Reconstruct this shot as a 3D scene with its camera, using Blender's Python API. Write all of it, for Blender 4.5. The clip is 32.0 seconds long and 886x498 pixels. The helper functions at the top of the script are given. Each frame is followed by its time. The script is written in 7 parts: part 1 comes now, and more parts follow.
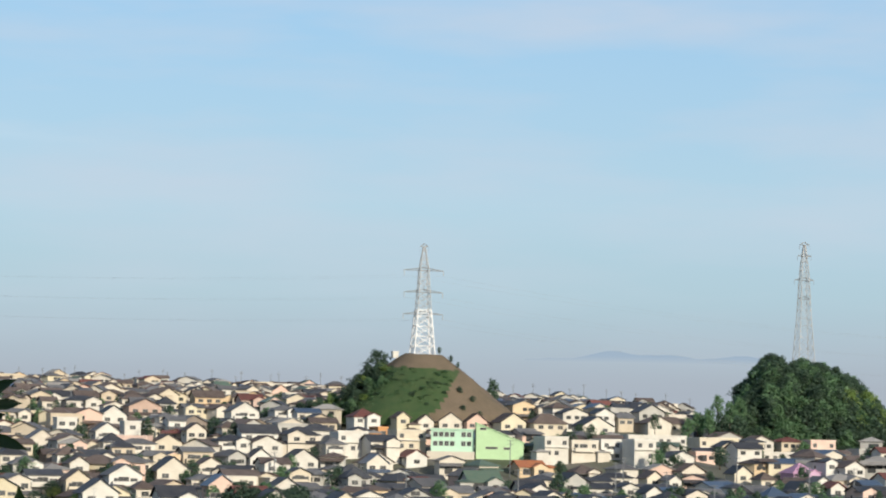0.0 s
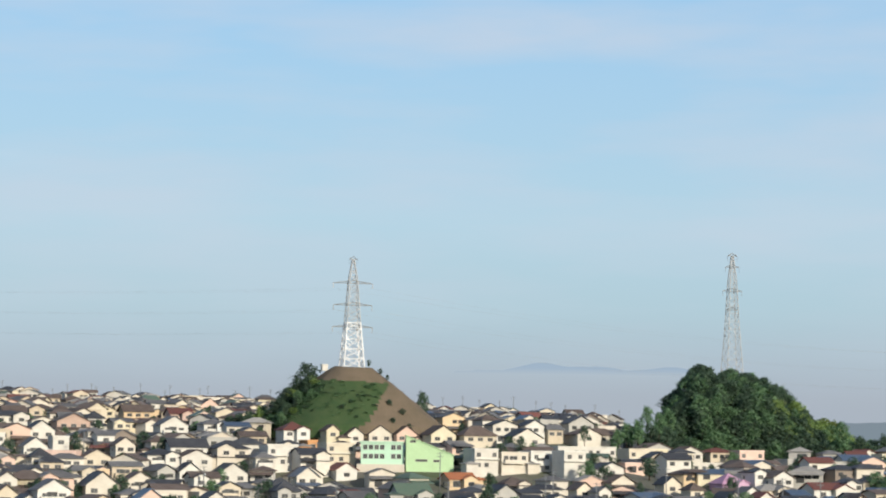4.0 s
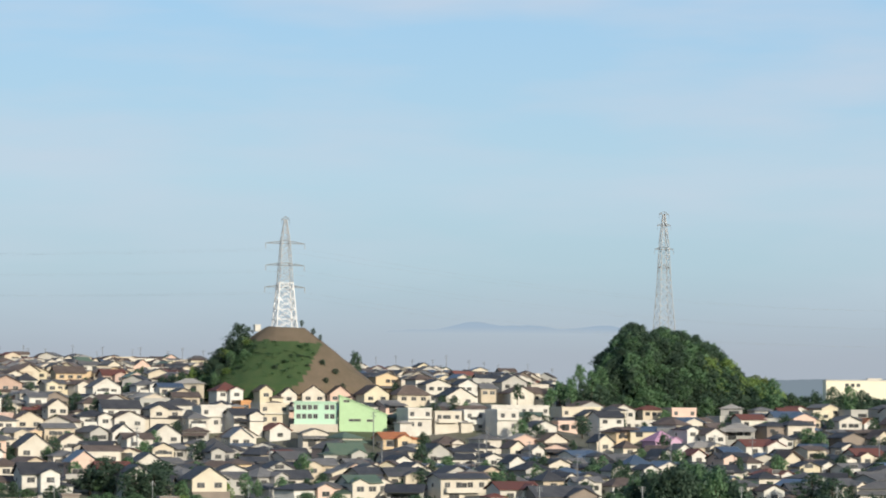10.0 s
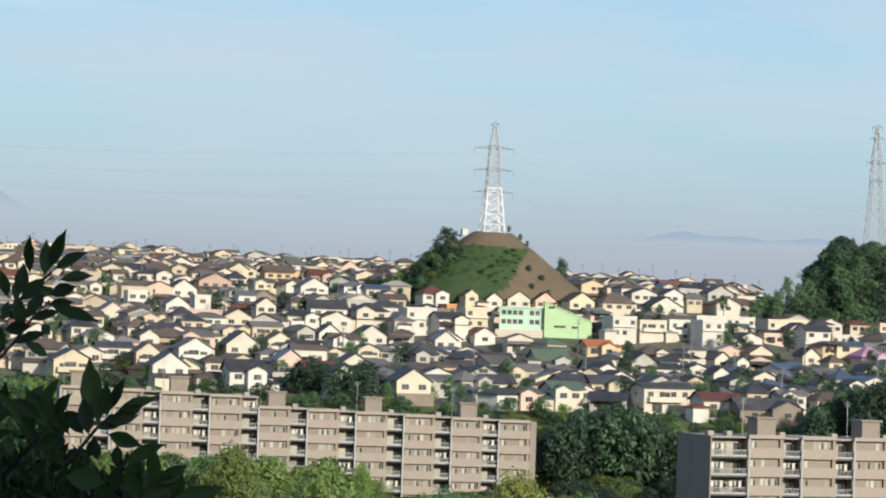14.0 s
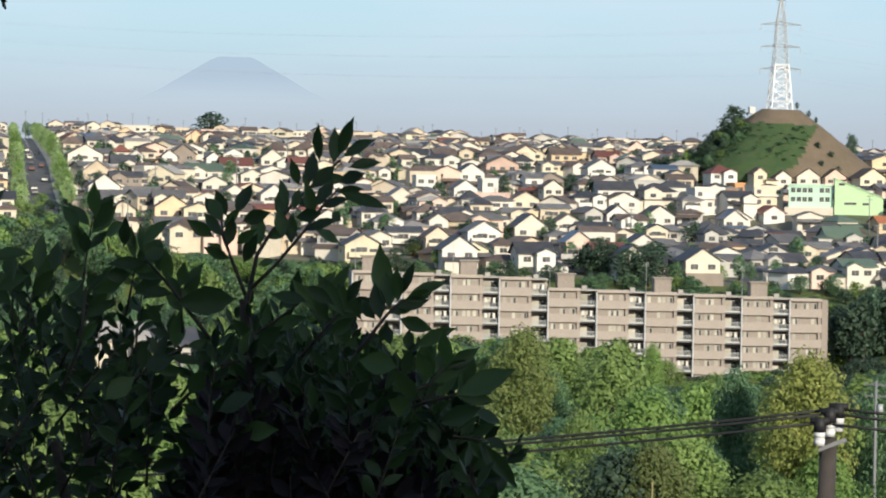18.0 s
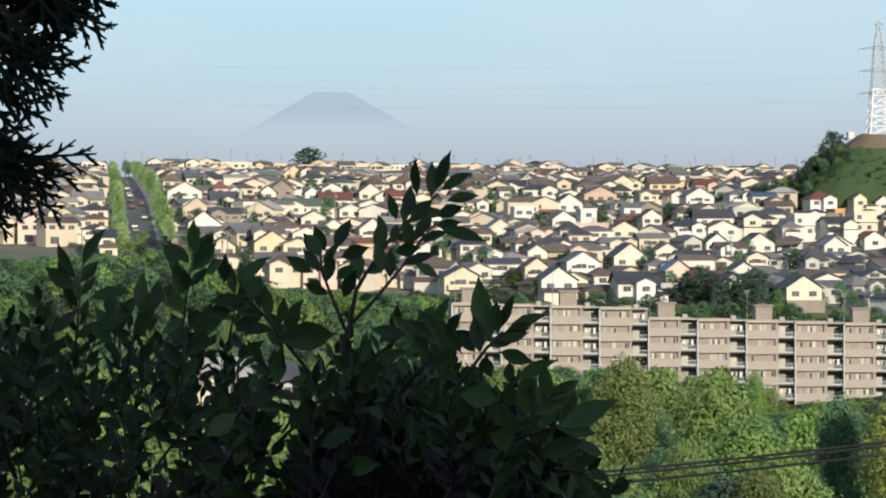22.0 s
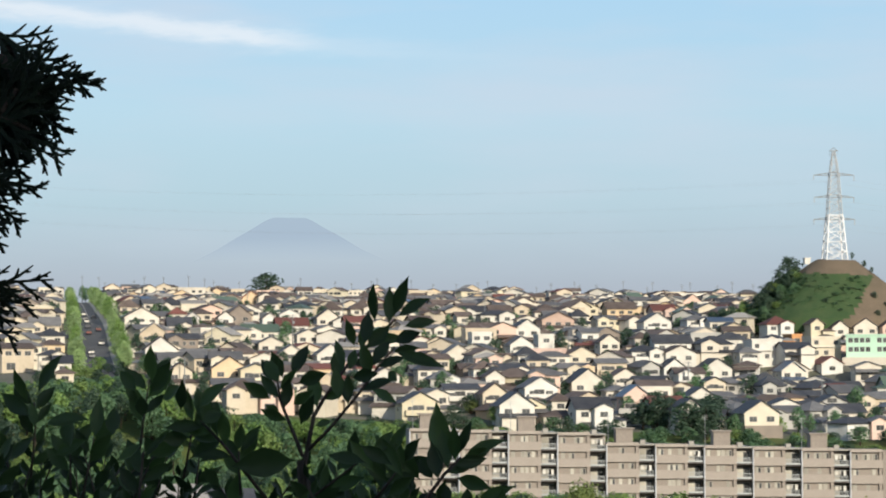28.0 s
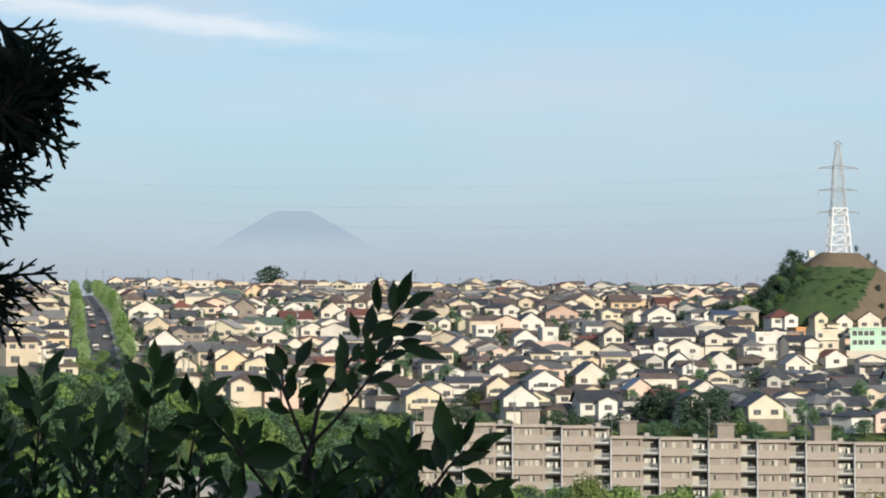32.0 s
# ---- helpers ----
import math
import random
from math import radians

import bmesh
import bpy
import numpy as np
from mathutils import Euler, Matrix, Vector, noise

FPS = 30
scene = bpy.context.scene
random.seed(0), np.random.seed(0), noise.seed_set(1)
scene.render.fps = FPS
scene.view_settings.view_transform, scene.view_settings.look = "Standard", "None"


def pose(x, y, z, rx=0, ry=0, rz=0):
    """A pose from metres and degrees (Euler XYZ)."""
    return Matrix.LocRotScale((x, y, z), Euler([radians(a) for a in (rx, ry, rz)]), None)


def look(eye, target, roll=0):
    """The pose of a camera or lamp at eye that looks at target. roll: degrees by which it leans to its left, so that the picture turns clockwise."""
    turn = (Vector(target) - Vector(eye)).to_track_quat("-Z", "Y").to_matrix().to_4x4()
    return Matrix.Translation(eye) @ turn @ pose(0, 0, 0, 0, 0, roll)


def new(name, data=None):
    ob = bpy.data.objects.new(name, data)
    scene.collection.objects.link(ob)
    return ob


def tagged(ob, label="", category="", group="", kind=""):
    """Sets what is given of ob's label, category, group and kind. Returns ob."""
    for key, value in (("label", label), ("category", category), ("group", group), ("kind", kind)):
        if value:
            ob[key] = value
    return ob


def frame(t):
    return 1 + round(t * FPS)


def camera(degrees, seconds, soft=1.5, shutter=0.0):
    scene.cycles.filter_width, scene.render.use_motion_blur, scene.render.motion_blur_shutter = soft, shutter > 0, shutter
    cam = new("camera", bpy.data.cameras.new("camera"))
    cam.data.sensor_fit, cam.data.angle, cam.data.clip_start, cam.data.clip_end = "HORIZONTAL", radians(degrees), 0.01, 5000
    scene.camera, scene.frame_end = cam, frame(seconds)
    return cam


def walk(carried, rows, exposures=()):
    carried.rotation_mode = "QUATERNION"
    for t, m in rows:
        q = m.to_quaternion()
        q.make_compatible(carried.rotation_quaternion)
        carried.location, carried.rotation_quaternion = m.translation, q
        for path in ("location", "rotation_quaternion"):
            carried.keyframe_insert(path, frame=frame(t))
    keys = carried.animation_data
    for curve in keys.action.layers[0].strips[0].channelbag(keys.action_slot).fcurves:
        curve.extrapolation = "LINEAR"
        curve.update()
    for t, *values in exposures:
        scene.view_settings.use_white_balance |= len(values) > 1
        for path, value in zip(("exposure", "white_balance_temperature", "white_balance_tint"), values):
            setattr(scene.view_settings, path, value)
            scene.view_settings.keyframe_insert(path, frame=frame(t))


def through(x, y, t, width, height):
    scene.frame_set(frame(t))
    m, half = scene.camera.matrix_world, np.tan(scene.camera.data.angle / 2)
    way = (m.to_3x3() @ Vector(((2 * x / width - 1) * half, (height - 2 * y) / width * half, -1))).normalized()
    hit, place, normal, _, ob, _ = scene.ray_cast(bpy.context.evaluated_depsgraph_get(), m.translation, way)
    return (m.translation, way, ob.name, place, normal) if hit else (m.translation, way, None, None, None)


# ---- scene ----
# ---- camera ----
EYE = 30.0
cam = camera(20.0, 32.0, soft=2.0)
# seconds, x, z, then the turn in degrees about x, y and z
PATH = [
    (0.0, 0.0000, 0.0000, 94.784, -1.100, -0.659),
    (0.5, 0.0000, 0.0000, 94.629, -1.147, -0.632),
    (1.0, 0.0000, 0.0000, 94.485, -1.101, -0.653),
    (1.5, 0.0000, 0.0000, 94.416, -1.010, -0.693),
    (2.0, 0.0000, 0.0000, 94.441, -1.043, -0.842),
    (2.5, 0.0000, 0.0000, 94.599, -0.976, -1.161),
    (4.5, 0.0000, 0.0000, 95.142, -0.642, -2.594),
    (5.0, 0.0000, 0.0000, 94.694, -0.577, -2.933),
    (5.5, 0.0000, 0.0000, 94.529, -0.441, -3.356),
    (6.0, 0.0000, 0.0000, 94.579, -0.307, -3.820),
    (6.5, 0.0000, 0.0000, 94.511, -0.216, -4.152),
    (7.0, 0.0000, 0.0000, 94.461, -0.041, -4.556),
    (7.5, 0.0000, 0.0000, 94.434, 0.063, -4.867),
    (8.0, 0.0000, 0.0000, 94.271, 0.142, -4.969),
    (8.5, 0.0000, 0.0000, 94.336, 0.167, -4.993),
    (9.0, 0.0000, 0.0000, 94.563, 0.125, -4.869),
    (9.5, 0.0000, 0.0000, 94.573, 0.022, -4.466),
    (10.0, 0.0000, 0.0000, 94.185, -0.296, -3.763),
    (10.5, 0.0000, 0.0000, 93.621, -0.623, -3.078),
    (11.0, 0.0000, 0.0000, 92.861, -0.921, -2.405),
    (11.5, 0.0000, 0.0000, 92.371, -1.127, -1.780),
    (12.0, 0.0000, 0.0000, 92.186, -1.267, -1.170),
    (12.5, 0.0000, 0.0000, 91.943, -1.435, -0.568),
    (13.0, 0.0000, 0.0000, 91.869, -1.600, 0.000),
    (13.5, 0.0000, 0.0000, 91.972, -1.739, 0.425),
    (15.5, 0.0000, 0.0000, 91.669, -2.538, 2.497),
    (16.0, 0.0001, 0.0003, 90.726, -2.546, 3.079),
    (16.5, 0.0002, 0.0006, 89.601, -2.123, 4.011),
    (17.0, 0.0003, 0.0009, 89.147, -1.528, 5.018),
    (17.5, 0.0004, 0.0012, 89.121, -1.091, 6.408),
    (18.0, 0.0005, 0.0015, 89.101, -0.897, 7.449),
    (18.5, 0.0006, 0.0018, 89.365, -1.073, 7.530),
    (19.0, 0.0007, 0.0020, 89.141, -1.093, 7.726),
    (19.5, 0.0008, 0.0023, 88.724, -0.857, 8.188),
    (20.0, 0.0009, 0.0026, 88.948, -0.797, 8.164),
    (20.5, 0.0010, 0.0029, 89.302, -0.758, 8.085),
    (21.0, 0.0011, 0.0032, 89.502, -0.412, 8.444),
    (21.5, 0.0012, 0.0035, 89.637, -0.117, 9.068),
    (22.0, 0.0012, 0.0035, 89.810, 0.068, 9.698),
    (22.5, 0.0012, 0.0035, 89.849, 0.146, 9.835),
    (23.0, 0.0012, 0.0035, 89.876, 0.104, 9.879),
    (23.5, 0.0012, 0.0035, 90.210, 0.084, 9.761),
    (24.0, 0.0012, 0.0035, 90.542, 0.092, 9.626),
    (24.5, 0.0012, 0.0035, 91.192, 0.150, 9.345),
    (25.0, 0.0012, 0.0035, 92.080, 0.114, 8.952),
    (25.5, 0.0012, 0.0035, 92.651, 0.134, 8.708),
    (27.5, 0.0012, 0.0035, 92.635, 0.122, 8.754),
    (28.0, 0.0012, 0.0035, 92.672, 0.124, 8.734),
    (28.5, 0.0012, 0.0035, 92.555, 0.098, 8.790),
    (29.0, 0.0012, 0.0035, 92.334, 0.117, 8.899),
    (29.5, 0.0012, 0.0035, 92.336, 0.142, 8.908),
    (30.0, 0.0012, 0.0035, 92.376, 0.140, 8.888),
    (30.5, 0.0012, 0.0035, 92.452, 0.134, 8.850),
    (31.0, 0.0012, 0.0035, 92.466, 0.153, 8.849),
    (31.5, 0.0012, 0.0035, 92.417, 0.098, 8.868),
    (32.0, 0.0012, 0.0035, 92.516, 0.128, 8.826),
]
walk(cam, [(t, pose(x, 0, EYE + z, rx, ry, rz)) for t, x, z, rx, ry, rz in PATH],
     exposures=[(0, 0.0), (11, 0.0), (12, 0.0), (13, 0.06), (15.5, 0.05), (16, 0.08), (17, 0.25), (17.5, 0.27), (20, 0.22), (24, 0.17), (25.5, 0.08), (32, 0.08)])

# ---- light ----
SUN_EL, SUN_AZ = radians(19), radians(180 - 32)  # behind the camera, to its right
sun = new("sun", bpy.data.lights.new("sun", "SUN"))
sun.data.energy, sun.data.angle, sun.data.color = 5.0, radians(0.6), (1.0, 0.91, 0.74)
to_sun = Vector((math.sin(SUN_AZ) * math.cos(SUN_EL), math.cos(SUN_AZ) * math.cos(SUN_EL), math.sin(SUN_EL)))
sun.matrix_world = look(to_sun * 100, (0, 0, 0))


class Nodes:
    """A node tree to which nodes are added by short calls."""

    def __init__(self, owner):
        owner.use_nodes = True
        self.tree = owner.node_tree
        self.tree.nodes.clear()

    def add(self, kind, inputs=None, **props):
        n = self.tree.nodes.new("ShaderNode" + kind)
        for k, v in props.items():
            setattr(n, k, v)
        for k, v in (inputs or {}).items():
            if isinstance(v, bpy.types.NodeSocket):
                self.tree.links.new(v, n.inputs[k])
            else:
                n.inputs[k].default_value = v
        return n

    def math(self, op, a, b=0.0, clamp=False):
        return self.add("Math", {0: a, 1: b}, operation=op, use_clamp=clamp).outputs[0]

    def mix(self, fac, a, b, blend="MIX"):
        n = self.add("Mix", {0: fac, 6: a, 7: b}, data_type="RGBA", blend_type=blend)
        return n.outputs[2]

    def ramp(self, fac, stops, interpolation="LINEAR"):
        n = self.add("ValToRGB", {0: fac})
        e = n.color_ramp.elements
        n.color_ramp.interpolation = interpolation
        while len(e) < len(stops):
            e.new(0.5)
        for i, (p, c) in enumerate(stops):
            e[i].position = p
            e[i].color = c if len(c) == 4 else (*c, 1)
        return n.outputs[0]

    def noise(self, vector, scale, detail=3.0, rough=0.5):
        return self.add("TexNoise", {"Vector": vector, "Scale": scale, "Detail": detail, "Roughness": rough}).outputs[0]


world = bpy.data.worlds.new("world")
scene.world = world
n = Nodes(world)
sky = n.add("TexSky", sky_type="NISHITA", sun_disc=False, sun_elevation=SUN_EL, sun_rotation=SUN_AZ, air_density=1.2, dust_density=2.0, ozone_density=1.5)
way = n.add("TexCoord").outputs["Generated"]
xyz = n.add("SeparateXYZ", {0: way})
up = n.math("MAXIMUM", xyz.outputs[2], 0.0)
# morning haze low over the land, thinning with height
haze = n.ramp(up, [(0.0, (0.395, 0.445, 0.515)), (0.030, (0.415, 0.475, 0.555)), (0.046, (0.44, 0.55, 0.645)), (0.065, (0.45, 0.63, 0.74)), (0.10, (0.47, 0.69, 0.85)),
                   (0.19, (0.36, 0.66, 0.99)), (0.42, (0.22, 0.42, 0.75)), (1.0, (0.12, 0.26, 0.58))])
thick = n.math("POWER", 2.718, n.math("MULTIPLY", up, -2.0))
air = n.mix(1.0, sky.outputs[0], (0.11, 0.11, 0.11, 1), "MULTIPLY")
clear = n.mix(thick, air, haze)
# thin cirrus drawn out into long streaks
flat = n.add("Mapping", {0: way, "Rotation": (0.10, -0.10, 0.25), "Scale": (3.2, 3.2, 17.0)})
wisps = n.noise(flat.outputs[0], 2.1, 4.0, 0.52)
veil = n.ramp(wisps, [(0.40, (0, 0, 0)), (0.72, (1, 1, 1))])
high = n.ramp(up, [(0.02, (0, 0, 0)), (0.08, (0.46, 0.46, 0.46)), (0.18, (0.66, 0.66, 0.66)), (0.5, (0.35, 0.35, 0.35))])
streaked = n.mix(n.math("MULTIPLY", veil, high), clear, (0.60, 0.66, 0.76, 1))
# one brighter feathered streak, low in the sky
turned = n.add("Mapping", {0: way, "Rotation": (0.0, radians(-5.7), 0.0)})
streak = n.add("SeparateXYZ", {0: turned.outputs[0]})
rag = n.noise(n.add("Mapping", {0: way, "Scale": (14.0, 14.0, 60.0)}).outputs[0], 3.0, 4.0, 0.6)
offset = n.math("ADD", n.math("SUBTRACT", streak.outputs[2], 0.1077), n.math("MULTIPLY", n.math("SUBTRACT", rag, 0.5), 0.010))
across = n.math("POWER", 2.718, n.math("MULTIPLY", n.math("MULTIPLY", offset, offset), -1.0 / 0.0038 ** 2))
along = n.ramp(n.math("ADD", streak.outputs[0], 0.5), [(0.0, (0, 0, 0)), (0.12, (0.9, 0.9, 0.9)), (0.265, (1, 1, 1)), (0.295, (0.22, 0.22, 0.22)), (0.38, (0, 0, 0))])
streaked = n.mix(n.math("MULTIPLY", n.math("MULTIPLY", across, along), 0.75), streaked, (0.80, 0.85, 0.90, 1))
n.add("OutputWorld", {0: n.add("Background", {0: streaked, 1: 1.0}).outputs[0]})

# ---- materials ----


def material(name, colour, second=None, scale=0.5, rough=0.8, bump=0.0, fine=6.0, metal=0.0, spread=0.0, spec=0.3, warm=0.0, isle=0.0):
    """Paint, plaster, soil and the like: two colours in large stains, fine grain over them, and a spread of value from object to object."""
    m = bpy.data.materials.new(name)
    q = Nodes(m)
    at = q.add("TexCoord").outputs["Object"]
    second = second or tuple(c * 0.75 for c in colour)
    stain = q.ramp(q.noise(at, scale, 4.0, 0.6), [(0.35, (0, 0, 0)), (0.7, (1, 1, 1))])
    base = q.mix(stain, (*colour, 1), (*second, 1))
    grain = q.noise(at, scale * fine * 4, 3.0, 0.6)
    base = q.mix(0.35, base, q.ramp(grain, [(0.3, (0.45, 0.45, 0.45)), (0.7, (1, 1, 1))]), "MULTIPLY")
    if spread:
        chance = q.add("ObjectInfo").outputs["Random"]
        base = q.mix(1.0, base, q.ramp(chance, [(0.0, (1 - spread, 1 - spread, 1 - spread)), (1.0, (1, 1, 1))]), "MULTIPLY")
    if warm or isle:
        # houses of one paint differ: by object, and by island where they are joined
        chance = q.math("FRACT", q.math("ADD", q.add("ObjectInfo").outputs["Random"], q.add("NewGeometry").outputs["Random Per Island"]))
        far = warm or isle
        dull = (1 - far * 0.75, 1 - far * 0.95, 1 - far * 1.2) if warm else (1 - far, 1 - far, 1 - far * 0.95)
        base = q.mix(1.0, base, q.ramp(chance, [(0.0, dull), (1.0, (1, 1, 1))]), "MULTIPLY")
    shader = q.add("BsdfPrincipled", {"Base Color": base, "Roughness": rough, "Metallic": metal, "Specular IOR Level": spec})
    if bump:
        q.tree.links.new(q.add("Bump", {"Height": grain, "Strength": bump, "Distance": 0.05}).outputs[0], shader.inputs["Normal"])
    q.add("OutputMaterial", {0: shader.outputs[0]})
    return m


def leaf_material(name, dark, light, rough=0.6, through=0.44, spread=0.3, scale=0.25, even=0.62):
    """Foliage: a colour for each leaf or clump, and a spread from plant to plant; a little light comes through."""
    m = bpy.data.materials.new(name)
    q = Nodes(m)
    island = q.add("NewGeometry").outputs["Random Per Island"]
    # single leaves differ less than whole clumps do
    ends = [tuple(a + (b - a) * k for a, b in zip(dark, light)) for k in (0.5 - even / 2 + 0.06, 0.5 + even / 2 + 0.06)]
    base = q.ramp(island, [(0.0, (*ends[0], 1)), (1.0, (*ends[1], 1))])
    at = q.add("TexCoord").outputs["Object"]
    base = q.mix(0.5, base, q.ramp(q.noise(at, scale * 1.6, 3.0), [(0.35, (0.5, 0.58, 0.55)), (0.65, (1, 1, 1))]), "MULTIPLY")
    chance = q.add("ObjectInfo").outputs["Random"]
    base = q.mix(1.0, base, q.ramp(chance, [(0.0, (1 - spread, 1 - spread, 1 - spread * 0.8)), (1.0, (1, 1, 1))]), "MULTIPLY")
    gloss = q.add("BsdfPrincipled", {"Base Color": base, "Roughness": rough, "Specular IOR Level": 0.3})
    lit = q.add("BsdfTranslucent", {"Color": base})
    q.add("OutputMaterial", {0: q.add("MixShader", {0: through, 1: gloss.outputs[0], 2: lit.outputs[0]}).outputs[0]})
    return m


WALLS = {
    "white": material("white_render", (0.70, 0.69, 0.65), (0.60, 0.58, 0.54), 0.3, 0.85, warm=0.15),
    "cream": material("cream_render", (0.69, 0.63, 0.52), (0.60, 0.54, 0.44), 0.3, 0.85, warm=0.15),
    "ivory": material("ivory_render", (0.70, 0.66, 0.59), (0.60, 0.56, 0.49), 0.3, 0.85, warm=0.15),
    "beige": material("beige_render", (0.62, 0.54, 0.43), (0.52, 0.45, 0.35), 0.3, 0.85, warm=0.15),
    "grey": material("grey_siding", (0.46, 0.45, 0.42), (0.38, 0.37, 0.35), 0.3, 0.8),
    "brown": material("brown_tile_wall", (0.27, 0.225, 0.19), (0.22, 0.185, 0.16), 0.3, 0.8),
    "pink": material("pink_render", (0.75, 0.56, 0.48), (0.66, 0.49, 0.42), 0.3, 0.85, warm=0.15),
    "ochre": material("ochre_render", (0.71, 0.56, 0.38), (0.62, 0.48, 0.32), 0.3, 0.85, warm=0.15),
    "yellow": material("pale_yellow_render", (0.69, 0.63, 0.48), (0.60, 0.54, 0.41), 0.3, 0.85, warm=0.15),
    "orange": material("orange_render", (0.62, 0.33, 0.15), (0.54, 0.28, 0.13), 0.3, 0.85, warm=0.15),
    "rose": material("dusty_rose_render", (0.56, 0.42, 0.36), (0.48, 0.36, 0.31), 0.3, 0.85, warm=0.15),
    "lilac": material("lilac_render", (0.62, 0.42, 0.60), (0.52, 0.36, 0.5), 0.3, 0.85, warm=0.15),
    "mint": material("mint_green_render", (0.47, 0.66, 0.39), (0.42, 0.59, 0.35), 0.2, 0.8),
    "aqua": material("pale_aqua_render", (0.50, 0.72, 0.56), (0.44, 0.64, 0.5), 0.2, 0.8),
}
ROOFS = {
    "slate": material("dark_slate_roof", (0.055, 0.058, 0.07), (0.092, 0.094, 0.102), 0.5, 0.6, 0.4, isle=0.42),
    "grey": material("grey_tile_roof", (0.15, 0.15, 0.155), (0.215, 0.21, 0.21), 0.5, 0.65, 0.4, isle=0.42),
    "brown": material("brown_tile_roof", (0.13, 0.098, 0.085), (0.19, 0.15, 0.13), 0.5, 0.7, 0.4, isle=0.42),
    "red": material("red_brown_tile_roof", (0.23, 0.085, 0.07), (0.19, 0.09, 0.075), 0.5, 0.7, 0.4, isle=0.42),
    "blue": material("blue_glazed_roof", (0.08, 0.13, 0.22), (0.11, 0.15, 0.21), 0.5, 0.4, 0.3, isle=0.42),
    "green": material("green_metal_roof", (0.10, 0.16, 0.12), (0.13, 0.17, 0.13), 0.5, 0.5, 0.3, isle=0.42),
    "pale": material("pale_grey_roof", (0.42, 0.4, 0.37), (0.34, 0.32, 0.3), 0.5, 0.7, 0.3, isle=0.42),
    "orange": material("orange_tile_roof", (0.42, 0.16, 0.07), (0.34, 0.13, 0.07), 0.5, 0.7, 0.4),
    "pink": material("lilac_pink_roof", (0.52, 0.30, 0.44), (0.45, 0.26, 0.38), 0.5, 0.7, 0.4),
}
GLASS = material("window_glass", (0.09, 0.095, 0.10), (0.15, 0.15, 0.15), 0.4, 0.12, spec=0.6, spread=0.5)
FRAME = material("window_frame", (0.42, 0.40, 0.37), None, 0.5, 0.5)
CURTAIN = material("window_curtain", (0.58, 0.55, 0.47), None, 0.5, 0.8, spread=0.5)
GRASS = material("rough_grass", (0.060, 0.105, 0.028), (0.11, 0.13, 0.04), 0.12, 0.95, 0.6)
SCRUB = material("green_scrub", (0.036, 0.074, 0.027), (0.060, 0.090, 0.036), 0.35, 0.95, 0.8)
SLAB = material("dark_balcony_slab", (0.11, 0.10, 0.095), None, 0.5, 0.9)
PIPE = material("pale_grey_pipe", (0.50, 0.51, 0.53), None, 0.5, 0.6)
PYLON_GREY = material("weathered_pylon_steel", (0.44, 0.45, 0.46), None, 0.5, 0.6)
ARM_GREY = material("dark_pylon_arms", (0.20, 0.21, 0.22), None, 0.5, 0.6)
WOOD_FLOOR = material("leaf_litter", (0.030, 0.045, 0.020), (0.045, 0.05, 0.025), 0.3, 0.95, 0.5)
SOIL = material("dry_brown_slope", (0.165, 0.126, 0.090), (0.125, 0.100, 0.068), 0.15, 0.95, 0.6)
GROUND = material("town_ground", (0.16, 0.15, 0.13), (0.09, 0.11, 0.06), 0.06, 0.95)
ASPHALT = material("asphalt", (0.085, 0.086, 0.092), (0.12, 0.12, 0.12), 0.2, 0.9)
PAVING = material("pale_paving", (0.34, 0.33, 0.30), None, 0.4, 0.9)
CONCRETE = material("concrete", (0.36, 0.34, 0.31), (0.28, 0.265, 0.24), 0.3, 0.9, 0.2)
TAUPE = material("taupe_apartment_render", (0.295, 0.255, 0.222), (0.25, 0.213, 0.186), 0.15, 0.85)
TAUPE_PALE = material("pale_taupe_parapet", (0.375, 0.328, 0.288), (0.32, 0.278, 0.245), 0.2, 0.85)
STEEL = material("galvanised_steel", (0.42, 0.44, 0.45), None, 0.5, 0.5, metal=0.3)
WHITE_STEEL = material("white_painted_steel", (0.80, 0.80, 0.80), None, 0.5, 0.5)
DARK = material("dark_rubber_and_iron", (0.02, 0.02, 0.022), None, 2.0, 0.6)
CERAMIC = material("white_porcelain", (0.75, 0.76, 0.78), None, 3.0, 0.25, spec=0.5)
POLE = material("weathered_pole", (0.065, 0.056, 0.052), (0.04, 0.036, 0.034), 3.0, 0.9, 0.4)
BARK = material("bark", (0.075, 0.055, 0.04), (0.045, 0.035, 0.028), 4.0, 0.95, 0.6)
LEAVES = {
    "green": leaf_material("broad_leaves", (0.15, 0.24, 0.065), (0.34, 0.46, 0.15)),
    "dark": leaf_material("dark_evergreen_leaves", (0.046, 0.092, 0.062), (0.118, 0.180, 0.112), even=0.45),
    "yellow": leaf_material("yellowish_leaves", (0.26, 0.31, 0.07), (0.5, 0.53, 0.16)),
    "fresh": leaf_material("fresh_green_leaves", (0.15, 0.275, 0.07), (0.33, 0.48, 0.145)),
    "bluish": leaf_material("bluish_green_leaves", (0.085, 0.175, 0.085), (0.21, 0.345, 0.175)),
    "street": leaf_material("pale_street_tree_leaves", (0.27, 0.42, 0.15), (0.52, 0.66, 0.29)),
    "olive": leaf_material("olive_leaves", (0.145, 0.20, 0.062), (0.30, 0.355, 0.12)),
}

# ---- building helpers ----


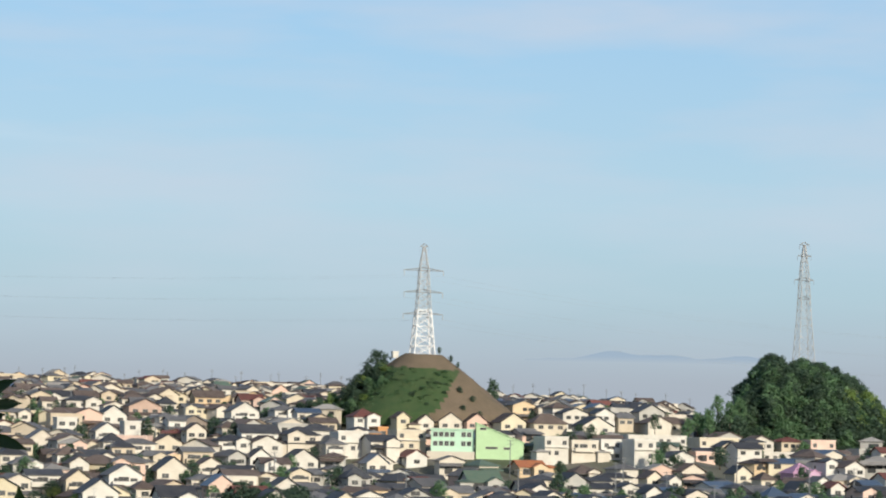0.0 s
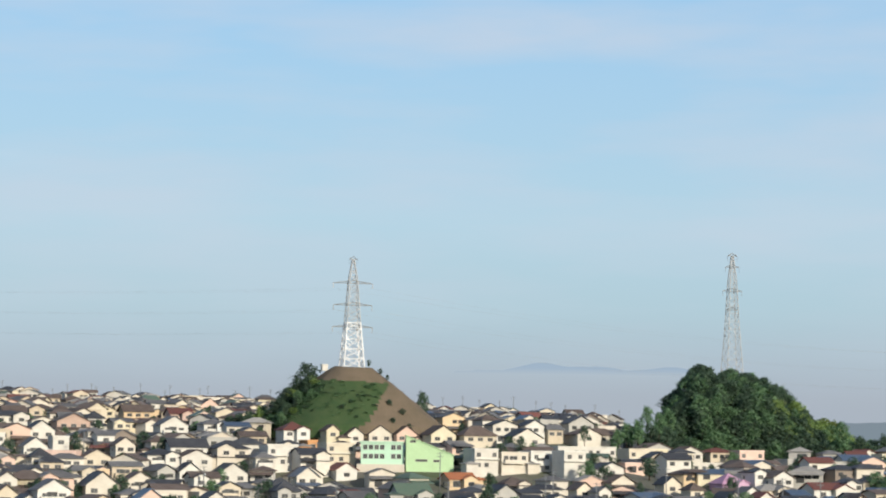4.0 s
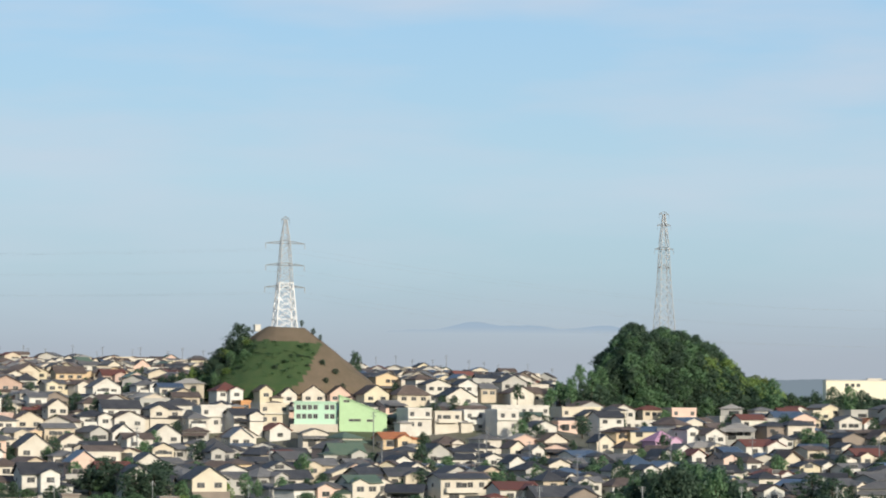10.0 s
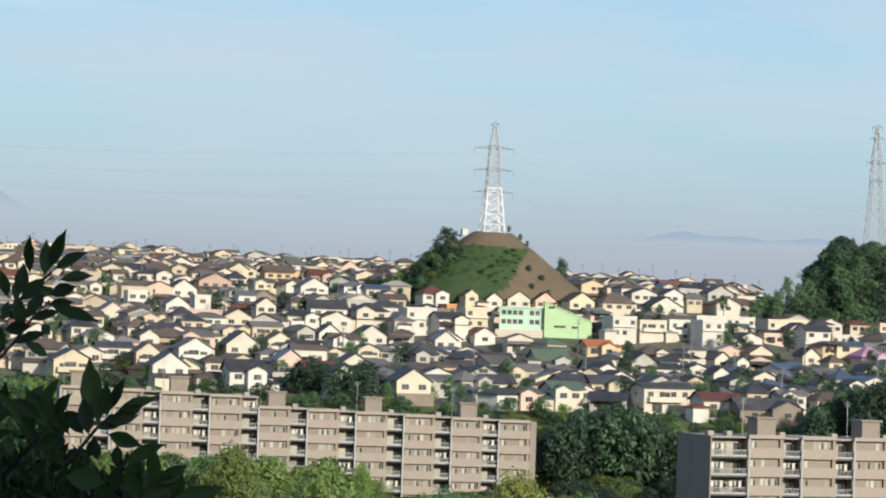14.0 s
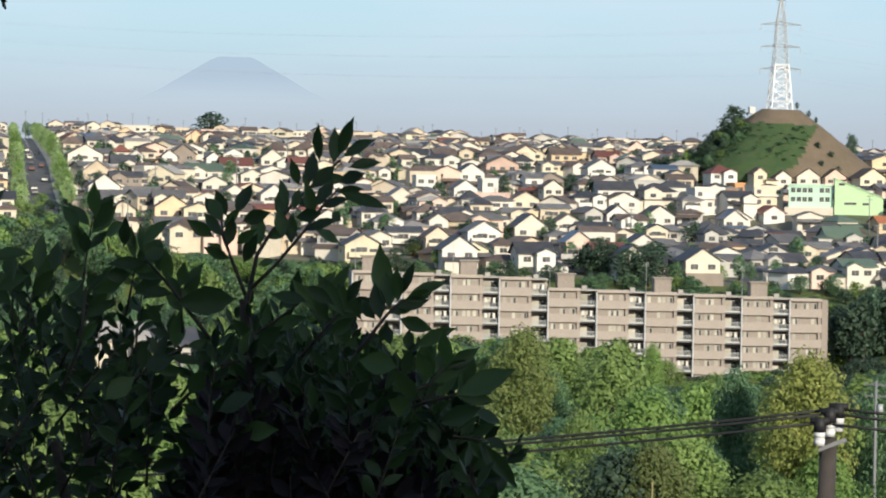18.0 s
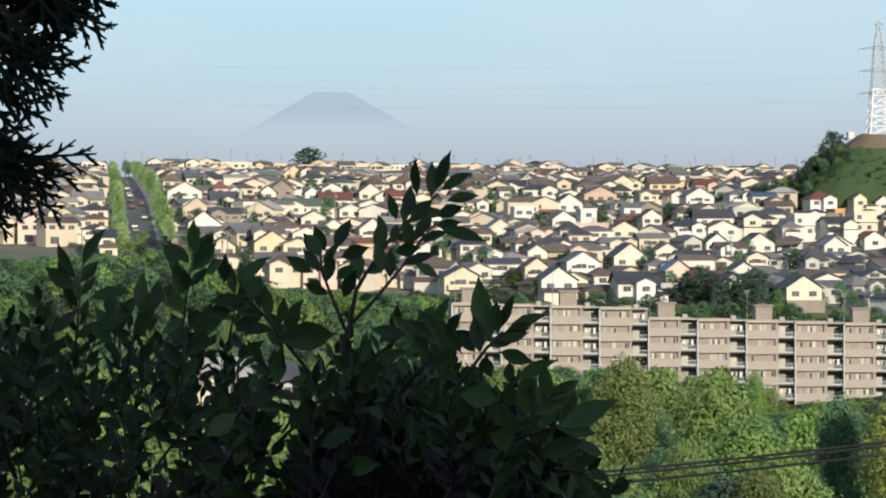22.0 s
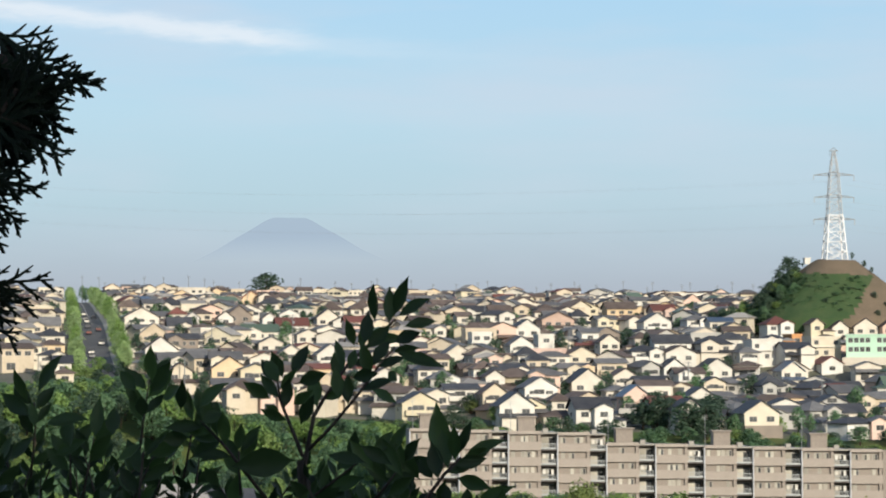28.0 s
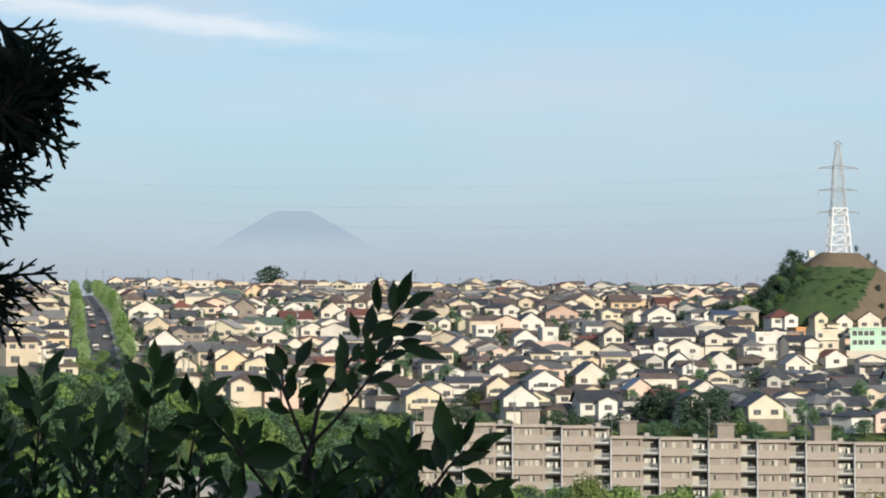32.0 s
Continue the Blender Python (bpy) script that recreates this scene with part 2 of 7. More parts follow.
class Shape:
    """Collects corners and faces with a material slot each, and makes one mesh of them."""

    def __init__(self):
        self.v, self.f, self.m = [], [], []

    def face(self, pts, slot=0):
        k = len(self.v)
        self.v += [tuple(p) for p in pts]
        self.f.append(tuple(range(k, k + len(pts))))
        self.m.append(slot)

    def box(self, x0, x1, y0, y1, z0, z1, slot=0):
        k = len(self.v)
        self.v += [(x, y, z) for z in (z0, z1) for x, y in ((x0, y0), (x1, y0), (x1, y1), (x0, y1))]
        self.f += [tuple(k + i for i in q) for q in ((3, 2, 1, 0), (4, 5, 6, 7), (0, 1, 5, 4), (1, 2, 6, 5), (2, 3, 7, 6), (3, 0, 4, 7))]
        self.m += [slot] * 6

    def solid(self, low, high, slot=0):
        """A closed solid between two rings of corners that run anticlockwise, seen from above."""
        k, c = len(self.v), len(low)
        self.v += [tuple(p) for p in low] + [tuple(p) for p in high]
        self.f.append(tuple(k + i for i in reversed(range(c))))
        self.f.append(tuple(k + c + i for i in range(c)))
        for i in range(c):
            j = (i + 1) % c
            self.f.append((k + i, k + j, k + c + j, k + c + i))
        self.m += [slot] * (c + 2)

    def tube(self, a, b, ra, rb=None, sides=6, slot=0):
        a, b = Vector(a), Vector(b)
        rb = ra if rb is None else rb
        d = (b - a).normalized()
        s = d.orthogonal().normalized()
        t = d.cross(s)
        ring = lambda p, r: [p + (s * math.cos(w) + t * math.sin(w)) * r for w in (2 * math.pi * i / sides for i in range(sides))]
        self.solid(ring(a, ra), ring(b, rb), slot)

    def path(self, pts, radii, sides=6, slot=0):
        """One unbroken tube through several points."""
        pts = [Vector(p) for p in pts]
        k, n = len(self.v), len(pts)
        s = (pts[1] - pts[0]).orthogonal().normalized()
        for i, p in enumerate(pts):
            d = (pts[min(i + 1, n - 1)] - pts[max(i - 1, 0)]).normalized()
            s = (s - d * s.dot(d)).normalized()
            t = d.cross(s)
            self.v += [tuple(p + (s * math.cos(w) + t * math.sin(w)) * radii[i]) for w in (2 * math.pi * j / sides for j in range(sides))]
        for i in range(n - 1):
            for j in range(sides):
                a, b = k + i * sides + j, k + i * sides + (j + 1) % sides
                self.f.append((a, b, b + sides, a + sides))
        self.f += [tuple(k + j for j in reversed(range(sides))), tuple(k + (n - 1) * sides + j for j in range(sides))]
        self.m += [slot] * ((n - 1) * sides + 2)

    def mesh(self, name, mats, smooth=False):
        me = bpy.data.meshes.new(name)
        me.from_pydata(self.v, [], self.f)
        for m in mats:
            me.materials.append(m)
        if len(mats) > 1:
            me.polygons.foreach_set("material_index", self.m)
        if smooth:
            me.polygons.foreach_set("use_smooth", [True] * len(self.f))
        me.update()
        return me


def part(name, data, parent=None, label="", at=None):
    """Links a mesh as one object, under a thing or a part."""
    ob = new(name, data)
    ob.parent = parent
    if at is not None:
        ob.matrix_basis = at
    if label:
        tagged(ob, label)
    return ob


def thing(name, label, category, m, group="", kind=""):
    ob = new(name)
    ob.empty_display_size = 0.3
    ob.matrix_basis = m
    return tagged(ob, label, category, group, kind)


def step(a, b, x):
    """A smooth rise from 0 at a to 1 at b."""
    x = min(1.0, max(0.0, (x - a) / (b - a)))
    return x * x * (3 - 2 * x)


def blend(x, knots):
    """A smooth line through a few (place, height) knots."""
    if x <= knots[0][0]:
        return knots[0][1]
    for (a, p), (b, q) in zip(knots, knots[1:]):
        if x <= b:
            return p + (q - p) * (x - a) / (b - a)
    return knots[-1][1]


# ---- ground ----
# height along the view from the camera's slope over the valley to the ridge, and how it tilts to the sides
# the unseen rise behind the eye is added to shade the shrub
PROFILE = [(-70, 56), (-30, 47), (-12, 33), (-4, 28.6), (3, 27.5), (12, 23), (45, 14), (110, 5), (200, 1), (300, 0), (440, 0), (470, 1.5), (497, 9), (525, 14.5),
           (570, 16.5), (620, 19), (668, 23), (690, 30), (745, 37), (800, 41.5), (900, 45.5), (1100, 52.0), (1350, 59.8), (1420, 59), (1700, 46), (2600, 30), (5200, 30)]


def ground(x, y):
    u = x / max(y, 60.0)
    z = blend(y, PROFILE)
    if y > 440:
        left = min(1, max(0, -u / 0.29))
        z += 6.5 * left * step(450, 520, y) * (1 - 0.6 * step(620, 800, y) + 0.5 * step(800, 1250, y))
        z += 4.0 * step(-0.06, -0.14, u) * step(525, 600, y) * (1 - step(660, 700, y))
        z -= 7 * min(1, max(0, u / 0.11)) * max(0, min(1, (y - 760) / 600)) * (1 - step(1700, 2600, y))
        z -= 6.5 * step(0.09, 0.13, u) * step(670, 740, y) * (1 - step(1700, 2600, y))
    return z


def build_ground():
    s = Shape()
    ys = [-140, -70, -40, -30, -20, -12, -8, -4, 0, 3, 7, 12, 20, 30, 45, 65, 85, 110, 140, 170, 200, 250, 300, 350, 400, 440, 455, 470, 483, 497, 510, 525, 545, 570]
    ys += list(range(595, 1440, 25)) + [1500, 1600, 1700, 2000, 2600, 3500, 4900]
    cols = 80
    for y in ys:
        for i in range(cols + 1):
            x = (i / cols * 2 - 1) * (90 + 0.75 * abs(y))
            s.v.append((x, y, ground(x, y) + 0.25 * noise.noise(Vector((x * 0.05, y * 0.05, 0)))))
    for r in range(len(ys) - 1):
        for i in range(cols):
            k = r * (cols + 1) + i
            s.f.append((k, k + 1, k + cols + 2, k + cols + 1))
            s.m.append(1 if 471 < ys[r] < 525 else 2 if ys[r] < 472 else 0)
    ob = part("ground", s.mesh("ground", [GROUND, GRASS, WOOD_FLOOR], True))
    tagged(ob, "ground of a town on a slope over a wooded valley", "ground", kind="structure")


build_ground()

# ---- far mountains, a plain glowing backdrop with the haze painted in ----


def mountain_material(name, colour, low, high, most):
    """A far glowing silhouette: haze is painted as its colour and fading foot."""
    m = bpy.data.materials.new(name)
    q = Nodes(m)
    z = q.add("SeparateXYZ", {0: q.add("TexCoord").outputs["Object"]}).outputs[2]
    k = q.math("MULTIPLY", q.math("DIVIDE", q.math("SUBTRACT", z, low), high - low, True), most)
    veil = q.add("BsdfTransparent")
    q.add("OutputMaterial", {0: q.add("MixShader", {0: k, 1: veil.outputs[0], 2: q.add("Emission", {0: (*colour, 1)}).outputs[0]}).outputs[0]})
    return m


def build_mountains():
    # a snowless cone with a flat, notched top, at a twelfth of its distance
    s = Shape()
    far, cols = 4700.0, 96
    cx = -1020.5
    top = 313.6
    slope = 0.66
    for ring in range(30):
        r = 6.0 + ring * 13.5
        for i in range(cols):
            w = 2 * math.pi * i / cols
            x = max(r - 30.0, 0.0)
            drop = slope * (math.hypot(x, 12.0) - 12.0) * (1.0 - 0.0009 * x)
            rough = noise.noise(Vector((math.cos(w) * 5, math.sin(w) * 5, ring * 0.35))) * 1.8
            s.v.append((r * math.cos(w), 0.4 * r * math.sin(w), -drop + rough))
    for ring in range(29):
        for i in range(cols // 2, cols):
            j = (i + 1) % cols
            s.f.append((ring * cols + i, (ring + 1) * cols + i, (ring + 1) * cols + j, ring * cols + j))
            s.m.append(0)
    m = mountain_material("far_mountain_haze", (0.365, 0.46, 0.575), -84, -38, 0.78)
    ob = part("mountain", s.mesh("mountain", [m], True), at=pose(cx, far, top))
    tagged(ob, "blue cone-shaped mountain with a flat top in haze", "mountain", kind="structure")
    # a low range to the right of the first hill
    s = Shape()
    far = 4750.0
    xs = [i / 60 for i in range(61)]
    for t in xs:
        h = 3.0 + 15 * math.exp(-((t - 0.36) / 0.10) ** 2) + 9 * math.exp(-((t - 0.58) / 0.13) ** 2) + 10 * math.exp(-((t - 0.9) / 0.12) ** 2)
        h *= step(0, 0.1, t) * step(0, 0.08, 1.03 - t)
        h += 1.6 * noise.noise(Vector((t * 22, 0.3, 0)))
        s.v += [(t * 460, 0, -6), (t * 460, 0, max(h, -5)), (t * 460, 1, max(h, -5))]
    for i in range(60):
        k = 3 * i
        s.f.append((k, k + 3, k + 4, k + 1))
        s.m.append(0)
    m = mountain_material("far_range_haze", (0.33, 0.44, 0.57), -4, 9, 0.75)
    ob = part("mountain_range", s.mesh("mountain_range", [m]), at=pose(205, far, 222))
    tagged(ob, "low blue range of far mountains above haze", "mountain", kind="structure")
    # a wooded rise far beyond the warehouse
    s = Shape()
    for i in range(61):
        t = i / 60
        h = (6.0 + 2.2 * noise.noise(Vector((t * 9, 1.3, 0))) + 0.8 * noise.noise(Vector((t * 50, 2.3, 0)))) * step(0, 0.12, t)
        s.v += [(t * 460, 0, -30), (t * 460, 0, h)]
    for i in range(60):
        s.f.append((2 * i, 2 * i + 2, 2 * i + 3, 2 * i + 1))
        s.m.append(0)
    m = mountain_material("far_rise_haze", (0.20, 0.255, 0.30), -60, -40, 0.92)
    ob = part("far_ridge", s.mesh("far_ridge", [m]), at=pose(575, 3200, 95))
    tagged(ob, "dark far wooded ridge low on the horizon", "ridge", kind="structure")


build_mountains()

# ---- trees ----
CROWNS = {}


def leaf_clump(s, rng, c, r, count, size, squash=0.8):
    """Leaf tufts over a ball: bent quads that face outwards and droop a little."""
    unit = lambda a: a / np.linalg.norm(a, axis=1, keepdims=True)
    d = unit(rng.normal(size=(count, 3)) + (0, 0, 0.25))
    p = np.array(c) + d * (r, r, r * squash) * rng.uniform(0.62, 1.08, (count, 1))
    n = unit(d + rng.normal(size=(count, 3)) * 0.32 + (0, 0, 0.25))
    a = unit(np.cross(n, rng.normal(size=(count, 3))))
    b = np.cross(n, a)
    w = size * rng.uniform(0.6, 1.3, (count, 1))
    quads = np.stack([p - a * w, p - b * w * 0.55 - n * w * 0.2, p + a * w, p + b * w * 0.55 - n * w * 0.2], 1).reshape(-1, 3)
    k = len(s.v)
    s.v += quads.tolist()
    s.f += [(k + 4 * i, k + 4 * i + 1, k + 4 * i + 2, k + 4 * i + 3) for i in range(count)]
    s.m += [0] * count


def tree_meshes(kind, seed, leaf, tufts, clumps, high=10.0, wide=8.0, tall=0.3):
    """Trunk with limbs, and a crown of many clumps with gaps and an uneven outline."""
    key = (kind, seed, leaf)
    if key in CROWNS:
        return CROWNS[key]
    rng = np.random.default_rng(seed)
    t, s = Shape(), Shape()
    t.tube((0, 0, -0.5), (0.1, 0, high * 0.45), 0.26, 0.16, 8)
    t.tube((0.1, 0, high * 0.45), (0.0, 0.1, high * 0.85), 0.16, 0.05, 6)
    for i in range(clumps):
        w = i * 2.4 + rng.uniform(-0.4, 0.4)
        k = (i + 0.5) / clumps
        z = high * (tall + (1 - tall) * k) - 0.6
        if kind == "column":
            reach = wide * 0.5 * (0.75 + 0.25 * math.sin(k * 9)) * (1 - k ** 3 * 0.8)
        elif kind == "cone":
            reach = wide * 0.5 * (1 - k) + 0.25
        else:
            reach = wide * 0.5 * math.sqrt(max(0.04, 1 - (2 * k - 0.85) ** 2)) * rng.uniform(0.55, 1.1)
        inner = reach * rng.uniform(0.35, 0.85)
        c = Vector((math.cos(w) * inner, math.sin(w) * inner, z))
        if i % 4 == 0:
            t.tube((0.05, 0, z * 0.7), c, 0.09, 0.02, 5)
        leaf_clump(s, rng, c, wide * rng.uniform(0.10, 0.19) + 0.2, tufts, {30: 0.40, 64: 0.26, 150: 0.15, 230: 0.105}[tufts])
    CROWNS[key] = (t.mesh("trunk", [BARK], True), s.mesh("crown", [LEAVES[leaf]]), t, s)
    return CROWNS[key]


TREE_WORDS = {"bluish": "bluish green leafy tree", "green": "broad-leaved green tree", "dark": "dark evergreen tree", "yellow": "yellowish green tree",
              "street": "pale green street tree", "fresh": "fresh green street tree", "olive": "olive-brown leafy tree"}


def tree(x, y, high, wide, leaf="green", kind="round", seed=0, detail=1, z=None, label="", group="", name="tree"):
    detail = 0 if y > 480 else detail  # far trees need fewer leaves
    tufts, clumps = ((30, 26), (64, 48), (150, 80), (230, 95))[detail]
    trunk, crown, _, _ = tree_meshes(kind, seed + 10 * detail, leaf, tufts, clumps)
    z = ground(x, y) if z is None else z
    m = pose(x, y, z, 0, 0, random.uniform(0, 360)) @ Matrix.Diagonal((wide / 8, wide / 8, high / 10, 1))
    ob = thing(name, label or TREE_WORDS[leaf] + " with a dense crown", "tree", m, group)
    part("trunk", trunk, ob)
    q = min(1.0, (2.0 if kind == "column" else 1.15) * (wide / 8) / (high / 10))  # a tall tree has a bare stem, not a longer crown
    part("crown", crown, ob, at=pose(0, 0, 10 * (1 - q)) @ Matrix.Diagonal((1, 1, q, 1)))
    return ob


class Grove:
    """Trees that stand too close to be told apart, joined."""

    def __init__(self, name, label):
        self.name, self.label, self.leaves = name, label, list(LEAVES)
        self.v, self.loops, self.sizes, self.m = [], [], [], []
        self.count = 0

    def tree(self, x, y, high, wide, leaf="green", kind="round", seed=0, detail=0, z=None, turn=0.0):
        detail = 0 if y > 450 else detail
        tufts, clumps = ((30, 26), (64, 48), (150, 80), (230, 95))[detail]
        _, _, t, s = tree_meshes(kind, seed + 10 * detail, leaf, tufts, clumps)
        z = ground(x, y) if z is None else z
        m = np.array(pose(x, y, z, 0, 0, turn) @ Matrix.Diagonal((wide / 8, wide / 8, high / 10, 1)))
        for shape, slot in ((t, len(self.leaves)), (s, self.leaves.index(leaf))):
            key = ("grove", kind, seed, detail, leaf, slot)
            if key not in CROWNS:
                CROWNS[key] = (np.array(shape.v), np.array([i for f in shape.f for i in f]), np.array([len(f) for f in shape.f]))
            v, loops, sizes = CROWNS[key]
            if slot < len(self.leaves):
                q = min(1.0, (2.0 if kind == "column" else 1.15) * (wide / 8) / (high / 10))
                v = v * (1, 1, q) + (0, 0, 10 * (1 - q))
            self.v.append(v @ m[:3, :3].T + m[:3, 3])
            self.loops.append(loops + self.count)
            self.sizes.append(sizes)
            self.m.append(np.full(len(sizes), slot))
            self.count += len(v)

    def make(self):
        v, loops, sizes, slots = (np.concatenate(a) for a in (self.v, self.loops, self.sizes, self.m))
        me = bpy.data.meshes.new(self.name)
        me.vertices.add(len(v))
        me.vertices.foreach_set("co", v.astype(np.float32).ravel())
        me.loops.add(len(loops))
        me.loops.foreach_set("vertex_index", loops.astype(np.int32))
        me.polygons.add(len(sizes))
        me.polygons.foreach_set("loop_start", (np.cumsum(sizes) - sizes).astype(np.int32))
        for k in self.leaves:
            me.materials.append(LEAVES[k])
        me.materials.append(BARK)
        me.polygons.foreach_set("material_index", slots.astype(np.int32))
        me.update(calc_edges=True)
        return tagged(part(self.name, me), self.label, "trees", kind="stuff")


# ---- the two hills ----


def mound(name, label, x, y, rx, ry, base, top, mats, slot, flat=0.3, power=1.0, skew=0.0):
    """A hill with a flat crown and straight or rounded flanks."""
    s = Shape()
    rows, cols = 40, 96
    for r in range(rows + 1):
        k = r / rows
        for i in range(cols):
            w = 2 * math.pi * i / cols
            e = 1 + 0.08 * noise.noise(Vector((math.cos(w) * 1.5, math.sin(w) * 1.5, 4.0 + x)))
            px, py = k * rx * e * math.cos(w) + skew * (1 - k), k * ry * e * math.sin(w)
            h = (top - base) * (1 - max(0.0, (k - flat) / (1 - flat)) ** power)
            h += 0.7 * noise.noise(Vector((px * 0.16, py * 0.16, 1.0))) * (1 if k < 1 else 0)
            s.v.append((px, py, h - (3 if r == rows else 0)))
    for r in range(rows):
        for i in range(cols):
            j = (i + 1) % cols
            a = s.v[(r + 1) * cols + i]
            s.f.append((r * cols + i, (r + 1) * cols + i, (r + 1) * cols + j, r * cols + j))
            s.m.append(slot(a))
    ob = part(name, s.mesh(name, mats, True), at=pose(x, y, base))
    return tagged(ob, label, "hill", kind="structure")


def hill_height(x, y, cx, cy, rx, ry, base, top, flat, power, skew=0.0):
    k = math.hypot((x - cx) / rx, (y - cy) / ry)
    return base + (top - base) * (1 - max(0.0, (min(k, 1) - flat) / (1 - flat)) ** power)


def scrub_or_soil(p):
    """Green scrub on the flank that faces the town, dry soil on the crown and towards one end."""
    edge = 13.0 - 0.6 * (17 - p[2]) + 0.8 * noise.noise(Vector((p[2] * 0.5, 0, 7)))
    return 0 if p[0] < edge and p[2] < 14.6 - 0.05 * p[0] + 0.7 * noise.noise(Vector((p[0] * 0.3, 0, 3))) else 1


HILL_A = (2.2, 782, 31, 26, 43.0, 62.3, 0.20, 1.06)
HILL_B = (124, 802, 33, 24, 33.0, 58.0, 0.32, 1.6)
mound("hill_grassy", "small hill, half green scrub, half dry brown slope", *HILL_A[:6], [SCRUB, SOIL], scrub_or_soil, *HILL_A[6:])
mound("hill_wooded", "wooded hill covered by dark trees", *HILL_B[:6], [WOOD_FLOOR], lambda p: 0, *HILL_B[6:])

# ---- pylons ----


def pylon(x, y, z, high, wide, arms, white_to, label, narrow):
    ob = thing("pylon", label, "pylon", pose(x, y, z, 0, 0, 14))
    low, upp = Shape(), Shape()
    levels = [0, 0.09, 0.18, 0.27, 0.36, 0.42, 0.48, 0.54, 0.60, 0.66, 0.72, 0.78, 0.84, 0.92, 1.0]

    def half(k):
        return wide / 2 * blend(k, [(0, 1.0), (0.42, narrow), (0.80, narrow * 0.62), (1.0, 0.10)])

    for a, b in zip(levels, levels[1:]):
        s = low if b <= white_to else upp
        ha, hb, za, zb = half(a), half(b), a * high, b * high
        thick = 0.23 if b <= white_to else 0.13
        for sx, sy in ((-1, -1), (1, -1), (1, 1), (-1, 1)):
            s.tube((sx * ha, sy * ha, za), (sx * hb, sy * hb, zb), thick, thick, 4)
            nx, ny = -sy, sx
            s.tube((sx * ha, sy * ha, za), (nx * hb, ny * hb, zb), thick * 0.55, None, 4)
            s.tube((nx * ha, ny * ha, za), (sx * hb, sy * hb, zb), thick * 0.55, None, 4)
            s.tube((sx * hb, sy * hb, zb), (nx * hb, ny * hb, zb), thick * 0.5, None, 4)
    if low.v:
        part("lower_frame", low.mesh("lower_frame", [WHITE_STEEL]), ob, "white lattice of steel bars")
    part("upper_frame", upp.mesh("upper_frame", [PYLON_GREY]), ob, "grey lattice of steel bars")
    arm, ins = Shape(), Shape()
    reach, dz = 6.2, 0.9
    arm.tube((-reach, 0, 0), (0, 0, dz), 0.13, 0.18, 4)
    arm.tube((reach, 0, 0), (0, 0, dz), 0.13, 0.18, 4)
    arm.tube((-reach, 0, 0), (reach, 0, 0), 0.15, None, 4)
    for q in (-0.7, -0.4, 0.4, 0.7):
        arm.tube((q * reach, 0, 0), (q * reach, 0, dz * (1 - abs(q))), 0.06, None, 4)
    ins.tube((0, 0, 0), (0, 0, -1.6), 0.11, None, 6)
    am, im = arm.mesh("cross_arm", [ARM_GREY]), ins.mesh("insulator", [PYLON_GREY])
    for k, r in arms:
        a = part("cross_arm", am, ob, at=pose(0, 0, k * high) @ Matrix.Diagonal((r / reach, 1, 1, 1)))
        for q in (-1, 1):
            part("insulator", im, a, at=pose(q * reach, 0, 0))
    return ob


pylon(1.9, 782, 61.9, 34.2, 6.6, [(0.38, 6.4), (0.58, 6.2), (0.78, 6.3), (1.0, 1.3)], 0.42, "steel power pylon with white lower half on a hilltop", 0.64)
pylon(131.3, 850, 62.0, 43.0, 6.2, [(0.57, 2.4), (0.72, 3.5), (0.91, 2.5), (1.0, 1.8)], 0.0, "slender grey steel power pylon behind a wooded hill", 0.62)


def cable(name, label, a, b, sag, r, mat, category="cable"):
    s = Shape()
    a, b = Vector(a), Vector(b)
    s.path([a.lerp(b, i / 20) - Vector((0, 0, sag * 4 * (i / 20) * (1 - i / 20))) for i in range(21)], [r] * 21, 5)
    ob = part(name, s.mesh(name, [mat], True))
    return tagged(ob, label, category)


for k in (0.38, 0.58, 0.78):
    for side in (-1, 1):
        z = 61.9 + 34.2 * k - 1.6
        c, sn = math.cos(radians(14)) * 6.2 * side, math.sin(radians(14)) * 6.2 * side
        tagged(cable("power_line", "thin overhead power line between pylons", (2.2 + c, 782 + sn, z), (-420 + c, 1010 + sn, z + 26), 7, 0.011, STEEL), group="power lines")
        tagged(cable("power_line", "thin overhead power line between pylons", (2.2 + c, 782 + sn, z), (300 + c, 1000 + sn, z - 6), 7, 0.014, STEEL), group="power lines")

# ---- apartment blocks ----
BAY, RECESS, STOREY, DEPTH = 5.7, 3.05, 2.75, 10.5


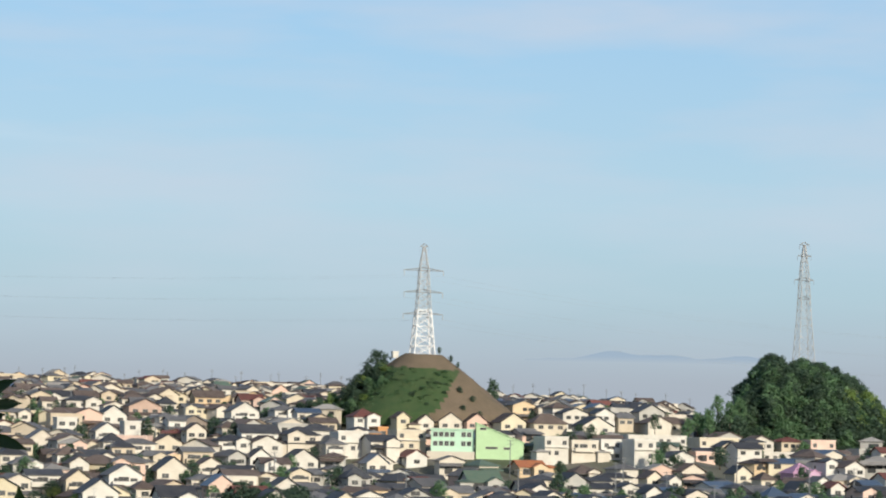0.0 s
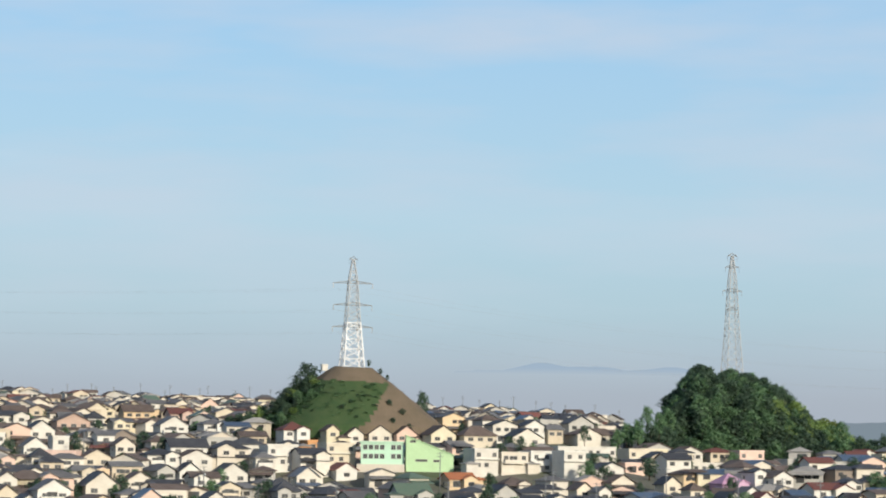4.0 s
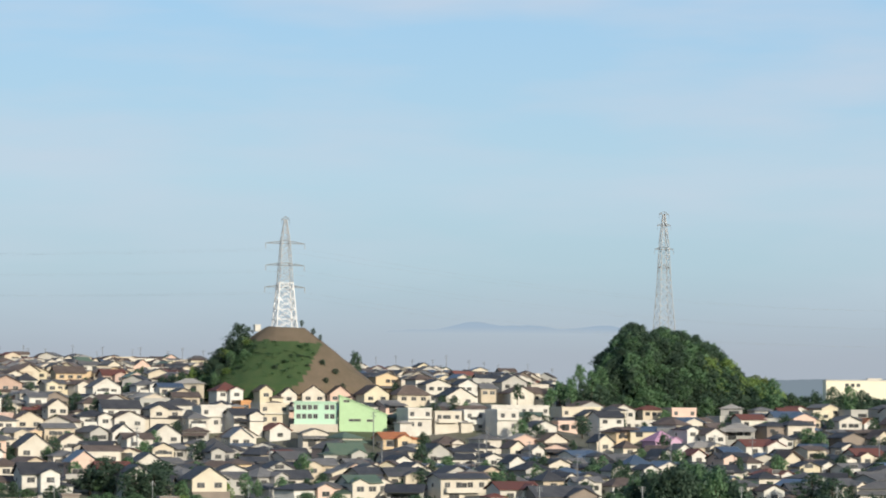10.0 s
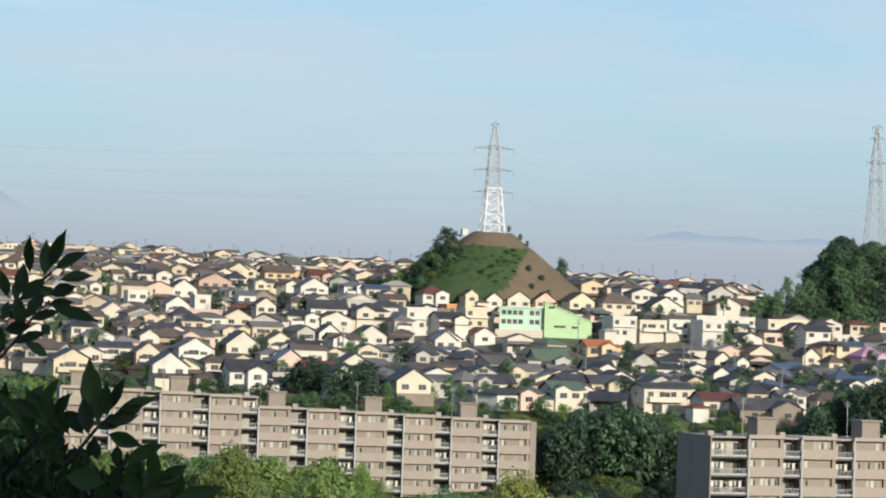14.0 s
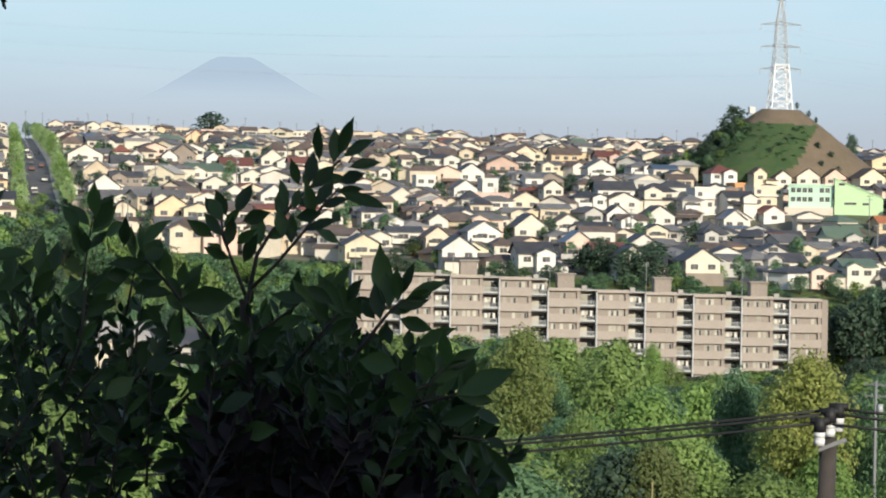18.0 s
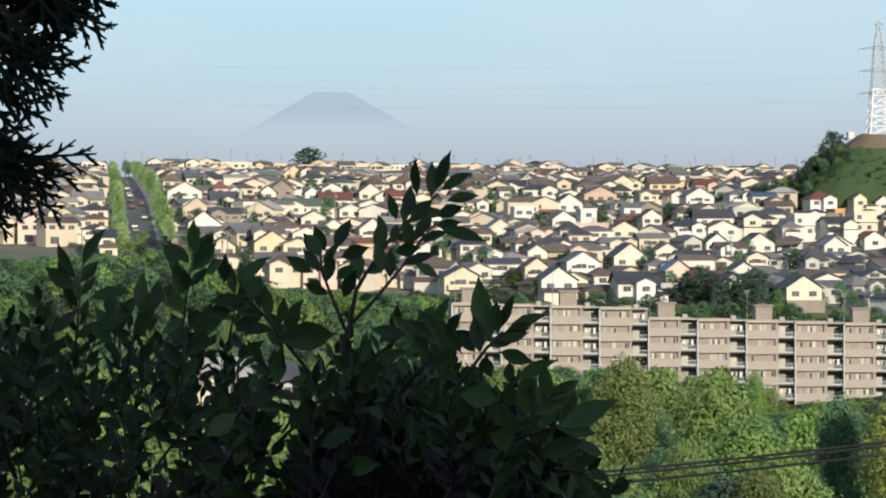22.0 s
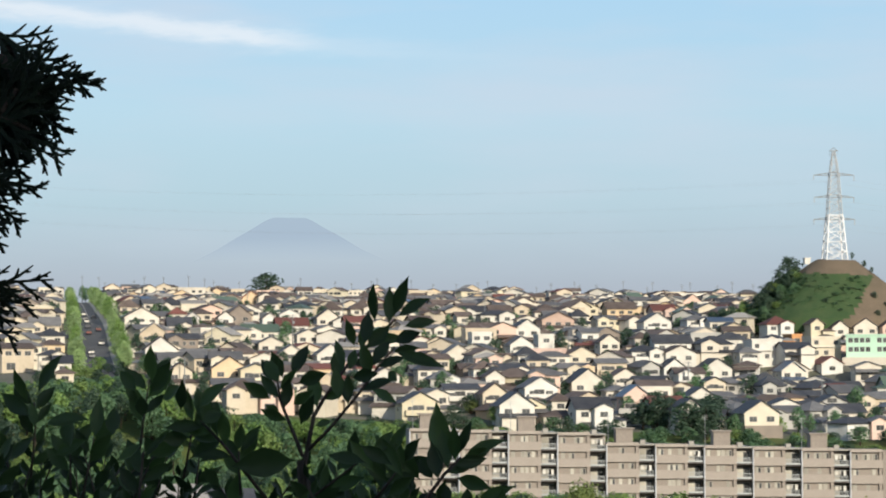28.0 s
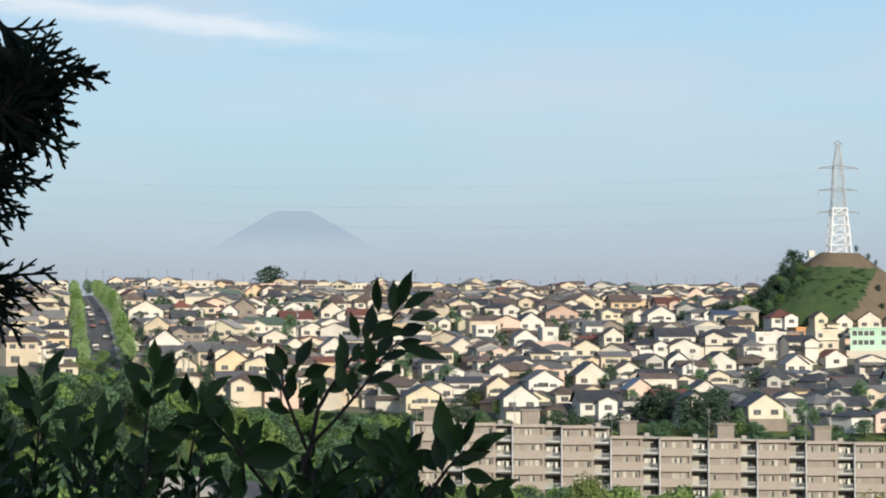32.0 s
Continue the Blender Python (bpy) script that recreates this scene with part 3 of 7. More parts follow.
def apartment_meshes():
    bay = Shape()  # one storey of a bay: wall with window openings framed by a lower and an upper band
    bay.box(0, BAY, 0, DEPTH, 0, STOREY - 0.002, 0)
    band = Shape()
    band.box(-0.05, BAY + 0.05, -0.62, -0.50, -0.12, 1.32, 0)
    band.box(-0.05, BAY + 0.05, -0.66, -0.46, 1.32, 1.40, 0)
    band.box(-0.04, BAY + 0.04, -0.50, -0.003, -0.11, 0.05, 0)
    pier = Shape()
    pier.box(0, 0.55, -0.45, -0.004, 0.06, STOREY - 0.13, 0)
    win = Shape()
    win.box(0, 0.95, -0.05, 0.0, 0, 1.15, 0)
    win.box(0.06, 0.45, -0.07, -0.05, 0.06, 1.09, 1)
    win.box(0.50, 0.89, -0.065, -0.05, 0.06, 1.09, 2)
    blind = Shape()
    blind.box(0, 0.62, -0.05, 0.0, 0, 1.2, 0)
    blind.box(0.05, 0.57, -0.07, -0.05, 0.05, 1.15, 1)
    rec = Shape()
    rec.box(0, RECESS, 1.9, DEPTH, 0, STOREY - 0.002, 0)
    slab = Shape()
    slab.box(0.0, RECESS, -0.55, 1.9, -0.20, 0.06, 0)
    rail = Shape()
    rail.box(0.0, RECESS, -0.56, -0.48, 0.98, 1.06, 0)
    # a comb: a low upstand from which the bars rise to the handrail
    comb = [(0.0, 0.06), (RECESS, 0.06)]
    for i in reversed(range(13)):
        c = 0.03 + i * (RECESS - 0.06) / 12
        comb += [(c + 0.03, 0.34), (c + 0.03, 1.0), (c - 0.03, 1.0), (c - 0.03, 0.34)]
    rail.solid([(p, -0.50, q) for p, q in comb], [(p, -0.54, q) for p, q in comb])
    door = Shape()
    door.box(0.35, 2.75, 1.82, 1.897, 0.06, 2.1, 0)
    door.box(0.42, 1.5, 1.80, 1.82, 0.12, 2.0, 1)
    door.box(1.58, 2.68, 1.805, 1.82, 0.12, 2.0, 2)
    wash = Shape()
    for i, (w, h, sl) in enumerate(((0.5, 0.8, 0), (0.35, 0.7, 1), (0.45, 0.9, 0))):
        wash.box(0.4 + i * 0.75, 0.4 + i * 0.75 + w, 0.35, 0.38, 1.95 - h, 1.95, sl)
    wash.box(0.1, RECESS - 0.1, 0.35, 0.38, 1.95, 1.99, 1)
    pipe = Shape()
    pipe.tube((0, 0, 0), (0, 0, STOREY), 0.15, None, 8)
    return {"bay_wall": bay.mesh("bay_wall", [TAUPE]), "parapet_band": band.mesh("parapet_band", [TAUPE_PALE]), "pier": pier.mesh("pier", [TAUPE]),
            "window": win.mesh("window", [FRAME, CURTAIN, GLASS]), "blind": blind.mesh("window", [FRAME, CURTAIN]), "recess_wall": rec.mesh("recess_wall", [TAUPE]), "balcony_slab": slab.mesh("balcony_slab", [SLAB]),
            "balcony_rail": rail.mesh("balcony_rail", [STEEL]), "balcony_door": door.mesh("balcony_door", [FRAME, CURTAIN, GLASS]),
            "laundry": wash.mesh("laundry", [WALLS["white"], WALLS["grey"]]), "downpipe": pipe.mesh("downpipe", [PIPE])}


def apartment(label, x, y, top, turn, units, floors, drop, big_drop_at, towers, start_with_recess, seed):
    rng = random.Random(seed)
    kit = apartment_meshes()
    ob = thing("apartment_block", label, "apartment building", pose(x, y, 0, 0, 0, turn))
    along, z = 0.0, top
    first = True
    for k in range(units):
        if not first:
            z -= 1.85 if k == big_drop_at else drop
        spans = ([("recess", RECESS)] if k == 0 else []) + [("recess", RECESS), ("bay", BAY)] if start_with_recess else [("bay", BAY), ("recess", RECESS)]
        if k == units - 1 and not start_with_recess:
            spans = spans[:1]
        for what, wide in spans:
            for f in range(floors):
                at = pose(along, 0, z - STOREY * (f + 1))
                if what == "bay":
                    part("bay_wall", kit["bay_wall"], ob, at=at)
                    part("parapet_band", kit["parapet_band"], ob, at=at)
                    part("pier", kit["pier"], ob, at=at @ pose(BAY - 0.57, 0, 0))
                    for wx in (0.45, 2.1, 2.95, 3.9):
                        dice = rng.random()
                        if dice < 0.72:
                            part("window", kit["window" if dice < 0.36 else "blind"], ob, at=at @ pose(wx + rng.uniform(-0.1, 0.15), 0, 1.22))
                else:
                    part("recess_wall", kit["recess_wall"], ob, at=at)
                    part("balcony_slab", kit["balcony_slab"], ob, at=at)
                    part("balcony_rail", kit["balcony_rail"], ob, at=at)
                    part("balcony_door", kit["balcony_door"], ob, at=at)
                    if rng.random() < 0.45:
                        part("laundry", kit["laundry"], ob, "laundry on a pole", at=at)
            if what == "bay":
                s = Shape()
                s.box(-0.15, wide + 0.1, -0.72, DEPTH + 0.2, z, z + 0.28, 0)
                s.box(-0.02, wide, -0.55, -0.35, z + 0.28, z + 0.55, 0)
                part("roof_edge", s.mesh("roof_edge", [TAUPE_PALE]), ob, at=pose(along, 0, 0))
                for f in range(floors):
                    part("downpipe", kit["downpipe"], ob, at=pose(along - 0.12, -0.75, z - STOREY * (f + 1)))
            else:
                s = Shape()
                s.box(0, wide, 0.2, DEPTH + 0.1, z, z + 0.24, 0)
                part("recess_roof", s.mesh("recess_roof", [CONCRETE]), ob, at=pose(along, 0, 0))
                s = Shape()
                s.box(0.6, 1.5, 2.0, 3.2, z + 0.24, z + 0.95, 0)
                part("roof_vent", s.mesh("roof_vent", [CONCRETE]), ob, at=pose(along, 0, 0))
            if what == "bay" and k in towers:
                s = Shape()
                s.box(1.7, 4.7, 0.35, 3.6, z + 0.28, z + 2.9, 0)
                s.box(1.4, 5.0, 0.05, 3.9, z + 2.9, z + 3.15, 0)
                t = part("stair_tower", s.mesh("stair_tower", [TAUPE]), ob, at=pose(along, 0, 0))
                s = Shape()
                s.tube((0.6, 3.0, z + 0.3), (0.6, 3.0, z + 5.9), 0.06, 0.04, 6)
                for q in range(3):
                    s.tube((0.1, 3.0, z + 5.1 + q * 0.3), (1.1, 3.0, z + 5.1 + q * 0.3), 0.03, None, 4)
                part("antenna", s.mesh("antenna", [STEEL]), t)
            along += wide
        first = False
    # the end walls and the foot
    s = Shape()
    s.box(-0.25, -0.06, -0.66, DEPTH, -2.0, top + 0.30, 0)
    part("end_wall", s.mesh("end_wall", [TAUPE]), ob)
    s = Shape()
    s.box(along + 0.055, along + 1.2, -0.60, DEPTH, z - STOREY * floors, z + 0.30, 0)
    part("end_wall", s.mesh("end_wall", [TAUPE]), ob)
    return ob


apartment("six-storey taupe apartment block with stepped roof and balconies", -73.5, 440, 18.5, 12, 10, 7, 0.27, 4, (0, 2, 4, 6, 8), False, 3)
apartment("taupe apartment block with recessed balconies and roof towers", 33.8, 368.2, 16.35, 21, 8, 7, 0.06, 99, (0, 2, 4, 6), True, 4)

# ---- houses ----
MESHES = {}


def window_mesh(w, h):
    key = ("win", w, h)
    if key not in MESHES:
        s = Shape()
        s.box(-w / 2, w / 2, -0.06, 0.0, 0, h, 0)
        s.box(-w / 2 + 0.07, -0.03, -0.075, -0.06, 0.07, h - 0.07, 1)
        s.box(0.03, w / 2 - 0.07, -0.085, -0.06, 0.07, h - 0.07, 1)
        MESHES[key] = s.mesh("window", [FRAME, GLASS])
    return MESHES[key]


def roof_shape(kind, w, d, h, pitch, over=0.55):
    """Roof with eaves and thickness; the ridge runs away from the viewer for a gable, across for a side roof."""
    s = Shape()
    x, y, t = w / 2 + over, d / 2 + over, 0.17
    e = h - over * pitch
    if kind == "gable":
        r = h + w / 2 * pitch
        for q in (-1, 1):
            a = [(q * x, -y, e), (q * x, y, e), (0, y, r), (0, -y, r)]
            a = a if q > 0 else a[::-1]
            s.solid(a, [(p[0], p[1], p[2] + t) for p in a])
    elif kind == "side":
        r = h + d / 2 * pitch
        for q in (-1, 1):
            a = [(-x, q * y, e), (x, q * y, e), (x, 0, r), (-x, 0, r)]
            a = a if q < 0 else a[::-1]
            s.solid(a, [(p[0], p[1], p[2] + t) for p in a])
    elif kind == "hip":
        n = min(w, d) / 2
        r = h + n * pitch
        if w >= d:
            p, q = (-(w / 2 - n), 0, r), (w / 2 - n, 0, r)
        else:
            p, q = (0, -(d / 2 - n), r), (0, d / 2 - n, r)
        A, B, C, D = (-x, -y, e), (x, -y, e), (x, y, e), (-x, y, e)
        up = lambda v: (v[0], v[1], v[2] + t)
        s.face([D, C, B, A])
        if w >= d:
            fs = [(A, B, q, p), (B, C, q), (C, D, p, q), (D, A, p)]
        else:
            fs = [(A, B, p), (B, C, q, p), (C, D, q), (D, A, p, q)]
        for f in fs:
            s.face([up(v) for v in f])
        for a, b in ((A, B), (B, C), (C, D), (D, A)):
            s.face([a, b, up(b), up(a)])
    else:
        s.box(-w / 2 - 0.12, w / 2 + 0.12, -d / 2 - 0.12, d / 2 + 0.12, h, h + 0.45)
    return s


def wall_shape(kind, w, d, h, pitch):
    s = Shape()
    s.box(-w / 2, w / 2, -d / 2, d / 2, -4.0, h)
    x, y = w / 2, d / 2
    # the ridge turns the top into two slopes of the same body
    if kind == "gable":
        s.v += [(0, -y, h + x * pitch), (0, y, h + x * pitch)]
        s.f[1:] = [(0, 1, 5, 8, 4), (1, 2, 6, 5), (2, 3, 7, 9, 6), (3, 0, 4, 7), (5, 6, 9, 8), (4, 8, 9, 7)]
        s.m.append(0)
    elif kind == "side":
        s.v += [(-x, 0, h + y * pitch), (x, 0, h + y * pitch)]
        s.f[1:] = [(0, 1, 5, 4), (1, 2, 6, 9, 5), (2, 3, 7, 6), (3, 0, 4, 8, 7), (4, 5, 9, 8), (6, 7, 8, 9)]
        s.m.append(0)
    return s


KIND_WORDS = {"gable": "gabled", "side": "pitched-roofed", "hip": "hip-roofed", "flat": "flat-roofed"}
PLACED = []
SHOWN = []  # slant to the side, half width and foot of what the view shows of a house, and its distance


def cornice_shape(w):
    s = Shape()
    s.box(-w / 2 - 0.1, w / 2 + 0.1, -0.7, -0.003, -0.25, 0.0)
    return s


def cached(key, shape, mats):
    if key not in MESHES:
        MESHES[key] = shape().mesh(key[0], mats)
    return MESHES[key]


def house(x, y, w=8.5, d=8.0, h=5.6, kind="gable", wall="ivory", roof="slate", turn=14.0, pitch=0.48, z=None, windows=2, skirt=False, balcony=False, label="", name="house"):
    """A detached house: walls, roof, windows, and for some a lower eave or a balcony."""
    z = ground(x, y) if z is None else z
    w, d, h = round(w * 2) / 2, round(d * 2) / 2, round(h * 5) / 5
    PLACED.append((x, y, max(w, d) * 0.5))
    SHOWN.append((x / y, w / 2 / y, (z + 0.55 * h - EYE) / y, y))
    words = label or f"{KIND_WORDS[kind]} two-storey house with {wall} walls and {roof} roof"
    ob = thing(name, words, "house", pose(x, y, z, 0, 0, turn), "houses of the town")
    key = (kind, w, d, h, pitch, wall)
    if key not in MESHES:
        MESHES[key] = wall_shape(kind, w, d, h, pitch).mesh("wall", [WALLS[wall]])
    part("wall", MESHES[key], ob)
    key = ("roof", kind, w, d, h, pitch, roof if kind != "flat" else wall)
    if key not in MESHES:
        MESHES[key] = roof_shape(kind, w, d, h, pitch).mesh("roof", [ROOFS[roof] if kind != "flat" else WALLS[wall]])
    part("roof", MESHES[key], ob)
    spots = {1: (0.0,), 2: (-0.25, 0.25), 3: (-0.3, 0.0, 0.3), 4: (-0.36, -0.12, 0.12, 0.36)}.get(windows, ())
    if kind == "flat" and w > 6:
        n = max(2, int(w / 2.3))
        for f in range(max(1, int(h / 2.9))):
            for i in range(n):
                if (i * 7 + f * 3 + n) % 5 == 0:
                    continue
                part("window", window_mesh(1.3, 1.25), ob, at=pose((i + 0.5) / n * w - w / 2, -d / 2 - 0.002, h - 1.9 - f * 2.8))
        part("cornice", cached(("cornice", w), lambda: cornice_shape(w), [WALLS["white"]]), ob, at=pose(0, -d / 2, h - 2.35))
        spots, windows = (), 0
    for i, k in enumerate(spots):
        part("window", window_mesh(1.7 if windows < 4 else 1.3, 1.15), ob, at=pose(k * w, -d / 2 - 0.002, h - 1.95))
    if windows >= 2 and y < 700:
        part("window", window_mesh(2.4, 1.8), ob, at=pose(-0.22 * w, -d / 2 - 0.002, 0.5))
        part("window", window_mesh(0.9, 0.9), ob, at=pose(-w / 2 - 0.002, 0.1 * d, h - 1.9, 0, 0, -90))
    dice = random.Random(int(x * 13 + y * 29))
    balcony = balcony or windows >= 2 and y < 780 and kind != "flat" and h > 4.5 and dice.random() < 0.38
    skirt = skirt or not balcony and windows >= 1 and kind != "flat" and h > 4.5 and y < 900 and dice.random() < 0.3
    if balcony:
        part("window", window_mesh(2.4, 1.8), ob, at=pose(-0.06 * w, -d / 2 - 0.01, 2.9))
    dice = random.Random(int(x * 31 + y * 17))
    if kind in ("side", "hip") and w >= 6 and dice.random() < 0.6:
        # a gabled wing that comes forward
        ww, wd, off = max(3.5, round(w * 0.5 * 2) / 2), 2.0, dice.choice([-1, 1])
        wing = part("wing", cached(("wall", "gable", ww, wd, h, 0.45, wall), lambda: wall_shape("gable", ww, wd, h, 0.45), [WALLS[wall]]), ob, at=pose(off * (w / 2 - ww / 2), -d / 2 - wd / 2 + 0.15, -0.03))
        part("wing_roof", cached(("roof", "gable", ww, wd, h, 0.45, roof), lambda: roof_shape("gable", ww, wd + 2.0, h, 0.45, 0.4), [ROOFS[roof]]), wing, at=pose(0, 1.0, 0))
        part("window", window_mesh(1.7, 1.15), wing, at=pose(0, -wd / 2 - 0.002, h - 1.9))
    if dice.random() < 0.45:
        aw, ad = 3.5, 4.0
        side = dice.choice([-1, 1])
        annex = part("annex", cached(("wall", "flat", aw, ad, 2.6, 0.3, wall), lambda: wall_shape("flat", aw, ad, 2.6, 0.3), [WALLS[wall]]), ob, at=pose(side * (w / 2 + aw / 2 - 0.6), -d / 2 + 0.8, 0))
        part("annex_roof", cached(("roof", "hip", aw, ad, 2.6, 0.35, roof), lambda: roof_shape("hip", aw, ad, 2.6, 0.35, 0.4), [ROOFS[roof]]), annex)
    if skirt:
        key = ("skirt", w, roof)
        if key not in MESHES:
            s = Shape()
            q = w / 2 + 0.4
            a = [(-q, -2.2, 2.55), (q, -2.2, 2.55), (q, -0.01, 3.3), (-q, -0.01, 3.3)]
            s.solid(a, [(p[0], p[1], p[2] + 0.14) for p in a])
            s.box(-w / 2 + 0.2, w / 2 - 0.2, -1.6, -0.003, -3.0, 2.6, 1)
            MESHES[key] = s.mesh("lower_eave", [ROOFS[roof], WALLS["ivory"]])
        part("lower_eave", MESHES[key], ob, at=pose(0, -d / 2, 0))
    if balcony:
        key = ("balcony", w, wall)
        if key not in MESHES:
            s = Shape()
            s.box(-w * 0.42, w * 0.30, -1.2, -0.003, 2.55, 2.72)
            s.box(-w * 0.42, w * 0.30, -1.2, -1.1, 2.72, 3.65)
            s.box(-w * 0.42, -w * 0.42 + 0.1, -1.1, -0.003, 2.72, 3.65)
            s.box(w * 0.30 - 0.1, w * 0.30, -1.1, -0.003, 2.72, 3.65)
            MESHES[key] = s.mesh("balcony", [WALLS[wall]])
        part("balcony", MESHES[key], ob, at=pose(0, -d / 2, 0))
    return ob


TOWN = 20.0  # the streets' slant against the view
split_house = house(-15.2, 528.6, 7.4, 7.5, 5.2, "gable", "cream", "slate", TOWN, 0.65, 15.1, 2, label="gabled cream house with a brown tiled ground floor")
lower = Shape()
lower.box(-3.92, 4.22, -4.6, -3.76, -3.0, 2.5)
part("ground_floor", lower.mesh("ground_floor", [WALLS["brown"]]), split_house, "brown tiled ground floor")
# houses that stand out in the town
house(58.6, 523.1, 13.3, 7.0, 4.2, "side", "brown", "slate", TOWN, 0.55, 12.9, 2)
house(103.3, 526.5, 5.0, 5.5, 4.2, "gable", "white", "brown", TOWN, 0.45, 14.1, 1)
house(49.4, 527.1, 9.2, 7.0, 4.2, "side", "white", "red", TOWN, 0.40, 14.2, 2)
house(59.9, 555.5, 5.1, 5.5, 4.2, "hip", "beige", "slate", TOWN, 0.75, 15.7, 1)
house(109.6, 563.5, 5.6, 5.6, 4.2, "hip", "ivory", "slate", TOWN, 0.45, 16.1, 1)
house(79.5, 588.5, 5.1, 5.5, 4.2, "gable", "white", "slate", TOWN, 0.60, 17.3, 1)
house(87.3, 593.5, 4.2, 5.5, 4.2, "gable", "white", "slate", TOWN, 0.50, 17.5, 1)
house(133.2, 609.5, 4.0, 5.5, 4.2, "gable", "white", "slate", TOWN, 0.55, 18.3, 1)
house(87.6, 614.5, 5.6, 5.6, 4.2, "hip", "grey", "blue", TOWN, 0.75, 18.6, 1)
house(57.8, 616.5, 4.7, 5.5, 4.2, "gable", "white", "slate", TOWN, 0.70, 18.7, 1)
house(117.5, 623.5, 4.2, 5.5, 4.2, "hip", "white", "brown", TOWN, 0.60, 19.0, 1)
house(128.0, 627.5, 5.3, 5.5, 4.2, "gable", "cream", "brown", TOWN, 0.75, 19.4, 1)
house(53.4, 633.5, 4.3, 5.5, 4.2, "gable", "white", "slate", TOWN, 0.40, 19.8, 1)
house(129.6, 635.5, 5.5, 5.5, 4.2, "gable", "cream", "brown", TOWN, 0.65, 20.0, 1)
house(80.8, 636.5, 3.6, 5.5, 4.2, "hip", "white", "slate", TOWN, 0.45, 20.1, 1)
house(150.8, 641.1, 8.6, 7.0, 4.2, "side", "cream", "red", TOWN, 0.50, 20.5, 2)
house(106.7, 641.5, 4.1, 5.5, 4.2, "gable", "white", "red", TOWN, 0.65, 20.6, 1)
house(164.3, 647.1, 6.9, 6.9, 4.2, "gable", "cream", "slate", TOWN, 0.70, 21.0, 2)
house(66.8, 654.5, 3.7, 5.5, 4.2, "gable", "white", "grey", TOWN, 0.65, 21.6, 1)
house(105.5, 656.5, 4.4, 5.5, 4.2, "gable", "white", "grey", TOWN, 0.65, 21.7, 1)
house(62.1, 660.5, 4.7, 5.5, 4.2, "gable", "cream", "brown", TOWN, 0.75, 22.1, 1)
house(151.1, 664.5, 5.2, 5.5, 4.2, "gable", "ivory", "slate", TOWN, 0.45, 22.5, 1)
house(92.2, 664.5, 4.1, 5.5, 4.2, "hip", "cream", "brown", TOWN, 0.75, 22.4, 1)
house(128.5, 669.1, 10.8, 7.0, 4.2, "side", "white", "red", TOWN, 0.45, 22.8, 2)
house(86.8, 673.5, 5.1, 5.5, 4.2, "gable", "cream", "slate", TOWN, 0.75, 23.7, 1)
house(141.3, 677.5, 5.4, 5.5, 4.2, "hip", "cream", "slate", TOWN, 0.45, 24.9, 1)
house(148.7, 677.5, 4.6, 5.5, 4.2, "hip", "white", "slate", TOWN, 0.55, 24.9, 1)
house(163.5, 677.5, 5.3, 5.5, 4.2, "gable", "cream", "brown", TOWN, 0.75, 24.9, 1)
house(117.8, 680.8, 6.2, 6.2, 4.2, "gable", "white", "brown", TOWN, 0.55, 25.8, 2)
house(112.8, 686.1, 6.8, 6.8, 4.2, "hip", "white", "slate", TOWN, 0.30, 27.1, 2)
house(173.7, 736.5, 4.0, 5.5, 4.2, "gable", "white", "orange", TOWN, 0.75, 29.2, 1)
house(182.2, 736.5, 5.6, 5.6, 4.2, "gable", "beige", "brown", TOWN, 0.75, 29.2, 1)
house(-85.9, 523.5, 7.8, 7.8, 5.2, "gable", "yellow", "slate", TOWN, 0.55, 17.2, 2)
house(-65.8, 525.3, 7.3, 7.3, 5.2, "gable", "white", "slate", TOWN, 0.70, 16.7, 2)
house(-49.8, 526.1, 7.5, 7.0, 5.2, "side", "white", "slate", TOWN, 0.60, 16.1, 2)
house(-29.7, 527.8, 6.3, 6.3, 5.2, "gable", "white", "slate", TOWN, 0.65, 15.7, 2)
house(-125.6, 531.5, 7.8, 7.8, 5.2, "hip", "beige", "brown", TOWN, 0.55, 19.9, 2)
house(-35.2, 540.1, 6.8, 7.0, 5.2, "side", "white", "red", TOWN, 0.50, 16.5, 2)
house(-58.1, 540.7, 4.0, 6.0, 5.2, "hip", "ivory", "brown", TOWN, 0.65, 17.6, 1)
house(-73.2, 547.7, 5.4, 6.0, 5.2, "gable", "cream", "brown", TOWN, 0.75, 19.0, 2)
house(-81.4, 553.1, 7.4, 7.0, 5.2, "side", "white", "slate", TOWN, 0.30, 19.8, 2)
house(-173.3, 556.7, 4.0, 6.0, 5.2, "hip", "cream", "brown", TOWN, 0.45, 23.6, 1)
house(-148.1, 563.7, 5.6, 6.0, 5.2, "gable", "cream", "brown", TOWN, 0.70, 23.8, 2)
house(-65.2, 564.5, 7.7, 7.7, 5.2, "gable", "white", "grey", TOWN, 0.60, 20.1, 2)
house(-43.7, 565.8, 6.2, 6.2, 5.2, "gable", "pink", "blue", TOWN, 0.75, 18.2, 2)
house(-87.8, 569.9, 6.4, 6.4, 5.2, "hip", "white", "grey", TOWN, 0.55, 22.1, 2)
house(-101.7, 571.0, 6.6, 6.6, 5.2, "gable", "white", "brown", TOWN, 0.50, 22.8, 2)
house(-139.0, 573.6, 8.6, 8.0, 5.2, "gable", "ochre", "brown", TOWN, 0.65, 24.4, 2)
house(-179.9, 576.1, 4.1, 7.0, 5.2, "side", "ivory", "slate", TOWN, 0.45, 25.9, 1)
house(-77.0, 576.7, 4.4, 6.0, 5.2, "gable", "white", "brown", TOWN, 0.65, 22.4, 1)
house(-29.8, 576.9, 6.6, 6.6, 5.2, "gable", "white", "slate", TOWN, 0.65, 17.8, 2)
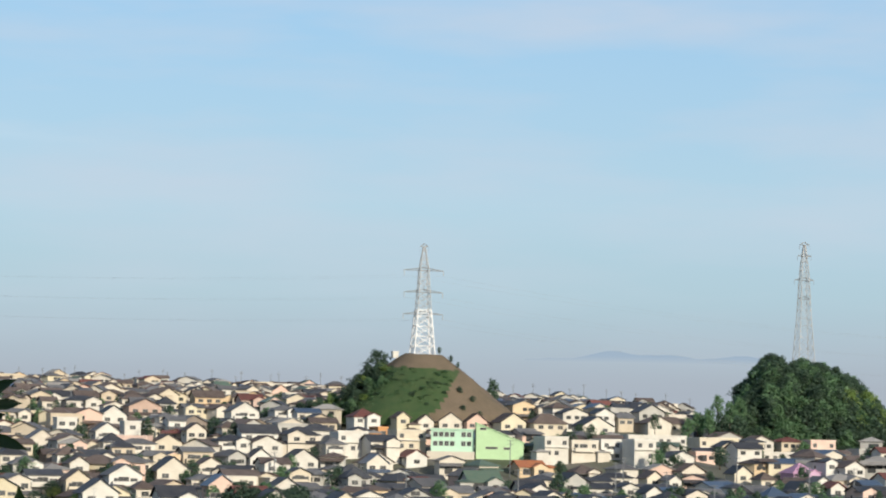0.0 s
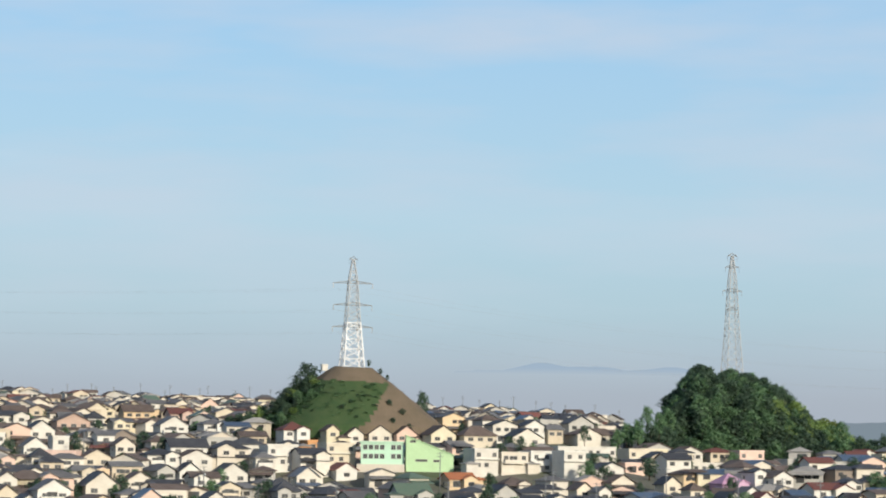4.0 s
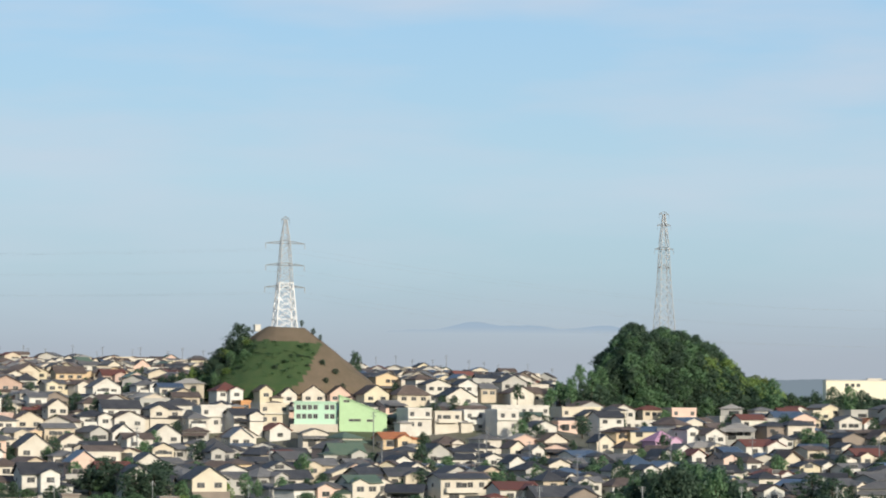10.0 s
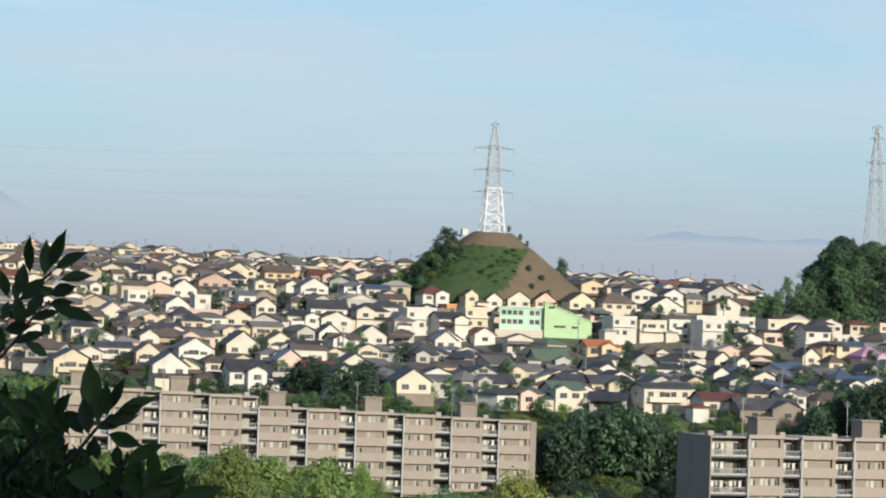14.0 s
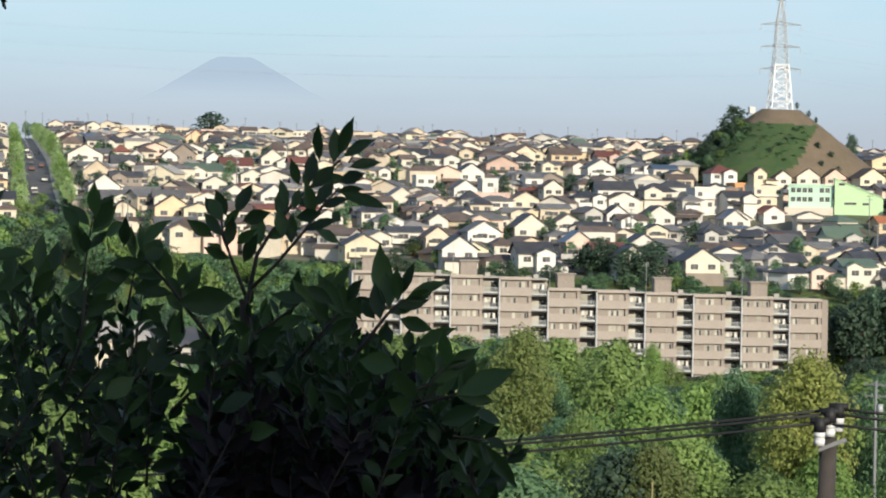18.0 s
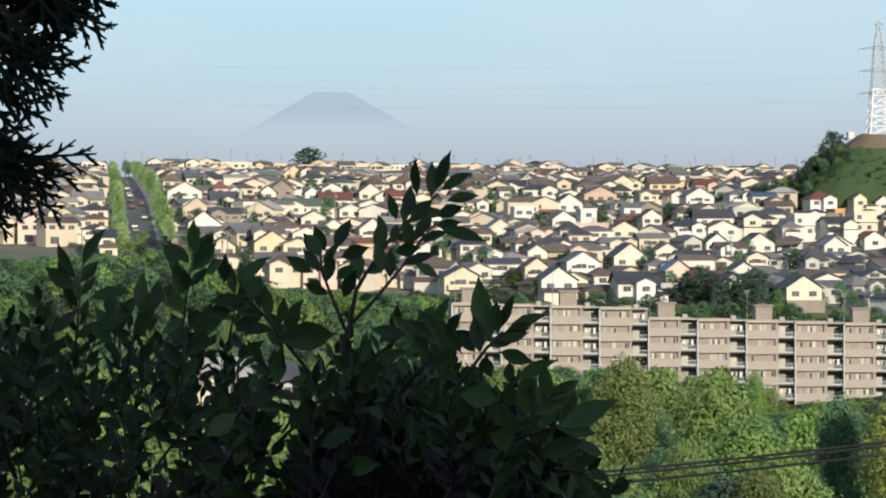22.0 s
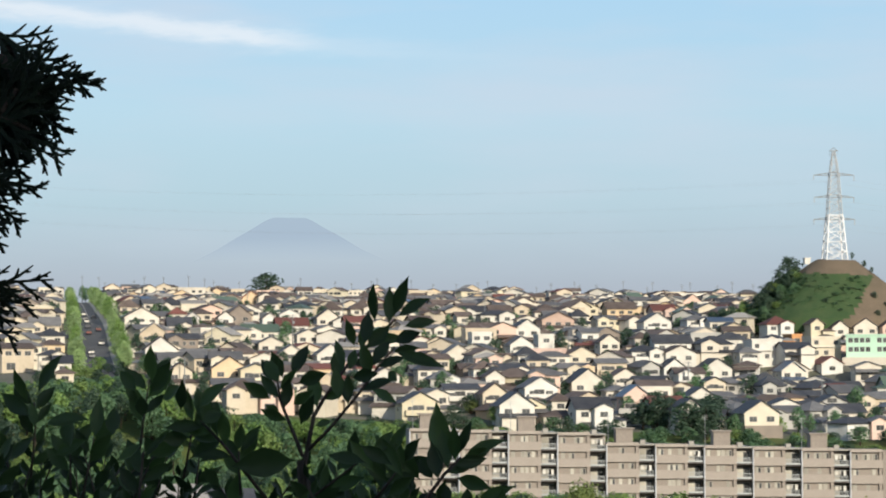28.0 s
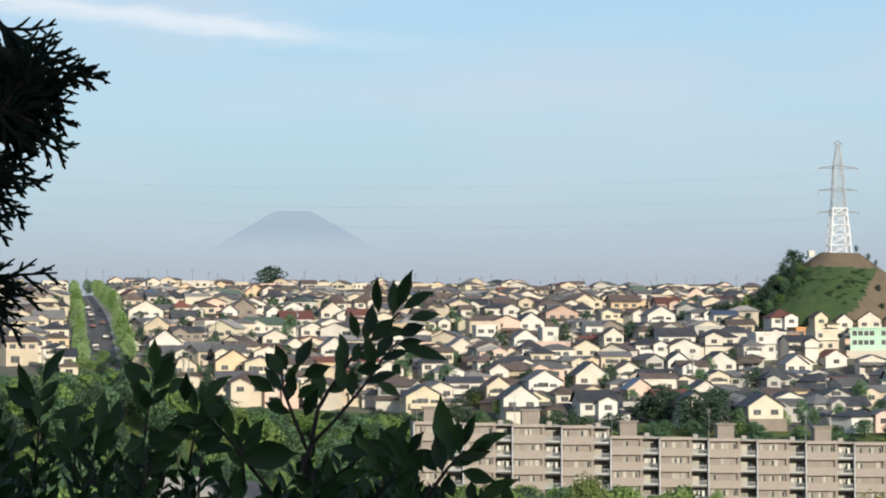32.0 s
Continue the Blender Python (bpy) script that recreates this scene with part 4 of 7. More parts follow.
house(-108.7, 585.7, 4.4, 6.0, 5.2, "hip", "white", "red", TOWN, 0.75, 24.7, 1)
house(-156.0, 586.1, 6.2, 7.0, 5.2, "side", "ivory", "grey", TOWN, 0.45, 26.6, 2)
house(-93.9, 586.7, 5.6, 6.0, 5.2, "hip", "ivory", "slate", TOWN, 0.65, 24.3, 2)
house(-57.1, 590.6, 8.2, 8.0, 5.2, "gable", "ivory", "slate", TOWN, 0.75, 21.1, 2)
house(-81.5, 593.7, 5.9, 6.0, 5.2, "hip", "white", "brown", TOWN, 0.55, 24.4, 2)
house(-188.5, 594.9, 6.5, 6.5, 5.2, "hip", "ivory", "slate", TOWN, 0.35, 27.9, 2)
house(-125.9, 628.1, 6.9, 6.9, 5.2, "gable", "white", "grey", TOWN, 0.75, 27.9, 2)
house(-170.3, 628.6, 8.1, 8.0, 5.2, "gable", "white", "brown", TOWN, 0.75, 29.5, 2)
house(-136.3, 629.7, 6.0, 6.0, 5.2, "gable", "ivory", "grey", TOWN, 0.65, 28.4, 2)
house(-15.0, 629.7, 5.8, 6.0, 5.2, "hip", "grey", "slate", TOWN, 0.75, 20.0, 2)
house(-29.2, 631.7, 5.5, 6.0, 5.2, "gable", "cream", "slate", TOWN, 0.45, 20.7, 2)
house(-51.5, 631.9, 6.4, 6.4, 5.2, "gable", "ivory", "brown", TOWN, 0.60, 22.2, 2)
house(-107.7, 634.4, 7.5, 7.5, 5.2, "gable", "ivory", "grey", TOWN, 0.65, 27.6, 2)
house(-203.1, 640.2, 7.0, 7.0, 5.2, "hip", "ochre", "brown", TOWN, 0.35, 30.8, 2)
house(-95.2, 641.3, 7.4, 7.4, 5.2, "gable", "ivory", "grey", TOWN, 0.70, 27.8, 2)
house(-74.9, 644.7, 6.1, 6.1, 5.2, "hip", "beige", "slate", TOWN, 0.50, 26.5, 2)
house(-36.7, 656.1, 7.5, 7.0, 5.2, "side", "white", "brown", TOWN, 0.40, 22.9, 2)
house(-79.2, 659.7, 5.3, 6.0, 5.2, "hip", "ivory", "slate", TOWN, 0.75, 27.9, 2)
house(-10.6, 671.7, 6.1, 6.1, 5.2, "gable", "ivory", "blue", TOWN, 0.75, 23.6, 2)
house(-41.5, 671.7, 6.1, 6.1, 5.2, "gable", "white", "slate", TOWN, 0.75, 24.4, 2)
house(-151.1, 672.2, 7.2, 7.2, 5.2, "gable", "ivory", "grey", TOWN, 0.50, 31.2, 2)
house(-30.6, 672.6, 8.1, 8.0, 5.2, "gable", "white", "slate", TOWN, 0.65, 24.1, 2)
house(-66.8, 676.3, 7.3, 7.3, 5.2, "gable", "cream", "brown", TOWN, 0.55, 27.9, 2)
house(-170.6, 678.0, 6.7, 6.7, 5.2, "hip", "ivory", "grey", TOWN, 0.60, 32.7, 2)
house(-215.9, 679.5, 7.9, 7.9, 5.2, "hip", "ivory", "slate", TOWN, 0.45, 33.7, 2)
house(-83.8, 682.9, 6.5, 6.5, 5.2, "gable", "white", "grey", TOWN, 0.70, 30.7, 2)
house(-187.2, 683.5, 7.8, 7.8, 5.2, "gable", "beige", "pale", TOWN, 0.75, 34.0, 2)
house(-41.0, 685.6, 8.5, 8.0, 5.2, "gable", "white", "brown", TOWN, 0.45, 28.3, 2)
house(-50.2, 685.6, 8.4, 8.0, 5.2, "hip", "white", "slate", TOWN, 0.40, 28.8, 2)
house(-22.3, 686.7, 5.6, 6.0, 5.2, "hip", "white", "grey", TOWN, 0.50, 28.5, 2)
house(-144.5, 689.9, 6.5, 6.5, 5.2, "gable", "ivory", "grey", TOWN, 0.45, 33.7, 2)
house(-77.9, 690.7, 4.7, 6.0, 6.4, "flat", "white", "pale", TOWN, 0.30, 32.0, 1)
house(-95.8, 690.7, 5.5, 6.0, 6.4, "flat", "white", "pale", TOWN, 0.30, 32.7, 2)
house(-60.6, 692.7, 5.4, 6.0, 5.2, "gable", "ivory", "brown", TOWN, 0.70, 31.5, 2)
house(-18.1, 693.6, 8.5, 8.0, 6.4, "flat", "white", "pale", TOWN, 0.30, 30.2, 2)
house(-43.5, 694.1, 10.7, 7.0, 5.2, "side", "white", "slate", TOWN, 0.60, 31.2, 3)
house(-32.0, 694.6, 9.3, 8.0, 5.2, "hip", "ivory", "slate", TOWN, 0.50, 30.9, 3)
house(-160.5, 700.1, 9.9, 7.0, 5.2, "side", "ivory", "green", TOWN, 0.55, 34.9, 3)
house(-52.4, 704.7, 4.5, 6.0, 5.2, "hip", "ivory", "brown", TOWN, 0.65, 32.7, 1)
house(-228.5, 714.1, 8.6, 7.0, 5.2, "side", "beige", "grey", TOWN, 0.65, 37.2, 2)
house(-68.3, 716.1, 5.0, 7.0, 5.2, "side", "white", "grey", TOWN, 0.30, 34.3, 1)
house(-188.6, 717.1, 6.3, 7.0, 5.2, "side", "ivory", "slate", TOWN, 0.65, 37.0, 2)
house(-114.3, 721.1, 7.1, 7.0, 5.2, "side", "ivory", "grey", TOWN, 0.30, 35.8, 2)
house(-156.4, 724.1, 9.1, 7.0, 5.2, "side", "white", "red", TOWN, 0.60, 37.0, 3)
house(-87.3, 724.4, 7.5, 7.5, 5.2, "gable", "white", "slate", TOWN, 0.70, 35.7, 2)
house(-71.9, 724.7, 4.6, 6.0, 5.2, "hip", "ivory", "grey", TOWN, 0.45, 35.5, 1)
house(-140.3, 738.1, 5.9, 7.0, 5.2, "side", "pink", "red", TOWN, 0.45, 38.2, 2)
house(-167.6, 743.7, 4.4, 6.0, 5.2, "gable", "white", "brown", TOWN, 0.75, 39.3, 1)
house(-208.0, 745.6, 10.7, 8.0, 5.2, "gable", "ivory", "brown", TOWN, 0.55, 40.0, 3)
house(-192.3, 746.7, 4.1, 6.0, 5.2, "gable", "white", "grey", TOWN, 0.75, 39.9, 1)
house(-182.2, 747.7, 4.4, 6.0, 5.2, "gable", "white", "brown", TOWN, 0.75, 39.9, 1)
house(-51.7, 751.6, 8.7, 8.0, 5.2, "gable", "white", "grey", TOWN, 0.60, 38.0, 2)
house(-151.6, 753.2, 7.1, 7.1, 5.2, "gable", "ivory", "brown", TOWN, 0.75, 39.7, 2)
house(-81.8, 755.6, 10.0, 8.0, 5.2, "gable", "rose", "brown", TOWN, 0.45, 38.8, 3)
house(-67.6, 760.1, 6.1, 7.0, 5.2, "side", "yellow", "grey", TOWN, 0.30, 38.9, 2)
house(-39.9, 763.5, 7.7, 7.7, 5.2, "hip", "white", "grey", TOWN, 0.40, 38.7, 2)
house(-182.5, 766.5, 7.7, 7.7, 5.2, "gable", "brown", "brown", TOWN, 0.75, 41.0, 2)
house(-167.1, 769.8, 6.3, 6.3, 5.2, "gable", "white", "grey", TOWN, 0.55, 41.0, 2)
house(-112.5, 771.1, 4.4, 7.0, 5.2, "side", "ivory", "brown", TOWN, 0.35, 40.3, 1)
house(-204.4, 774.7, 4.9, 6.0, 5.2, "hip", "ivory", "red", TOWN, 0.75, 41.8, 1)
house(-77.2, 778.7, 5.2, 6.0, 5.2, "hip", "white", "slate", TOWN, 0.75, 40.5, 2)
house(-103.4, 779.6, 10.7, 8.0, 5.2, "hip", "white", "slate", TOWN, 0.35, 40.8, 3)
house(-245.9, 781.7, 4.1, 6.0, 5.2, "hip", "beige", "slate", TOWN, 0.75, 42.5, 1)
house(-113.4, 799.1, 8.1, 7.0, 5.2, "side", "white", "slate", TOWN, 0.50, 42.4, 2)
house(-105.2, 802.1, 6.8, 7.0, 5.2, "side", "white", "brown", TOWN, 0.50, 42.6, 2)
house(-161.9, 811.1, 6.8, 6.8, 5.2, "hip", "ivory", "brown", TOWN, 0.75, 43.6, 2)
house(-154.6, 825.5, 7.8, 7.8, 5.2, "hip", "ivory", "brown", TOWN, 0.70, 44.1, 2)
house(-54.7, 832.1, 7.5, 7.0, 5.2, "side", "rose", "red", TOWN, 0.50, 43.2, 2)
house(-102.2, 847.6, 9.3, 8.0, 5.2, "hip", "beige", "brown", TOWN, 0.40, 44.4, 3)
house(-242.3, 852.8, 6.3, 6.3, 5.2, "hip", "beige", "brown", TOWN, 0.75, 46.1, 2)
house(-70.6, 853.1, 10.1, 7.0, 5.2, "side", "ochre", "brown", TOWN, 0.60, 44.3, 3)
house(-234.3, 878.6, 8.3, 8.0, 5.2, "hip", "ivory", "slate", TOWN, 0.65, 47.1, 2)
house(-204.6, 912.6, 9.6, 8.0, 5.2, "hip", "ivory", "slate", TOWN, 0.55, 48.2, 3)
house(-242.1, 1038.6, 8.3, 8.0, 5.2, "gable", "ochre", "orange", TOWN, 0.75, 53.4, 2)
house(-59.5, 1092.5, 7.8, 7.8, 5.2, "gable", "pink", "brown", TOWN, 0.75, 52.6, 2)
house(-84.3, 1125.2, 8.3, 7.0, 5.2, "side", "white", "grey", TOWN, 0.45, 54.0, 2)
house(-152.9, 1333.6, 11.2, 8.0, 5.2, "hip", "beige", "brown", TOWN, 0.50, 61.6, 3)
house(-253.5, 1333.6, 12.1, 8.0, 6.4, "flat", "cream", "pale", TOWN, 0.30, 64.2, 3)
house(-18.9, 722.0, 8.9, 8.0, 3.2, "flat", "white", "pale", TOWN, 0.25, 34.0, 4)
house(-10.4, 728.0, 3.0, 8.0, 3.9, "flat", "orange", "pale", TOWN, 0.25, 34.6, 1)
house(-2.2, 703.0, 8.5, 8.0, 6.4, "flat", "cream", "pale", TOWN, 0.25, 31.2, 3)
house(-15.6, 747.8, 7.3, 7.5, 5.0, "hip", "white", "red", TOWN, 0.6, 37.3, 2)
house(-4.8, 755.0, 3.9, 8.0, 4.7, "gable", "yellow", "brown", TOWN, 0.75, 37.6, 1)
house(2.0, 757.0, 4.9, 8.0, 3.6, "gable", "ivory", "brown", TOWN, 0.75, 37.7, 1)
house(9.5, 760.0, 7.6, 8.0, 3.6, "gable", "ivory", "brown", TOWN, 0.65, 37.9, 2)
house(17.4, 760.0, 6.3, 8.0, 3.7, "gable", "pink", "brown", TOWN, 0.7, 38.0, 2)
house(28.2, 755.0, 7.9, 8.0, 4.1, "gable", "yellow", "brown", TOWN, 0.65, 37.5, 2)
house(39.3, 754.8, 10.3, 7.5, 4.1, "hip", "cream", "brown", TOWN, 0.7, 37.5, 3)
house(52.8, 748.0, 9.4, 8.0, 4.0, "gable", "ivory", "slate", TOWN, 0.55, 36.8, 2)
house(63.8, 777.5, 5.2, 7.0, 4.5, "side", "beige", "grey", TOWN, 0.4, 39.4, 2)
house(77.2, 780.8, 15.9, 7.5, 3.7, "hip", "ivory", "brown", TOWN, 0.5, 38.8, 4)
house(86.3, 743.0, 8.4, 8.0, 6.0, "flat", "cream", "pale", TOWN, 0.25, 31.4, 2)
house(72.6, 697.0, 6.8, 8.0, 3.0, "gable", "white", "slate", TOWN, 0.4, 29.0, 1)
house(30.7, 680.5, 7.7, 7.0, 2.7, "side", "ochre", "orange", TOWN, 0.45, 25.7, 2)
house(39.9, 643.0, 7.0, 8.0, 4.3, "gable", "grey", "slate", TOWN, 0.65, 20.5, 2)
house(47.7, 658.5, 6.1, 7.0, 3.2, "side", "white", "slate", TOWN, 0.25, 21.9, 2)
house(17.4, 656.5, 9.1, 7.0, 2.9, "side", "grey", "green", TOWN, 0.75, 21.7, 3)
house(104.2, 681.8, 6.8, 7.5, 3.0, "hip", "lilac", "pink", TOWN, 0.7, 25.3, 1)
house(122.7, 767.0, 8.3, 8.0, 5.7, "flat", "pink", "pale", TOWN, 0.25, 32.0, 2)
house(106.1, 745.0, 10.5, 8.0, 3.7, "flat", "white", "pale", TOWN, 0.25, 30.0, 3)
house(98.8, 647.0, 6.2, 8.0, 3.3, "gable", "grey", "slate", TOWN, 0.65, 20.9, 1)
house(17.3, 534.5, 6.8, 7.0, 4.8, "side", "ivory", "green", TOWN, 0.4, 14.7, 2)
house(38.5, 536.5, 11.1, 7.0, 5.5, "side", "ivory", "slate", TOWN, 0.25, 14.8, 4)
house(44.5, 643.5, 11.2, 7.0, 2.9, "side", "white", "slate", TOWN, 0.35, 20.6, 3)
house(-10.5, 683.0, 7.4, 8.0, 3.0, "gable", "ivory", "brown", TOWN, 0.6, 26.1, 1)
house(-16.4, 649.8, 8.4, 7.5, 3.6, "hip", "grey", "slate", TOWN, 0.75, 21.7, 2)
house(61.7, 691.0, 6.3, 8.0, 7.1, "flat", "white", "pale", TOWN, 0.25, 28.9, 1)
house(37.6, 693.0, 7.0, 8.0, 6.4, "flat", "white", "pale", TOWN, 0.25, 30.0, 2, label="white flat-roofed house beside the mint-green building")
house(45.6, 696.0, 8.0, 8.0, 5.4, "flat", "ivory", "pale", TOWN, 0.25, 30.2, 3, balcony=True)
house(53.2, 699.0, 6.5, 8.0, 6.2, "flat", "white", "pale", TOWN, 0.25, 29.8, 2, balcony=True)
house(69.0, 732.0, 18.4, 8.0, 3.3, "flat", "white", "pale", TOWN, 0.25, 34.5, 4)
house(32.0, 571.8, 7.4, 7.5, 3.6, "hip", "grey", "slate", TOWN, 0.6, 16.4, 2)
house(3.4, 577.5, 6.9, 7.0, 2.8, "side", "ivory", "slate", TOWN, 0.5, 16.7, 2)
house(-0.6, 688.0, 6.0, 8.0, 2.8, "gable", "white", "red", TOWN, 0.6, 27.8, 1)
house(94.1, 613.0, 9.3, 8.0, 3.0, "gable", "ivory", "blue", TOWN, 0.4, 18.4, 2)
house(60.5, 599.8, 7.8, 7.5, 3.5, "hip", "grey", "slate", TOWN, 0.5, 17.8, 2)
house(136.8, 641.5, 5.7, 7.0, 5.6, "side", "cream", "brown", TOWN, 0.25, 20.5, 2)
house(163.1, 741.0, 3.6, 8.0, 3.7, "gable", "grey", "grey", TOWN, 0.55, 29.5, 1)
house(134.5, 758.0, 5.4, 8.0, 3.8, "flat", "grey", "pale", TOWN, 0.25, 31.3, 1)
house(182.3, 772.0, 3.5, 8.0, 2.6, "gable", "white", "red", TOWN, 0.75, 32.4, 1)


def mint_building():
    """Pale aqua school wing beside a mint green hall with a sloping roof."""
    ob = thing("public_building", "pale aqua wing joined to a mint green hall with sloping roof", "building", pose(0, 0, 0))
    s = Shape()
    s.box(4.6, 16.5, 695, 706, 26, 38.1)
    part("wing", s.mesh("wing", [WALLS["aqua"]]), ob)
    s = Shape()
    s.box(4.3, 16.7, 694.6, 706.3, 38.1, 38.5)
    part("wing_roof", s.mesh("wing_roof", [WALLS["aqua"]]), ob)
    s = Shape()
    s.box(3.5, 16.6, 692.6, 694.99, 26, 32.2)
    part("ground_floor", s.mesh("ground_floor", [WALLS["ivory"]]), ob)
    for z in (36.2, 33.7):
        for i in range(7):
            if i == 4:
                continue
            part("window", window_mesh(1.25, 1.35), ob, at=pose(5.8 + i * 1.55, 694.995, z))
    s = Shape()
    low = [(17.0, 693.5, 26), (30.1, 693.5, 26), (30.1, 706, 26), (17.0, 706, 26)]
    s.solid(low, [(17.0, 693.5, 40.1), (30.1, 693.5, 34.9), (30.1, 706, 34.9), (17.0, 706, 40.1)])
    part("hall", s.mesh("hall", [WALLS["mint"]]), ob)
    s = Shape()
    a = [(16.8, 693.2, 40.15), (30.4, 693.2, 34.75), (30.4, 706.3, 34.75), (16.8, 706.3, 40.15)]
    s.solid(a, [(p[0], p[1], p[2] + 0.25) for p in a])
    part("hall_roof", s.mesh("hall_roof", [WALLS["mint"]]), ob)
    for x, z, w in ((18.9, 38.2, 1.7), (20.9, 33.0, 2.6), (22.5, 33.0, 0.9), (25.4, 32.9, 1.7)):
        part("window", window_mesh(w, 0.7), ob, at=pose(x, 693.495, z))
    PLACED.append((11, 700, 8)), PLACED.append((24, 700, 8))


mint_building()


def warehouse():
    ob = thing("warehouse", "large white flat-roofed building on the skyline behind trees", "building", pose(0, 0, 0))
    s = Shape()
    s.box(237.8, 265.7, 1080, 1087, 36, 53.4)
    part("body", s.mesh("body", [material("warm_white_panels", (0.84, 0.79, 0.62), (0.78, 0.73, 0.57), 0.1, 0.7)]), ob)
    s = Shape()
    s.box(237.6, 266.0, 1079.7, 1087.3, 53.4, 53.8)
    part("roof_edge", s.mesh("roof_edge", [WALLS["ivory"]]), ob)
    s = Shape()
    s.box(256.5, 262.5, 1081, 1085, 53.8, 54.6)
    part("roof_house", s.mesh("roof_house", [WALLS["ivory"]]), ob)
    for x in (247.0, 249.5, 252.0):
        part("window", window_mesh(1.6, 1.5), ob, at=pose(x, 1079.995, 50.8))
    for x in (250.0, 256.0):
        part("window", window_mesh(1.6, 1.2), ob, at=pose(x, 1079.995, 47.0))
    PLACED.append((252, 1090, 16))


warehouse()


def hilltop_hut():
    ob = thing("hut", "small white hut beside the pylon on the hilltop", "hut", pose(-6.6, 783, 61.2, 0, 0, 20))
    s = Shape()
    s.box(-0.9, 0.9, -0.8, 0.8, 0, 1.6)
    part("wall", s.mesh("wall", [WALLS["white"]]), ob)
    part("roof", roof_shape("flat", 1.8, 1.6, 1.6, 0.1).mesh("roof", [WALLS["white"]]), ob)


hilltop_hut()



def free(x, y, r):
    return all((x - a) ** 2 + (y - b) ** 2 > (r + c) ** 2 * 0.8 for a, b, c in PLACED)


class Town:
    """Houses too far to be told apart one by one: real walls, roofs and windows, joined."""

    def __init__(self):
        self.s = Shape()
        self.mats = list(WALLS.values()) + list(ROOFS.values()) + [GLASS]
        self.slot = {("w", k): i for i, k in enumerate(WALLS)}
        self.slot.update({("r", k): i + len(WALLS) for i, k in enumerate(ROOFS)})

    def add(self, shape, m, slot):
        k = len(self.s.v)
        self.s.v += [tuple(m @ Vector(p)) for p in shape.v]
        self.s.f += [tuple(i + k for i in f) for f in shape.f]
        self.s.m += [slot] * len(shape.f)

    def house(self, x, y, w, d, h, kind, wall, roof, turn, pitch, rng):
        m = pose(x, y, ground(x, y), 0, 0, turn)
        self.add(wall_shape(kind, w, d, h, pitch), m, self.slot["w", wall])
        self.add(roof_shape(kind, w, d, h, pitch), m, self.slot["r", roof] if kind != "flat" else self.slot["w", wall])
        if rng.random() < 0.4 and kind in ("side", "hip"):
            q = m @ pose(rng.choice([-1, 1]) * w * 0.24, -d / 2 - 0.8, -0.03)
            self.add(wall_shape("gable", w * 0.5, 2.0, h, 0.45), q, self.slot["w", wall])
            self.add(roof_shape("gable", w * 0.5, 4.0, h, 0.45, 0.4), q @ pose(0, 1, 0), self.slot["r", roof])
        win = Shape()
        for k in (-0.28, 0.05, 0.3):
            if rng.random() < 0.7:
                win.box(k * w - 0.8, k * w + 0.8, -d / 2 - 0.06, -d / 2 - 0.003, h - 1.9, h - 0.8)
        win.box(-w * 0.3, -w * 0.3 + 2.2, -d / 2 - 0.06, -d / 2 - 0.003, 0.4, 2.2)
        self.add(win, m, len(self.mats) - 1)
        if rng.random() < 0.35:
            low = Shape()
            q = w / 2 + 0.3
            a = [(-q, -d / 2 - 2.0, 2.5), (q, -d / 2 - 2.0, 2.5), (q, -d / 2 - 0.01, 3.2), (-q, -d / 2 - 0.01, 3.2)]
            low.solid(a, [(p[0], p[1], p[2] + 0.14) for p in a])
            self.add(low, m, self.slot["r", roof])


ROAD = lambda y: 10.3 - 0.3128 * y


